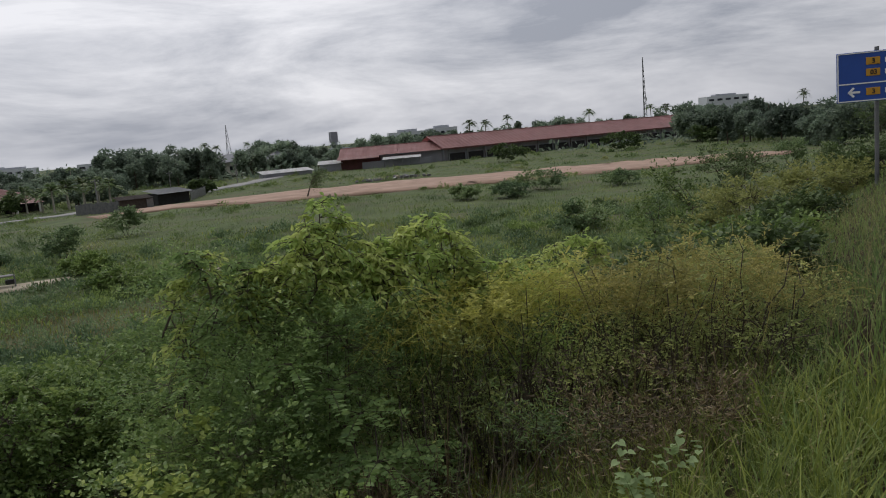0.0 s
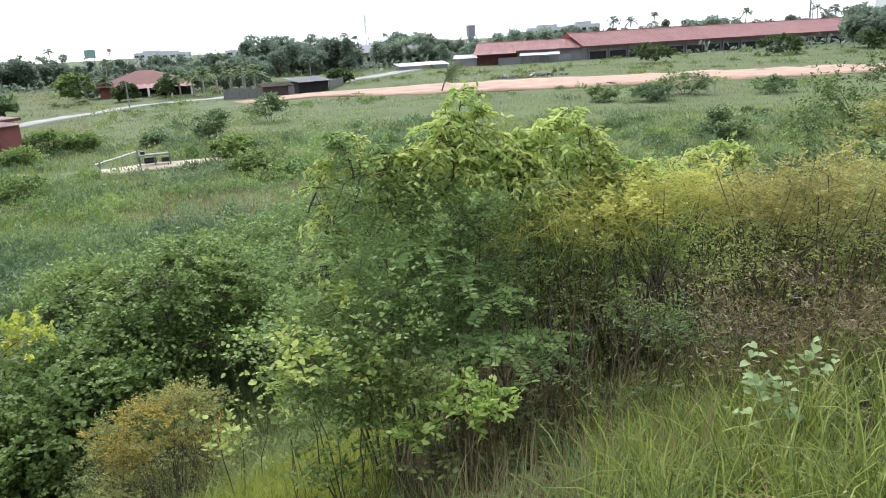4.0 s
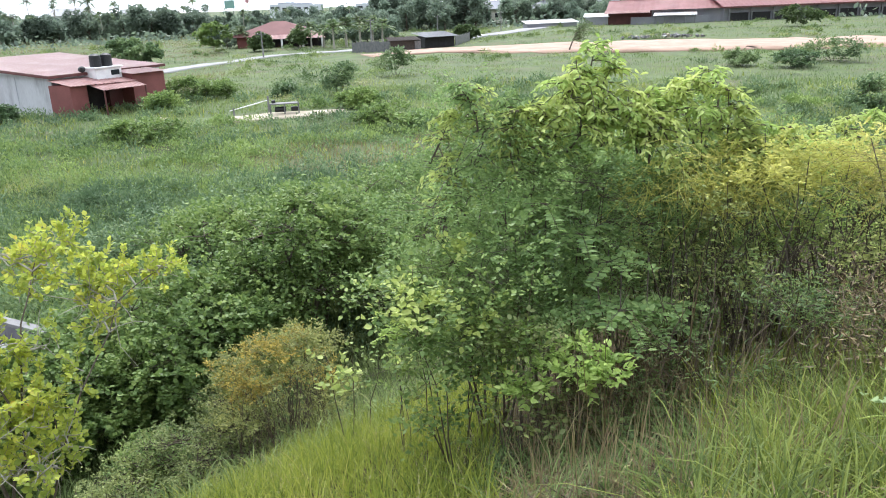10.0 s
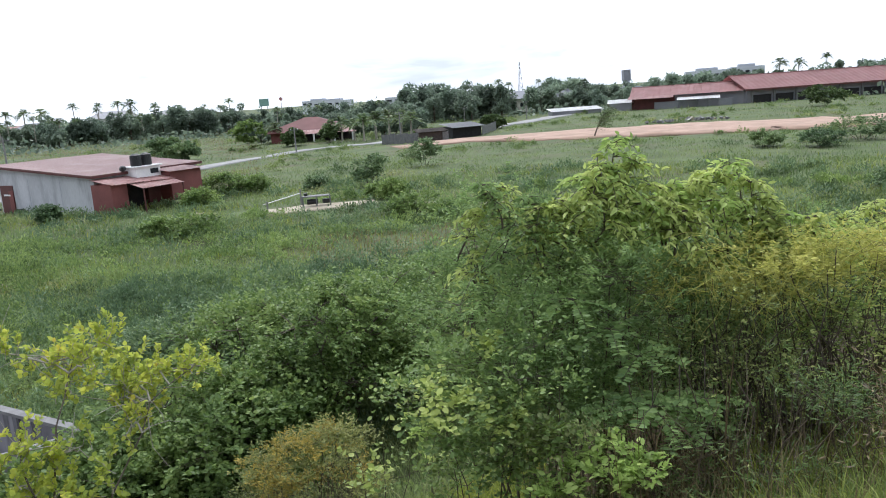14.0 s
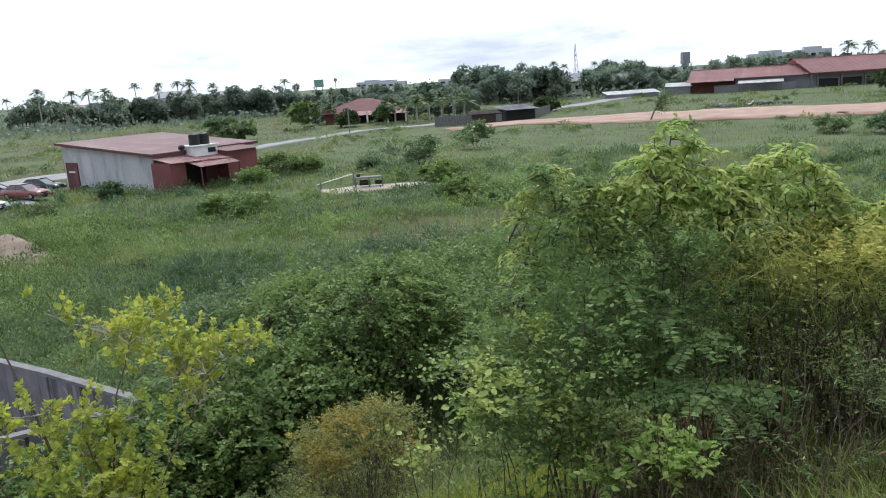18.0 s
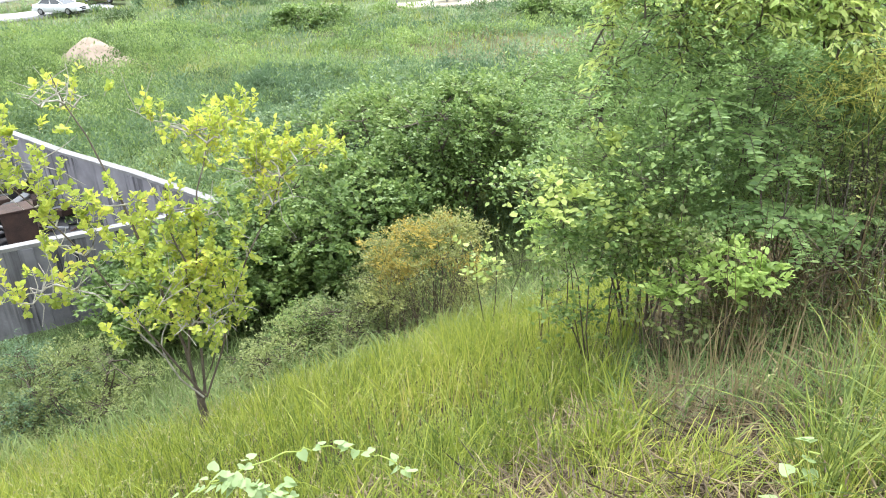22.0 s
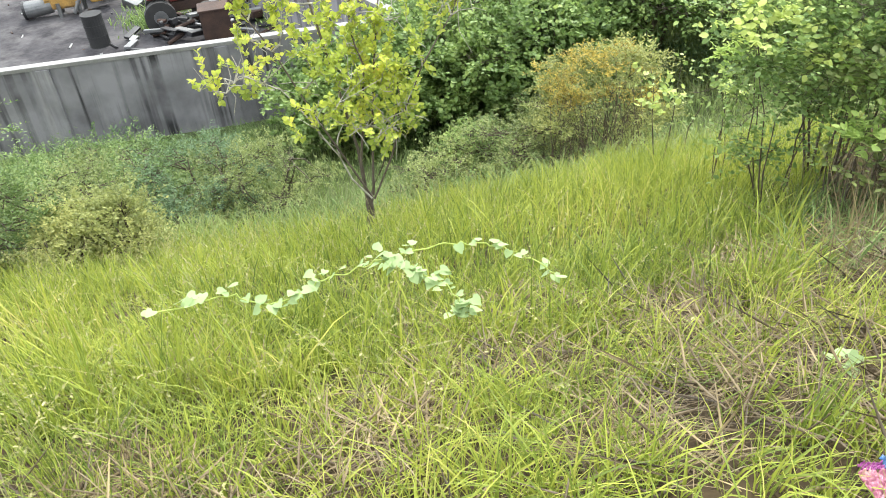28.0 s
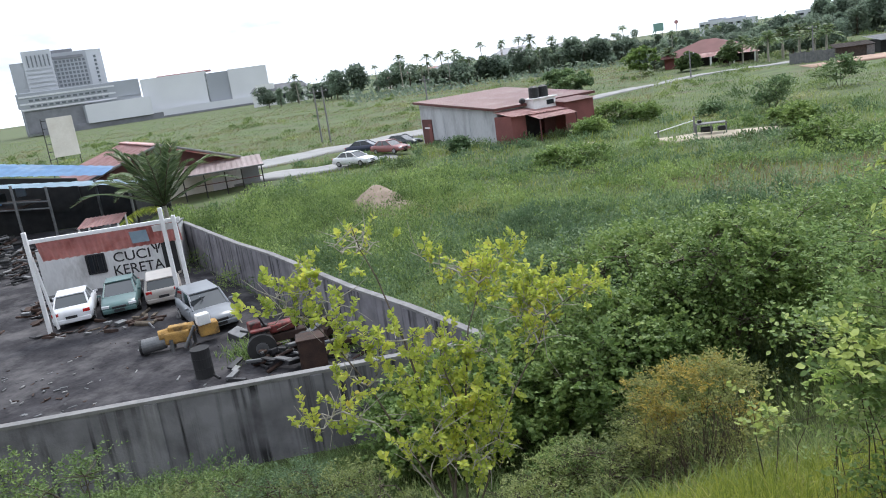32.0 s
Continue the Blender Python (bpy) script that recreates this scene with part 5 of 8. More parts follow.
for k, (az, d, r, h, mt) in enumerate(((48.6, 9.8, 0.7, 0.50, L_DARK), (46.8, 8.2, 0.6, 0.45, L_OLIVE), (51.4, 17, 0.8, 0.50, L_DARK), (49.5, 14, 0.9, 0.45, L_MID), (45.5, 11.5, 1.1, 0.6, L_DARK), (40, 12, 1.2, 0.75, L_DARK), (55.6, 26, 1.3, 0.60, L_DARK), (53.4, 24, 1.4, 0.70, L_OLIVE), (58.5, 34, 2.0, 0.9, L_DARK), (49, 20, 1.7, 1.0, L_OLIVE), (43.4, 24, 1.15, 1.9, L_THICK), (47.8, 34, 1.5, 2.3, L_DARK))):
    p = onbank(az, d)
    shrub("bank_shrub", "bushy green shrub on the bank" if mt is not L_OLIVE else "olive brown shrub on the bank", p, p + [0, 0, h * 0.7], (r, r, h), mt, n_tips=520, per_tip=18, size=(0.05, 0.11), seed=80 + k, tip_r=0.22, lump=0.45, aspect=0.5)

# young leafy sprouts in the grass at the foot of the big bush
for k, (az, el, d) in enumerate(((17.7, -26.9, 4.3), (15.4, -25.5, 4.5), (11.7, -24.6, 4.7), (20.0, -27.1, 4.2), (13.4, -27.4, 4.4), (3.0, -24.2, 5.6))):
    c = np.array([*polar(az, d, 0)[:2], elz(d, el)])
    p = onbank(az, d)
    c[2] = max(c[2], p[2] + 0.16)
    shrub("leafy_sprout", "small fresh yellow-green sprout at the foot of the bush", p, c, (0.11, 0.11, 0.16), L_FRESH, n_tips=26, per_tip=9, size=(0.035, 0.065), seed=640 + k, tip_r=0.07, stems=4, stem_r=0.004, lump=0.4, aspect=0.5, lobe=0.4, per_lobe=5)

# field bushes: round ones on the plain
for k, (x, y, r, h, mt) in enumerate(((0, 69.5, 1.5, 2.5, L_WEED), (6.0, 85, 1.8, 2.8, L_WEED), (-4.8, 70, 1.0, 1.1, L_WEED), 
                                          (33, 44, 2.0, 1.8, L_WEED), (52, 77, 2.8, 2.0, L_WEED), (46, 74, 2.2, 1.7, L_WEED), (60, 72, 2.0, 1.4, L_WEED), (42, 78, 1.8, 1.6, L_WEED), (82, 66, 2.2, 3.2, L_WEED),
                                          (-13.5, 71.5, 2.0, 1.7, L_LUSH), (-11, 73, 1.6, 1.3, L_LUSH), (-14.0, 64, 1.5, 1.3, L_LUSH), (1.2, 58.5, 1.4, 1.2, L_LUSH), (-25, 61, 0.8, 1.2, L_WEED), (-12, 49, 2.2, 1.1, L_LUSH), (3, 49, 2.2, 1.1, L_LUSH), (98, 158, 4, 4.5, L_DARK), (126, 150, 4.5, 4.5, L_DARK), (150, 146, 4, 4.0, L_DARK),
                                          (-23, 156, 3.0, 5, L_MID), (-14, 150, 2, 3, L_DARK), (-7, 153, 2, 3, L_DARK), (27, 163, 2.5, 2.6, L_DARK), (-30, 128, 3, 2.5, L_WEED), (-38, 150, 3, 3, L_WEED))):
    p = np.array([x, y, float(height(x, y))])
    shrub("meadow_bush", "round dark green bush standing in the meadow" if mt is L_DARK else "leafy green bush standing in the meadow", p, p + [0, 0, h * 0.52], (r, r, h * 0.5), mt, n_tips=300, per_tip=20, size=(0.11, 0.20) if y < 110 else (0.25, 0.5), seed=100 + k, tip_r=0.3, lump=0.25, stems=4, aspect=0.7)

# ---- the yellow-leaved tree ----
yt = thing("yellow_tree", "sparse young tree with yellow-green leaves and pale bare twigs", "tree")
yb = onbank(-26.7, 6.9)
g = np.random.default_rng(77)


def limb(a, b, sag, n=7):
    t = np.linspace(0, 1, n)[:, None]
    wob = np.cumsum(g.normal(0, 0.035, (n, 3)), 0)
    return a * (1 - t) + b * t + t * (1 - t) * np.asarray(sag) + (wob - wob[0] - t * (wob[-1] - wob[0]))


fork = yb + [0.0, 0.05, 0.52]
trunk = [(limb(yb - [0, 0, 0.2], fork, (0.05, 0, 0)), np.linspace(0.050, 0.040, 7))]
limbs, twigs, C, D = [], [], [], []
Y = lambda az, el, d: np.array([*polar(az, d, 0)[:2], elz(d, el)])
leaders = [((-31.6, -10.2, 8.0), 0.036, M_PALEBARK), ((-22.0, -15.0, 8.2), 0.028, M_BARK), ((-14.5, -17.3, 8.4), 0.022, M_PALEBARK), ((-37.0, -15.5, 7.9), 0.024, M_PALEBARK), ((-26.0, -18.5, 7.6), 0.030, M_BARK), ((-34.5, -23.2, 7.3), 0.020, M_PALEBARK), ((-23.0, -24.0, 7.2), 0.018, M_BARK)]
spines = []
for e, r0, mt in leaders:
    P = limb(fork + g.normal(0, 0.03, 3), Y(*e), (g.normal(0, 0.12), g.normal(0, 0.12), 1.5 if e[1] > -20 else 0.5), 9)
    limbs.append((P, np.linspace(r0 * 0.5, 0.005, 9), M_BARK if e[1] > -20 else mt))
    spines.append(P)
nodes = np.concatenate([P[2:9] for P in spines])
# leafy ends by bearing, height angle and distance, and how many leafy shoots each bears
ends = [(-22.8, -15.2, 8.3, 9), (-21.2, -14.8, 8.4, 9), (-19.6, -15.0, 8.5, 9), (-18.4, -16.0, 8.5, 9), (-23.6, -16.6, 8.2, 8), (-21.4, -16.6, 8.4, 9), (-19.2, -17.4, 8.4, 7), (-16.6, -17.0, 8.6, 7), (-14.8, -17.4, 8.6, 7), (-13.2, -18.0, 8.7, 6), (-17.4, -18.4, 8.4, 5), (-24.6, -14.9, 8.2, 5), (-20.4, -18.6, 8.2, 5),
        (-36.4, -12.6, 7.9, 5), (-35.0, -13.8, 7.9, 6), (-38.2, -14.6, 7.8, 5), (-39.8, -15.2, 7.8, 4), (-36.6, -16.0, 7.8, 5), (-33.6, -11.4, 8.0, 3), (-31.8, -11.0, 8.0, 2), (-29.6, -11.8, 8.1, 2), (-27.4, -13.0, 8.2, 3), (-33.4, -15.2, 7.9, 4),
        (-32.4, -17.8, 7.7, 7), (-30.8, -19.2, 7.6, 8), (-33.6, -19.4, 7.6, 6), (-31.4, -21.0, 7.5, 7), (-28.4, -20.4, 7.5, 8), (-26.4, -20.4, 7.5, 4), (-29.4, -22.6, 7.4, 8), (-27.0, -22.4, 7.3, 9), (-24.8, -21.8, 7.4, 8), (-34.8, -20.6, 7.5, 4), (-22.6, -21.0, 7.7, 3), 
        (-25.8, -24.6, 7.2, 10), (-27.8, -25.0, 7.1, 8), (-24.0, -25.4, 7.1, 9), (-22.2, -26.4, 7.1, 8), (-25.2, -26.8, 7.0, 8), (-29.4, -25.2, 7.2, 5), (-36.4, -23.8, 7.3, 4), (-37.8, -24.2, 7.4, 4), (-34.0, -24.6, 7.2, 3), (-23.2, -22.8, 7.3, 7), (-21.0, -23.6, 7.3, 6), (-26.6, -27.8, 6.95, 6), (-24.4, -28.4, 6.95, 6), (-28.4, -27.0, 7.0, 5), (-22.6, -27.8, 7.0, 5), (-19.6, -21.0, 7.8, 5), (-17.6, -20.0, 8.0, 5), (-27.6, -29.0, 6.85, 5), (-25.2, -29.4, 6.85, 5), (-29.6, -28.0, 6.9, 4), (-23.4, -29.0, 6.9, 4)]
for az, el, d, m in ends:
    b = Y(az, el, d + g.normal(0, 0.25))
    a = nodes[np.argmin(np.linalg.norm(nodes - b, axis=1) + np.maximum(0, nodes[:, 2] - b[2]) * 1.5)]
    P = limb(a, b, (g.normal(0, 0.10), g.normal(0, 0.10), 0.06))
    limbs.append((P, np.linspace(0.011, 0.004, 7), M_PALEBARK))
    for j in range(int(m * 1.55)):
        c = P[int(g.uniform(0.4, 1.0) * 6)] + g.normal(0, 0.09, 3)
        up = unit(g.normal(0, 0.55, 3) + [0, 0, 0.75])
        ln = g.uniform(0.14, 0.30)
        v = np.linspace(0, 1, 5)[:, None]
        Q = c + up * v * ln + g.normal(0, 0.012, (5, 3))
        twigs.append((Q, np.linspace(0.005, 0.002, 5)))
        k = 15
        ff = np.linspace(0.15, 1.0, k)
        an = np.arange(k) * 2.4 + g.uniform(0, 6)
        e1 = unit(np.cross(up, [0.3, 0.2, 1.0]))
        e2 = np.cross(up, e1)
        C.append(np.stack([np.interp(ff, v[:, 0], Q[:, i]) for i in range(3)], 1))
        D.append(up * 0.75 + (np.cos(an)[:, None] * e1 + np.sin(an)[:, None] * e2) * 0.8 + g.normal(0, 0.15, (k, 3)))
    if m < 6:
        for j in range(5):
            c = P[int(g.uniform(0.3, 1.0) * 6)]
            q = c + unit(g.normal(size=3) + [0, 0, 0.5]) * g.uniform(0.2, 0.5)
            twigs.append((np.array([c, (c + q) / 2 + g.normal(0, 0.03, 3), q]), [0.006, 0.0045, 0.0025]))
C, D = np.concatenate(C), np.concatenate(D)
joined("trunk", mesh_np("trunk", *tubes(trunk, 9), M_BARK), yt)
for P, rad, mt in limbs:
    joined("limb", mesh_np("limb", *tubes([(P, rad)], 6), mt), yt)
tagged(joined("twigwork", mesh_np("twigwork", *tubes(twigs, 4), M_PALEBARK), yt), kind="stuff")
joined("foliage", mesh_np("foliage", *leaf_arrays(C, D, g.uniform(0.042, 0.075, len(C)), 0.74), L_YEL), yt, "yellow-green oval leaves in upright sprays")


# ---- buildings ----
def gable_roof(t, L, D, eave, ridge, mat, over=0.8, ribs=60, thick=0.08, x0=0.0):
    """Two ribbed slopes over a block that runs along x from x0 and back along y."""
    a, b = x0 - over, x0 + L + over
    part("roof_front", ribbed([(a, -over, eave), (b, -over, eave), (b, D / 2, ridge), (a, D / 2, ridge)], thick, ribs), mat, t)
    part("roof_back", ribbed([(b, D + over, eave), (a, D + over, eave), (a, D / 2, ridge), (b, D / 2, ridge)], thick, ribs), mat, t)
    part("ridge_cap", B(((a + b) / 2, D / 2, ridge + 0.06), (b - a, 0.7, 0.12), 0, 0.03), mat, t)


def window(t, c, size, axis="x", frame_mat=None):
    """A recessed pane in a frame on a wall facing -y (axis x) or -x (axis y)."""
    w, h = size
    rz = 0 if axis == "x" else 90
    fr = bmesh.new()
    m = pose(*c, 0, 0, rz)
    for cx, cz, sx, sz in ((-w / 2, 0, 0.06, h), (w / 2, 0, 0.06, h), (0, h / 2, w, 0.06), (0, -h / 2, w, 0.06), (0, 0, 0.04, h)):
        box(fr, (cx, 0, cz), (sx, 0.09, sz), m=m)
    wf = part("window", fr, frame_mat or M_BLACK, t)
    part("pane", box(bmesh.new(), (0, 0.015, 0), (w - 0.05, 0.03, h - 0.05), m=m), M_PANE, wf)


# red-roofed workshop hall in the meadow
hall = thing("workshop_hall", "grey-walled hall with a faded red metal roof in the meadow", "building", (-22.3, 64.4, 0), rz=54.2)
bm = bmesh.new()
vs = [bm.verts.new(p) for p in ((0, 0, -0.3), (10.8, 0, -0.3), (10.8, 13.5, -0.3), (0, 13.5, -0.3), (0, 0, 3.1), (10.8, 0, 3.1), (10.8, 13.5, 4.1), (0, 13.5, 4.1))]
for q in ((3, 2, 1, 0), (4, 5, 6, 7), (0, 1, 5, 4), (1, 2, 6, 5), (2, 3, 7, 6), (3, 0, 4, 7)):
    bm.faces.new([vs[i] for i in q])
part("wall", bm, M_GREYWALL, hall, "pale grey rendered wall")
part("roof", ribbed([(-0.45, 13.9, 4.22), (-0.45, -0.35, 3.18), (11.2, -0.35, 3.18), (11.2, 13.9, 4.22)], 0.05, 34), M_HALLROOF, hall, "faded red metal roof")
part("fascia", slab(bmesh.new(), [(-0.50, 13.9, 4.24), (-0.50, -0.4, 3.2), (-0.44, -0.4, 3.2), (-0.44, 13.9, 4.24)], 0.22), M_DARKRED, hall)
part("fascia", slab(bmesh.new(), [(-0.50, -0.42, 3.2), (11.2, -0.42, 3.2), (11.2, -0.36, 3.2), (-0.50, -0.36, 3.2)], 0.22), M_DARKRED, hall)
part("door_opening", B((-0.02, 12.3, 1.05), (0.10, 1.9, 2.7)), M_DARKRED, hall, "open doorway with its shade painted near-black with brown jambs")
part("door_leaf", B((-0.10, 11.65, 1.0), (0.06, 0.6, 1.9), 0, 0.01), M_REDWALL, hall)
part("lintel", B((-0.12, 12.2, 1.55), (0.06, 1.0, 0.14)), M_WHITE, hall)
for y in (9.0, 4.5):
    part("wall_seam", B((-0.012, y, 1.5), (0.02, 0.05, 3.0)), M_BOXGREY, hall)
part("lean_to_wall", B((0.35, -1.35, 1.2), (1.5, 2.5, 2.5)), M_REDWALL, hall, "red lean-to wall")
part("store_wall", B((7.3, -1.2, 1.35), (3.4, 2.6, 2.9)), M_REDWALL, hall, "red store block")
part("store_roof", ribbed([(5.4, -2.9, 2.85), (9.2, -2.9, 2.85), (9.2, 0.1, 3.12), (5.4, 0.1, 3.12)], 0.05, 10), M_HALLROOF, hall)
# solid near-black block draws the shade of the open bay
part("lean_to_recess", B((3.4, -0.35, 1.2), (4.4, 0.5, 2.4)), M_DARK, hall, "open bay with its shade painted near-black")
part("bay_wall", B((4.9, -0.9, 1.0), (1.3, 0.5, 2.0)), M_DARKRED, hall)
part("canopy", ribbed([(-0.5, -3.0, 2.45), (5.6, -3.2, 2.32), (5.6, -0.1, 2.75), (-0.5, -0.1, 2.85)], 0.05, 16), M_PINKROOF, hall, "faded pink zinc canopy")
part("canopy_low", ribbed([(1.2, -4.4, 2.0), (5.4, -4.4, 2.0), (5.5, -2.8, 2.35), (1.2, -2.8, 2.35)], 0.05, 12), M_PINKROOF, hall, "faded pink zinc canopy")
for x in (1.3, 5.3):
    part("canopy_post", cyl(bmesh.new(), (x, -4.3, -0.2), (x, -4.3, 2.0), 0.06), M_DARKRED, hall)
part("tank_plinth", B((4.3, -0.7, 3.0), (2.5, 1.5, 0.95), 0, 0.02), M_WHITE, hall, "white water tank plinth")
part("plinth_slab", B((4.3, -0.7, 3.5), (2.8, 1.8, 0.10), 0, 0.02), M_WHITE, hall)
part("plinth_window", B((4.9, -1.47, 3.05), (0.8, 0.04, 0.4)), M_PANE, hall)
for x in (3.75, 4.8):
    tk = cyl(bmesh.new(), (x, -0.7, 3.55), (x, -0.7, 4.45), 0.46, 0.44, 18)
    wt = part("water_tank", tk, M_BLACK, hall, "black plastic water tank")
    part("tank_lid", cyl(bmesh.new(), (x, -0.7, 4.45), (x, -0.7, 4.58), 0.40, 0.2, 18), M_BLACK, wt)
    for z in (3.75, 4.0, 4.25):
        part("tank_rib", cyl(bmesh.new(), (x, -0.7, z - 0.025), (x, -0.7, z + 0.025), 0.475, 0.475, 18), M_BLACK, wt)
part("satellite_dish", cyl(bmesh.new(), (2.6, -0.4, 3.45), (2.45, -0.55, 3.6), 0.3, 0.05, 12), M_BLACK, hall)

# long factory with red roof
fac = thing("factory", "very long low factory shed with a red metal roof", "factory", (101, 197, 0), rz=-1.0)
part("wall", B((47, 10.2, 1.9), (94, 19, 3.8)), M_GREYCLAD, fac)
gable_roof(fac, 94, 20, 3.7, 7.55, M_REDROOF, 0.9, 70)
part("eave_fascia", B((47, -1.0, 3.62), (96, 0.15, 0.42)), M_DARKRED, fac)
for i in range(16):
    part("column", B((1 + i * 6.1, -0.3, 1.7), (0.4, 0.4, 3.6)), M_STEEL, fac)
# near-black panels paint the shade between the columns
for i in range(15):
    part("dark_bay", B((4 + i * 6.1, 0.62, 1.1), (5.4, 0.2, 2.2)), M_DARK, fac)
fac2 = thing("factory", "factory wing with a lower red roof and dark red end wall", "factory", (74.5, 211, 0), rz=-25)
part("wall", B((16, 8.2, 1.8), (31, 15, 3.6)), M_GREYCLAD, fac2)
gable_roof(fac2, 31, 16, 3.55, 6.1, M_REDROOF, 0.8, 26)
part("end_cladding", B((5.5, 0.55, 1.7), (11.5, 0.3, 3.4)), M_DARKRED, fac2, "dark red clad end bay")
part("canopy", ribbed([(-1, -4, 3.0), (11, -4, 3.0), (11, 0.2, 3.75), (-1, 0.2, 3.75)], 0.06, 16), M_PINKROOF, fac2)
part("white_canopy", ribbed([(12, -6, 2.2), (23, -6, 2.2), (23, 0.4, 2.9), (12, 0.4, 2.9)], 0.06, 16), M_WHITE, fac2, "white zinc canopy")
part("annex_wall", B((16, -1.5, 0.9), (20, 1.2, 1.9)), M_GREYCLAD, fac2)
for i in range(5):
    part("canopy_post", cyl(bmesh.new(), (12.5 + i * 2.5, -5.8, -0.2), (12.5 + i * 2.5, -5.8, 2.2), 0.12, n=6), M_STEEL, fac2)
wsh = thing("white_shed", "low white-roofed shed beside the factory", "shed", (68.5, 213, 0), rz=-20)
part("wall", B((3, 2.5, 1.0), (6, 5, 2.2)), M_GREYCLAD, wsh)
part("roof", ribbed([(-0.6, -0.5, 2.2), (6.6, -0.5, 2.2), (6.6, 5.5, 3.1), (-0.6, 5.5, 3.1)], 0.06, 12), M_WHITE, wsh)
wsh2 = thing("white_shed", "long low zinc-roofed shed beside the road", "shed", (51, 208, 0), rz=5)
part("wall", B((7, 2, 0.6), (14, 4, 1.3)), M_GREYCLAD, wsh2)
part("roof", ribbed([(-0.5, -0.5, 1.2), (14.5, -0.5, 1.2), (14.5, 4.5, 2.0), (-0.5, 4.5, 2.0)], 0.06, 20), M_WHITE, wsh2)

# red-roofed house by the road
rh = thing("red_house", "bungalow with a hipped red tile roof among palms", "house", (-20.5, 166, 0), rz=-4)
rh.scale = (1.35, 1.1, 0.95)
part("wall", B((6.0, 5.0, 1.1), (11.5, 9.5, 2.4)), M_REDWALL, rh)
bm = bmesh.new()
vs = [bm.verts.new(p) for p in ((-1, -1, 2.35), (13, -1, 2.35), (13, 11, 2.35), (-1, 11, 2.35), (5.2, 5, 5.3), (7.2, 5, 5.3))]
for q in ((0, 1, 5, 4), (1, 2, 5), (2, 3, 4, 5), (3, 0, 4), (3, 2, 1, 0)):
    bm.faces.new([vs[i] for i in q])
part("hip_roof", bm, M_TILE, rh, "hipped faded red tile roof")
part("porch_roof", ribbed([(4, -5, 1.9), (14, -5, 1.9), (13, -0.6, 2.6), (4, -0.6, 2.6)], 0.06, 14), M_PINKROOF, rh)
for x in (4.4, 7.5, 10.6, 13.4):
    part("porch_post", B((x, -4.8, 0.85), (0.25, 0.25, 2.1)), M_WHITE, rh)
# near-black panel in place of the shade in the porch
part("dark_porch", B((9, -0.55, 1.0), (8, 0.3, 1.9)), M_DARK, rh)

# low timber sheds and fence at the edge of the dirt lot
ls = thing("timber_shed", "low dark timber shed with a zinc roof", "shed", (9.0, 131, 0), rz=8)
ls.scale = (0.85, 0.85, 0.8)
part("wall", B((2.6, 2.0, 1.05), (5.6, 4, 2.3)), M_WOOD, ls)
part("roof", ribbed([(-0.5, -0.6, 2.2), (5.9, -0.6, 2.2), (5.9, 4.6, 2.75), (-0.5, 4.6, 2.75)], 0.06, 10), M_WOOD, ls)
part("grey_bay", B((5.2, -0.1, 1.0), (1.2, 0.3, 2.0)), M_STEEL, ls)
ls2 = thing("timber_shed", "low dark shed with a pale zinc roof", "shed", (15.5, 139, 0), rz=22)
part("wall", B((3, 2, 0.9), (6, 4, 2.0)), M_DARK, ls2)
part("roof", ribbed([(-0.5, -1.2, 1.8), (6.5, -1.2, 1.8), (6.5, 4.5, 2.5), (-0.5, 4.5, 2.5)], 0.06, 10), M_GREYCLAD, ls2)


def fence(name, label, a, b, h, n, mat):
    t = thing(name, label, "fence")
    a, b = Vector((*a, 0)), Vector((*b, 0))
    ang = math.degrees(math.atan2(b.y - a.y, b.x - a.x))
    for i in range(n):
        c = a.lerp(b, (i + 0.5) / n)
        part("fence_panel", B((c.x, c.y, h / 2 - 0.1 + 0.06 * (i % 3)), ((b - a).length / n * 0.97, 0.06, h), ang), mat, t)
    for i in range(n + 1):
        c = a.lerp(b, i / n)
        part("fence_post", B((c.x, c.y + 0.08, h / 2), (0.12, 0.12, h + 0.2), ang), M_STEEL, t)
    return t


fence("zinc_fence", "weathered grey zinc sheet fence", (2.6, 134.6), (9.2, 131.6), 1.7, 9, M_STEEL)
fence("zinc_fence", "weathered grey zinc sheet fence by the road", (21.5, 143), (26.5, 157), 1.6, 12, M_STEEL)

# hotel, mall and far blocks
hot = thing("hotel", "tall pale grey hotel with two towers and a window grid", "hotel", (-370, 357, 0), rz=225)
hot.scale = (0.90, 0.90, 0.93)
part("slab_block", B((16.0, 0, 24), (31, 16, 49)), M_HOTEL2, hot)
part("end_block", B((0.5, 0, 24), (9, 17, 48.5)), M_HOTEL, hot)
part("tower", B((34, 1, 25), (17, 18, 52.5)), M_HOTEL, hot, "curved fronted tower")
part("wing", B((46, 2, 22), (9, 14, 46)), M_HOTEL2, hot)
part("roof_plant", B((22, 0, 49.7), (18, 8, 1.8)), M_GREYCLAD, hot)
part("cornice", B((18, 8.4, 45.5), (22, 0.8, 1.6)), M_GREYCLAD, hot)
wm = None
for r in range(9):
    for c in range(9):
        o = new("window", wm) if wm else part("window", B((0, 0, 0), (1.5, 0.4, 1.6)), M_FARPANE)
        wm = o.data
        o.parent = hot
        o.location = (7.2 + c * 2.35, 8.1, 43.0 - r * 2.4)
for k in range(8):
    o = new("window", wm)
    o.parent = hot
    o.location = (0.3, 8.6, 44.0 - k * 2.5)
for k in range(6):
    part("tower_fin", B((27.5 + k * 2.4, 10.2, 45), (0.8, 0.6, 7)), M_FARPANE, hot)
for k in range(9):
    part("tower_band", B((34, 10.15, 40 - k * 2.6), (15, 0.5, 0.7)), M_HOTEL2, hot)
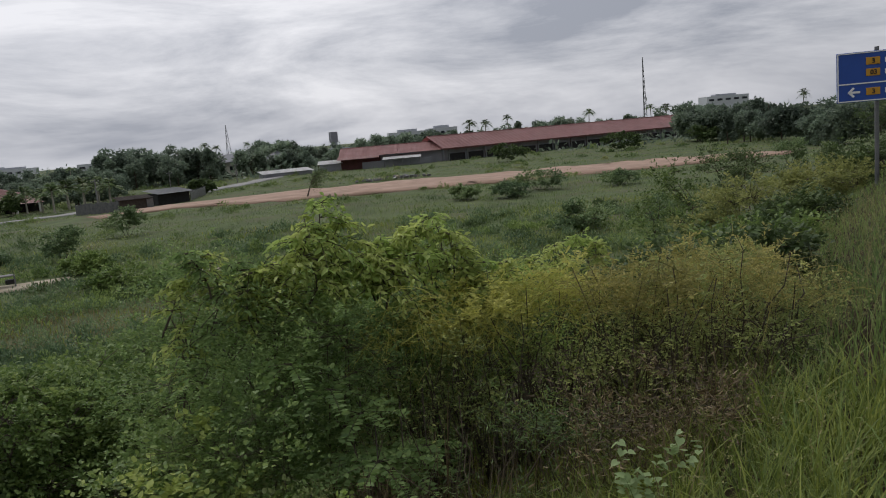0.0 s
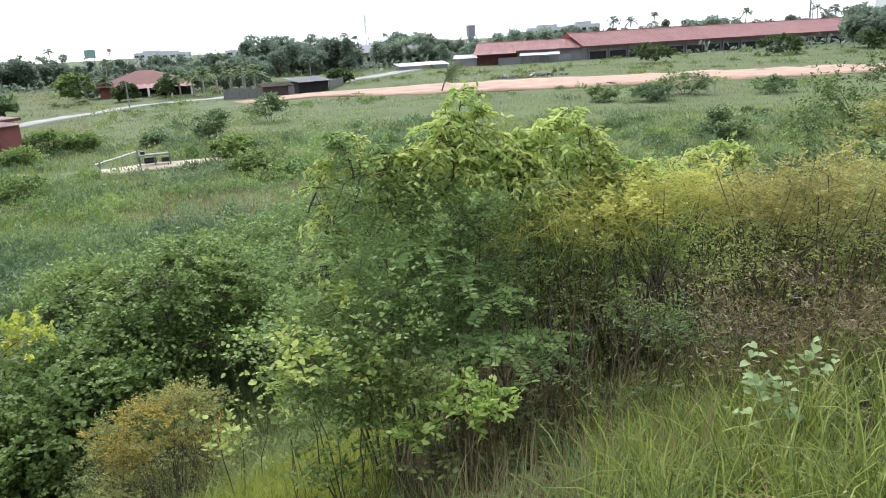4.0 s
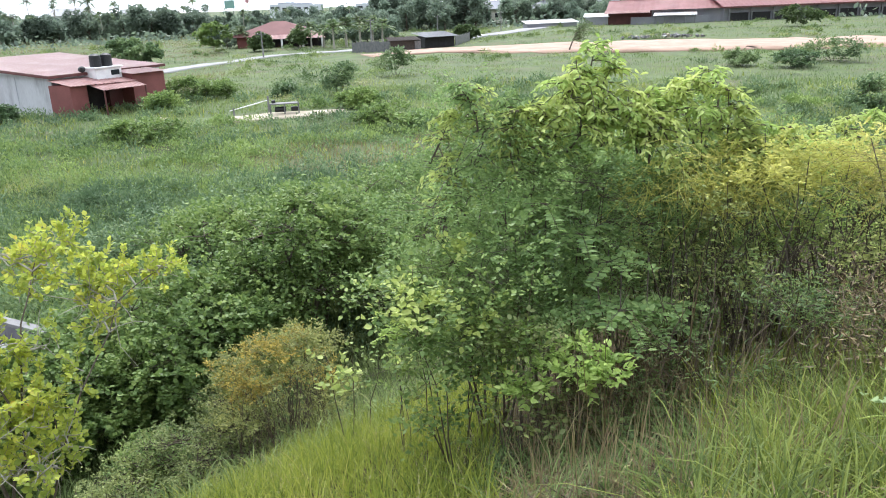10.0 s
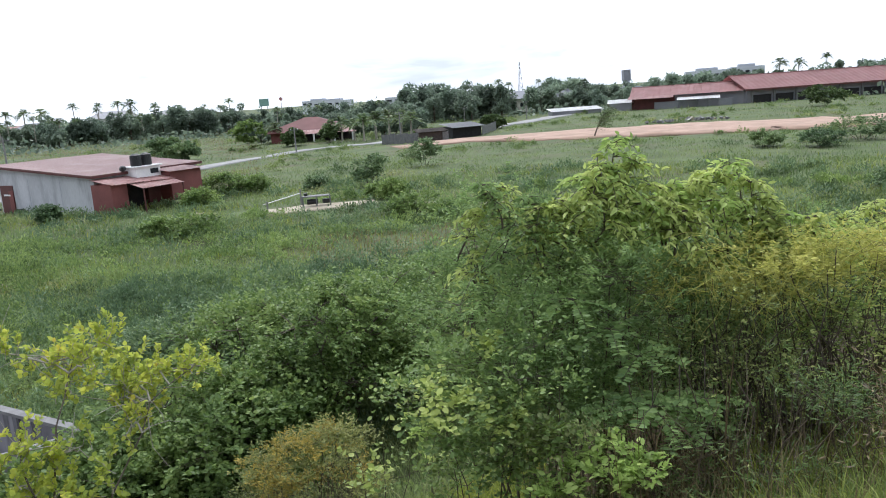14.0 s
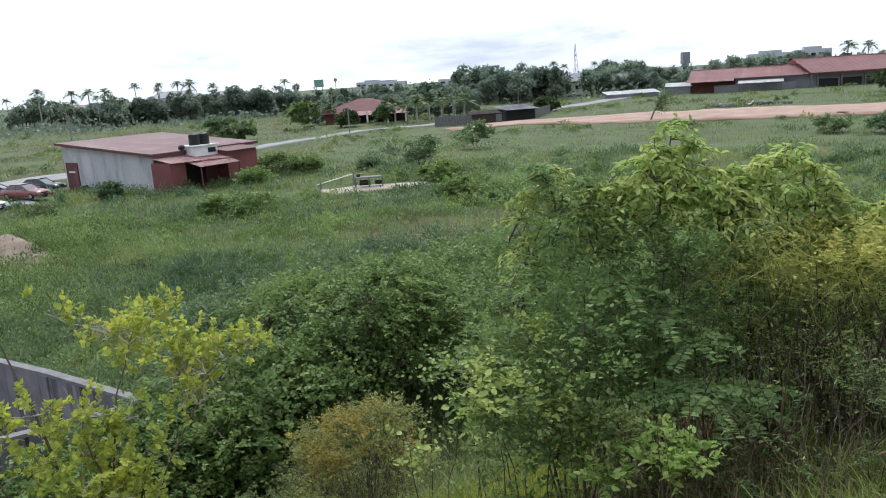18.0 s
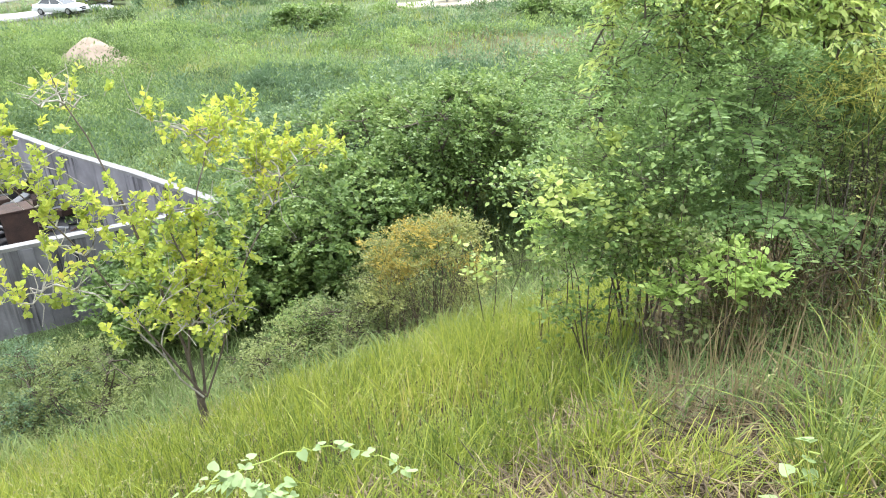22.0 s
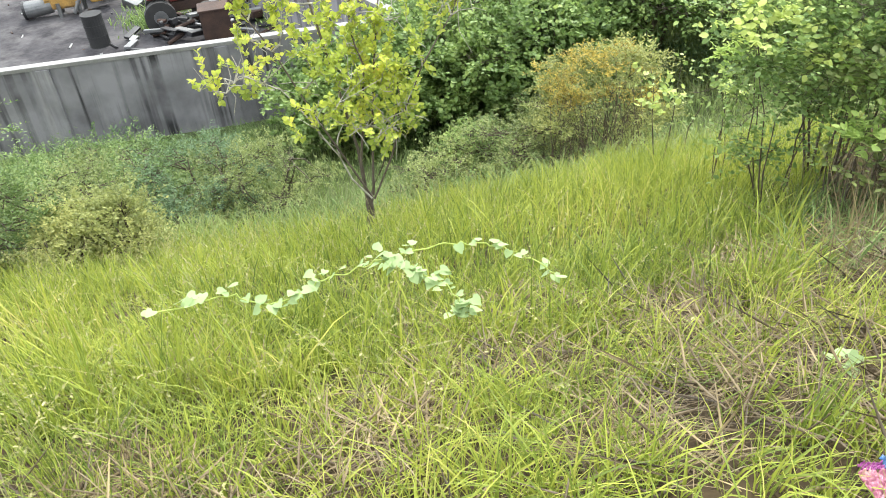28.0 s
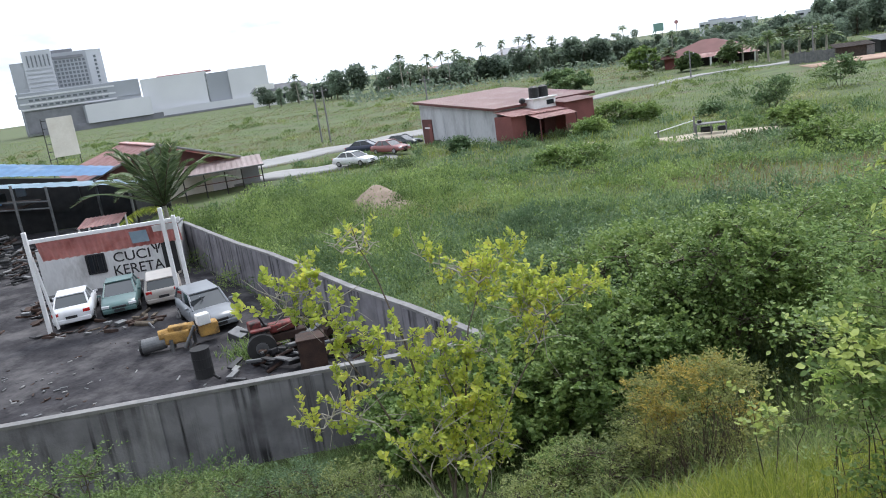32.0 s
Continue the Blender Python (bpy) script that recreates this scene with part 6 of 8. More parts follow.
mall = thing("mall", "long grey and white mall with blank clad walls", "mall", (-333, 346, 0), rz=227)
# podium takes the paled hotel plaster to look hazy
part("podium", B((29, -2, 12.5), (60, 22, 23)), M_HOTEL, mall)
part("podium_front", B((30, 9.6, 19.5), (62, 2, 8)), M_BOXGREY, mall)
for r in range(2):
    for c in range(13):
        part("podium_window", B((17 + c * 3.1, 10.75, 19.5 - r * 3), (2.0, 0.3, 1.0)), M_FARPANE, mall)
for z in (21.6, 17.9, 14.9):
    part("white_band", B((36, 10.72, z), (48, 0.28, 0.9)), M_BOXWHITE, mall)
part("dark_arcade", B((42, 8.5, 8), (34, 3, 12)), M_GREYCLAD, mall)
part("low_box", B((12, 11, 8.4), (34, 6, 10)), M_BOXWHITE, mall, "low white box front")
part("base_wall", B((20, 10.4, 1.6), (64, 4.6, 4.4)), M_GREYCLAD, mall)
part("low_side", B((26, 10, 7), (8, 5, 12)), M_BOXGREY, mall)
mall2 = thing("mall", "row of tall blank white boxes beside the hotel", "mall", (-278, 391, 0), rz=219)
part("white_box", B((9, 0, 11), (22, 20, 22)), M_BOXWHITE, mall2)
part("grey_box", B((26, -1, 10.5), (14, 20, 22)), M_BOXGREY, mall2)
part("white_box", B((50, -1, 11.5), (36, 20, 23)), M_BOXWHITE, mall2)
part("roof_strip", B((44, -1, 23.2), (30, 16, 0.7)), M_REDROOF, mall2)
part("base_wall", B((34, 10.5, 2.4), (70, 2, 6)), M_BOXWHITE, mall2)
part("plinth", B((34, 11.6, 0.6), (70, 0.4, 2.0)), M_GREYCLAD, mall2, "dark plinth")
whs = thing("white_house", "large white house with tiered roofs", "house", (-214, 312, 0), rz=215)
whs.scale = (1.08, 1.1, 1.25)
part("wall", B((0, 0, 2.8), (24, 10, 5.6)), M_WHITE, whs)
part("roof_front", ribbed([(-13, 6, 5.4), (13, 6, 5.4), (10, 0, 7.8), (-10, 0, 7.8)][::-1], 0.2, 8), M_GREYCLAD, whs)
part("upper_storey", B((6, 1, 7.0), (8, 6, 2.6)), M_WHITE, whs)
for k in range(6):
    window(whs, (-9 + k * 3.6, 5.06, 3.0), (1.6, 1.8))
for k, (x, y, w, h, lab) in enumerate(((-154, 322, 22, 3.6, "far house with a pale pink roof"), (-140, 330, 18, 4.2, "far house with a pale pink roof"), (-128, 318, 16, 5.0, "white far house among trees"), (-96, 310, 18, 7.5, "white far house among trees"), (-74, 312, 14, 6.5, "white far house among trees"), (52, 262, 16, 4.5, "far house with a grey roof"), (70, 258, 12, 4.2, "far house with a grey roof"))):
    fh = thing("far_house", lab, "house", (x, y, 0.4), rz=k * 11 - 20)
    part("wall", B((0, 0, h / 2), (w, 8, h)), M_WHITE if "white" in lab else M_CREAM, fh)
    bm = bmesh.new()
    vs = [bm.verts.new(p) for p in ((-w / 2 - 1, -5, h), (w / 2 + 1, -5, h), (w / 2 + 1, 5, h), (-w / 2 - 1, 5, h), (-w / 4, 0, h + 2.6), (w / 4, 0, h + 2.6))]
    for q in ((0, 1, 5, 4), (1, 2, 5), (2, 3, 4, 5), (3, 0, 4), (3, 2, 1, 0)):
        bm.faces.new([vs[i] for i in q])
    part("hip_roof", bm, M_PINKROOF if "pink" in lab else M_GREYCLAD, fh)
    for j in range(4):
        part("window", B((-w / 2 + w * (j + 0.5) / 4, -4.03, h * 0.55), (1.4, 0.1, 1.3)), M_PANE, fh)

# skyline: water tower, masts, slab blocks, billboard
wt = thing("water_tower", "slim grey concrete water tower above the trees", "water tower", (98, 284, 0))
part("shaft", B((0, 0, 4.5), (1.9, 1.9, 10)), M_HOTEL2, wt)
part("tank", B((0, 0, 10.4), (2.7, 2.7, 4.1), 0, 0.1), M_GREYCLAD, wt)
part("base_house", B((0, -2, 3.0), (9, 5, 6.5)), M_HOTEL, wt)


def mast(label, at, h, base, n):
    t = thing("lattice_mast", label, "mast", at)
    for sx, sy in ((-1, -1), (1, -1), (0, 1)):
        part("mast_leg", cyl(bmesh.new(), (sx * base, sy * base, -1), (sx * 0.12, sy * 0.12, h), 0.22, 0.12, 5), M_STEEL, t)
    for i in range(n):
        f0, f1 = i / n, (i + 1) / n
        w0, w1 = base * (1 - f0) + 0.12, base * (1 - f1) + 0.12
        part("mast_brace", cyl(bmesh.new(), (-w0, -w0, f0 * h), (w1, -w1, f1 * h), 0.1, n=4), M_STEEL, t)
        part("mast_brace", cyl(bmesh.new(), (w0, -w0, f0 * h), (0, w1, f1 * h), 0.1, n=4), M_STEEL, t)
    return t


mast("far grey lattice radio mast", (119.6, 588, 0), 29, 2.4, 8)
am = mast("slender red and white radio mast behind the factory", (279.7, 313.5, 0), 38.5, 0.9, 14)
for z in (13, 17):
    part("antenna_panel", B((0.8, -0.8, z), (0.5, 0.3, 2.0)), M_WHITE, am)
for k, (x, y, w, h) in enumerate(((366, 341, 26, 16.5), (150, 330, 18, 10.6), (168, 330, 14, 11.2), (30, 520, 30, 9.0), (-20, 520, 24, 9.6), (-32, 560, 20, 10.5))):
    t = thing("slab_block", "far pale concrete block above the trees", "building", (x, y, 0), rz=-20)
    part("wall", B((0, 0, h / 2), (w, 12, h)), M_HOTEL, t)
    part("parapet", B((0, 0, h + 0.4), (w * 0.5, 6, 1.4)), M_HOTEL2, t)
    for j in range(5):
        part("window", B((-w * 0.4 + j * w * 0.2, -6.05, h - 2.2), (w * 0.12, 0.2, 1.2)), M_PANE, t)
bb = thing("billboard", "small green billboard on legs above the trees", "billboard", (-41, 327.5, 0), rz=-7)
part("board", B((0, 0, 9.9), (4.0, 0.25, 3.1)), paint("billboard_green", (0.22, 0.38, 0.33), 0.5), bb)
for x in (-1.3, 1.3):
    part("leg", cyl(bmesh.new(), (x, 0.2, -0.5), (x, 0.2, 8.6), 0.16, n=6), M_STEEL, bb)
rs = thing("round_sign", "small round sign on a pole above the trees", "sign", (-34, 327, 0))
part("pole", cyl(bmesh.new(), (0, 0, -0.5), (0, 0, 10.5), 0.14, n=6), M_STEEL, rs)
part("disc", cyl(bmesh.new(), (0, -0.15, 10.9), (0, 0.15, 10.9), 0.75, n=16), M_REDROOF, rs)


def pole(at, h, label="grey timber electricity pole by the road"):
    t = thing("utility_pole", label, "utility pole", (*at, float(height(*at))), group="poles along the road")
    part("shaft", cyl(bmesh.new(), (0, 0, -0.4), (0, 0, h), 0.13, 0.09, 8), M_CAP, t)
    part("crossarm", B((0, 0, h - 0.5), (1.4, 0.1, 0.1)), M_STEEL, t)
    for x in (-0.6, 0, 0.6):
        part("insulator", cyl(bmesh.new(), (x, 0, h - 0.45), (x, 0, h - 0.28), 0.05, 0.03, 6), M_WHITE, t)


for at, h in (((-12.0, 131.4), 4.2), ((6.5, 149), 5.2), ((23.2, 181), 5.0), ((-41, 92), 6.5), ((-51.5, 84), 7.0), ((-54, 86), 7.0), ((42, 200), 5.0)):
    pole(at, h)

# blue road sign on the verge
sg = thing("road_sign", "blue direction sign on a steel post in the verge grass", "road sign", (17.6, 11.7, 5.26), rz=-42)
part("post", cyl(bmesh.new(), (0, 0.06, -0.6), (0, 0.06, 3.5), 0.05, n=10), M_STEEL, sg)
part("board", B((0, 0, 2.83), (1.75, 0.05, 1.16), 0, 0.012), M_SIGNBLUE, sg)
bd = bmesh.new()
for c, s3 in (((0, 3.385), (1.70, 0.025)), ((0, 2.275), (1.70, 0.025)), ((-0.85, 2.83), (0.025, 1.11)), ((0.85, 2.83), (0.025, 1.11)), ((0, 2.68), (1.70, 0.03))):
    box(bd, (c[0], -0.032, c[1]), (s3[0], 0.012, s3[1]))
part("white_border", bd, M_SIGNWHITE, sg)
for z, tx in ((3.18, "3"), (2.92, "D3"), (2.48, "3")):
    part("route_shield", B((-0.10, -0.034, z), (0.30, 0.016, 0.17), 0, 0.01), M_SIGNYEL, sg)
ar = bmesh.new()
box(ar, (-0.50, -0.034, 2.48), (0.24, 0.014, 0.05))
for sgn in (1, -1):
    box(ar, (0, 0, 0), (0.17, 0.014, 0.05), m=pose(-0.57, -0.034, 2.48 + sgn * 0.045, 0, -sgn * 45, 0))
part("arrow", ar, M_SIGNWHITE, sg)
for z in (3.18, 2.92, 2.48):
    part("lettering_bar", B((0.46, -0.034, z), (0.62, 0.012, 0.12)), M_SIGNWHITE, sg)


def words(name, text, size, m, mat, parent, depth=0.006):
    c = bpy.data.curves.new(name, "FONT")
    c.body, c.size, c.extrude, c.align_x, c.offset = text, size, depth, "LEFT", 0.004
    tmp = bpy.data.objects.new("tmp", c)
    scene.collection.objects.link(tmp)
    me = bpy.data.meshes.new_from_object(tmp.evaluated_get(bpy.context.evaluated_depsgraph_get()))
    bpy.data.objects.remove(tmp)
    me.materials.append(mat)
    o = new(name, me)
    o.parent = parent
    o.matrix_basis = m
    return o


for z, tx, dx in ((3.18, "3", 0.03), (2.92, "03", 0.065), (2.48, "3", 0.03)):
    words("route_number", tx, 0.15, pose(-0.10 - dx, -0.045, z - 0.05, 90, 0, 0), M_LETTER, sg)


# ---- vehicles ----
def loft(sections, closed_ends=True):
    """Skin over rings of equal point count."""
    bm = bmesh.new()
    rings = [[bm.verts.new(p) for p in s] for s in sections]
    n = len(rings[0])
    for a, b in zip(rings, rings[1:]):
        for i in range(n):
            j = (i + 1) % n
            bm.faces.new((a[i], a[j], b[j], b[i]))
    if closed_ends:
        bm.faces.new(rings[0][::-1])
        bm.faces.new(rings[-1])
    bmesh.ops.recalc_face_normals(bm, faces=bm.faces)
    for f in bm.faces:
        f.smooth = True
    return bm


def wheel_meshes(r):
    ty = bmesh.new()
    cyl(ty, (-0.10, 0, 0), (0.10, 0, 0), r, n=20)
    bmesh.ops.bevel(ty, geom=[e for e in ty.edges if abs(e.verts[0].co.x - e.verts[1].co.x) < 1e-4], offset=0.03, segments=2, affect="EDGES")
    rim = bmesh.new()
    cyl(rim, (-0.105, 0, 0), (0.105, 0, 0), r * 0.62, r * 0.62, n=14)
    cyl(rim, (-0.115, 0, 0), (0.115, 0, 0), r * 0.18, n=8)
    for k in range(5):
        box(rim, (0, 0, 0), (0.225, 0.05, r * 0.55), m=Matrix.Rotation(k * 2 * math.pi / 5, 4, "X") @ pose(0, 0, r * 0.3))
    out = []
    for nm, bm, mt in (("tyre", ty, M_TYRE), ("rim", rim, M_RIM)):
        me = bpy.data.meshes.new(nm)
        bm.to_mesh(me)
        bm.free()
        me.materials.append(mt)
        out.append(me)
    return out


WHEELS = {}


def vehicle(label, at, heading, colour, style="sedan", category="car", group="", open_door=False, wide=1.70, size=0.92):
    """A car built along +y (nose) with lofted body, glazed cabin, roof, pillars, wheels and lamps. heading: degrees of the nose from +x."""
    t = thing("car" if style != "van" else "van", label, category, (at[0], at[1], at[2] if len(at) > 2 else YARD_Z), group, rz=heading - 90)
    t.scale = (size, size, size * 0.93)
    L, Hb = (4.35, 1.42) if style in ("sedan", "wagon", "hatch") else (4.5, 1.9)
    hw = wide / 2
    pm = paint("paint_" + colour[0], colour[1], 0.3, 0.0, 0.18)
    # lower body: y, half width, sill, belt
    prof = {"sedan": [(-2.17, 0.62, 0.42, 0.74), (-2.10, 0.78, 0.30, 0.88), (-1.55, 0.84, 0.22, 0.95), (-0.9, 0.85, 0.20, 0.93), (0.6, 0.85, 0.20, 0.90), (1.05, 0.84, 0.22, 0.86), (1.75, 0.80, 0.26, 0.76), (2.08, 0.72, 0.32, 0.68), (2.17, 0.55, 0.40, 0.60)],
            "wagon": [(-2.15, 0.68, 0.40, 0.80), (-2.08, 0.80, 0.28, 0.95), (-1.5, 0.85, 0.22, 0.96), (0.5, 0.85, 0.20, 0.92), (1.0, 0.84, 0.22, 0.88), (1.75, 0.80, 0.26, 0.78), (2.08, 0.72, 0.32, 0.70), (2.17, 0.55, 0.40, 0.62)],
            "van": [(-2.22, 0.75, 0.40, 0.95), (-2.18, 0.82, 0.30, 1.05), (-1.5, 0.85, 0.24, 1.06), (1.2, 0.85, 0.22, 1.03), (1.8, 0.82, 0.26, 0.98), (2.15, 0.78, 0.32, 0.88), (2.24, 0.66, 0.42, 0.78)]}[style if style in ("wagon", "van") else "sedan"]
    k = hw / 0.85
    secs = []
    for y, w, z0, z1 in prof:
        w *= k
        mid = (z0 + z1) / 2
        secs.append([(-w * 0.86, y, z0), (w * 0.86, y, z0), (w * 0.98, y, z0 + 0.1), (w, y, mid), (w * 0.97, y, z1 - 0.07), (w * 0.86, y, z1), (-w * 0.86, y, z1), (-w * 0.97, y, z1 - 0.07), (-w, y, mid), (-w * 0.98, y, z0 + 0.1)])
    part("body", loft(secs), pm, t)
    cab = {"sedan": [(-1.62, 0.72, 0.92), (-0.95, 0.60, 1.40), (0.15, 0.60, 1.42), (1.02, 0.72, 0.88)],
           "wagon": [(-2.05, 0.74, 0.94), (-1.75, 0.63, 1.42), (0.15, 0.62, 1.44), (0.98, 0.72, 0.90)],
           "van": [(-2.16, 0.76, 1.03), (-2.0, 0.70, 1.86), (0.95, 0.70, 1.90), (1.65, 0.76, 1.00)]}[style if style in ("wagon", "van") else "sedan"]
    b0, r0, r1, b1 = cab
    z_b, z_r = min(b0[2], b1[2]) - 0.05, r1[2]
    gl = bmesh.new()
    vs = [gl.verts.new(p) for p in ((-b0[1] * k, b0[0], b0[2] - 0.04), (b0[1] * k, b0[0], b0[2] - 0.04), (b1[1] * k, b1[0], b1[2] - 0.04), (-b1[1] * k, b1[0], b1[2] - 0.04),
                                    (-r0[1] * k, r0[0], r0[2] - 0.03), (r0[1] * k, r0[0], r0[2] - 0.03), (r1[1] * k, r1[0], r1[2] - 0.03), (-r1[1] * k, r1[0], r1[2] - 0.03))]
    for q in ((0, 1, 5, 4), (1, 2, 6, 5), (2, 3, 7, 6), (3, 0, 4, 7), (4, 5, 6, 7)):
        gl.faces.new([vs[i] for i in q])
    bmesh.ops.recalc_face_normals(gl, faces=gl.faces)
    part("glazing", gl, M_GLASS, t, "dark car windows")
    rf = bmesh.new()
    slab(rf, [(-r0[1] * k - 0.02, r0[0] - 0.06, r0[2]), (r0[1] * k + 0.02, r0[0] - 0.06, r0[2]), (r1[1] * k + 0.02, r1[0] + 0.08, r1[2]), (-r1[1] * k - 0.02, r1[0] + 0.08, r1[2])], 0.06)
    bmesh.ops.bevel(rf, geom=list(rf.edges), offset=0.025, segments=2, affect="EDGES")
    part("roof", rf, pm, t)
    for sx in (-1, 1):
        for (p0, p1) in (((b0[1], b0[0], b0[2] - 0.03), (r0[1], r0[0], r0[2] - 0.02)), ((b1[1], b1[0], b1[2] - 0.03), (r1[1], r1[0], r1[2] - 0.02)),
                         (((b0[1] + b1[1]) / 2, (b0[0] + b1[0]) / 2, (b0[2] + b1[2]) / 2 - 0.03), ((r0[1] + r1[1]) / 2, (r0[0] + r1[0]) / 2, r0[2] - 0.02))):
            part("pillar", cyl(bmesh.new(), (sx * p0[0] * k, p0[1], p0[2]), (sx * p1[0] * k, p1[1], p1[2]), 0.045, 0.04, 6), pm, t)
        part("mirror", B((sx * (hw + 0.05), b1[0] - 0.25, b1[2] + 0.06), (0.16, 0.09, 0.11), 0, 0.02), pm, t)
        yf, zf = prof[-2][0], prof[-2][3]
        part("headlight", B((sx * 0.58 * k, yf + 0.01, zf - 0.06), (0.34, 0.12, 0.13), -sx * 12, 0.02), M_LAMPW, t)
        yr, zr = prof[1][0], prof[1][3]
        part("tail_light", B((sx * 0.62 * k, yr - 0.01, zr - 0.10), (0.28, 0.10, 0.15), sx * 8, 0.02), M_LAMPR, t)
    part("front_bumper", B((0, prof[-1][0] + 0.0, 0.40), (1.45 * k, 0.16, 0.20), 0, 0.04), pm, t)
    part("rear_bumper", B((0, prof[0][0] - 0.0, 0.44), (1.5 * k, 0.16, 0.20), 0, 0.04), pm, t)
    part("grille", B((0, prof[-1][0] + 0.02, 0.56), (0.62, 0.06, 0.11), 0, 0.01), M_BLACK, t)
    for y in (prof[0][0] - 0.03, prof[-1][0] + 0.09):
        part("number_plate", B((0, y - (0.02 if y < 0 else 0), 0.60 if y < 0 else 0.42), (0.46, 0.025, 0.12)), M_BLACK, t, "blank dark number plate")
    key = 0.30
    if key not in WHEELS:
        WHEELS[key] = wheel_meshes(key)
    for sx in (-1, 1):
        for y in (-1.32, 1.36):
            w = new("wheel", WHEELS[key][0])
            w.parent, w.location = t, (sx * (hw - 0.10), y, key)
            rm = new("rim", WHEELS[key][1])
            rm.parent = w
    if open_door:
        dm = pose(hw, 0.85, 0.0, 0, 0, -62)
        d = part("open_door", box(bmesh.new(), (0.02, -0.52, 0.56), (0.07, 1.0, 0.62), bevel=0.02), pm, t, "front door standing open")
        d.matrix_basis = dm
        part("door_frame", cyl(bmesh.new(), (0.02, -0.98, 0.86), (-0.1, -0.6, 1.34), 0.025, n=6), pm, d)
        part("door_glass", B((0.0, -0.55, 1.06), (0.02, 0.75, 0.38)), M_GLASS, d)
    return t


def at_us(u, s, z=YARD_Z):
    p = W(u, s)
    return (p.x, p.y, z)


HN = 120.0     # compass of the yard's inward direction, degrees from +x
vehicle("white saloon car parked tail out in the yard", at_us(-11.85, 30.7), HN + 14, ("white", (0.66, 0.67, 0.69)), group="cars in the yard", size=0.87)
vehicle("grey-green saloon car parked nose out in the yard", at_us(-10.2, 31.2), HN + 180 + 12, ("teal", (0.085, 0.155, 0.15)), group="cars in the yard", size=0.84)
vehicle("dull beige hatchback parked tail out in the yard", at_us(-8.65, 31.6), HN + 14, ("dull_beige", (0.37, 0.34, 0.31)), "wagon", group="cars in the yard", size=0.85)
vehicle("stripped grey wagon with an open door in the yard", at_us(-6.1, 26.9), HN + 180 + 24, ("silver", (0.20, 0.215, 0.235)), "wagon", group="cars in the yard", open_door=True, size=0.86)
vehicle("white van parked in the yard", at_us(-18.6, 35.2), HN + 14, ("van_white", (0.58, 0.58, 0.58)), "van", "van", size=0.95)
vehicle("blue car parked in the yard", at_us(-17.5, 31.0), HN + 18, ("blue", (0.04, 0.09, 0.21)), group="cars in the yard", size=0.9)
vehicle("white car parked in the yard", at_us(-16.4, 27.6), HN + 20, ("white_two", (0.55, 0.56, 0.57)), group="cars in the yard")
gz = lambda x, y: (x, y, float(height(x, y)) + 0.20)
vehicle("white saloon car parked beside the road", gz(-33.3, 57.6), -12, ("white_three", (0.72, 0.73, 0.74)), group="cars by the road")
vehicle("dark blue car parked beside the road", gz(-37.2, 67.0), 10, ("navy", (0.03, 0.04, 0.07)), group="cars by the road")
vehicle("faded red car parked beside the road", gz(-32.8, 63.6), -20, ("faded_red", (0.26, 0.10, 0.095)), group="cars by the road")
vehicle("dark car parked by the hall", gz(-34.4, 69.6), -10, ("dark_green", (0.035, 0.045, 0.05)), group="cars by the road")

# ---- car wash shed ----
cw = thing("car_wash_shed", "low white car wash shed with hand-painted lettering", "shed", at_us(-14.75, 35.3, 0), rz=30)
part("wall", B((2.95, 1.6, 0.95), (5.9, 3.0, 2.1)), surface("stained_white_wall", (0.50, 0.50, 0.50), (0.70, 0.70, 0.69), 0.8, 0.8, 0, 0.1, 10.0, stain=(0.34, 0.33, 0.32), stain_scale=0.9, stretch=(1, 1, 0.4)), cw, "stained white wall")
part("roof_slab", B((2.95, 1.65, 2.04), (6.0, 3.1, 0.06)), M_STEEL, cw)
window(cw, (2.45, 0.08, 1.05), (0.78, 0.85), "x", M_BLACK)
for k in range(4):
    part("window_bar", cyl(bmesh.new(), (2.15 + k * 0.2, 0.02, 0.65), (2.15 + k * 0.2, 0.02, 1.45), 0.018, n=5), M_BLACK, cw)
# near-black panel paints the unlit inside of the doorway
part("doorway", B((5.72, 0.09, 1.0), (0.62, 0.06, 1.95)), M_DARK, cw, "doorway with its shade painted near-black")
words("lettering", "CUCI", 0.78, pose(3.2, 0.09, 0.98, 90, 0, 0) @ Matrix.Diagonal((0.92, 0.80, 1, 1)), M_LETTER, cw)
words("lettering", "KERETA", 0.78, pose(3.1, 0.09, 0.36, 90, 0, 0) @ Matrix.Diagonal((0.82, 0.86, 1, 1)), M_LETTER, cw)
mk = bmesh.new()
box(mk, (5.18, 0.085, 1.38), (0.07, 0.02, 0.56))
for sgn in (-1, 1):
    box(mk, (0, 0, 0), (0.07, 0.02, 0.42), m=pose(5.18 + sgn * 0.16, 0.085, 1.48, 0, sgn * 25, 0))
part("painted_mark", mk, M_LETTER, cw)

cp = thing("carport_frame", "white-painted carport frame with a faded red zinc fascia", "carport", at_us(-12.12, 28.5, 0), rz=30)
for x, y, h in ((0, 0, 3.85), (4.75, 0.25, 3.95), (5.15, 0.3, 3.6)):
    part("post", B((x, y, h / 2), (0.14, 0.14, h), 0, 0.015), M_WHITE, cp)
part("post_brace", cyl(bmesh.new(), (0.28, 0.1, 0.1), (0.02, 0.1, 2.9), 0.06, n=6), M_WHITE, cp)
part("beam", B((2.55, 0.4, 3.42), (5.6, 0.12, 0.14), 0, 0.01), M_WHITE, cp)
part("side_rail", B((-0.22, 0.45, 3.0), (0.08, 0.08, 0.9)), M_WHITE, cp)
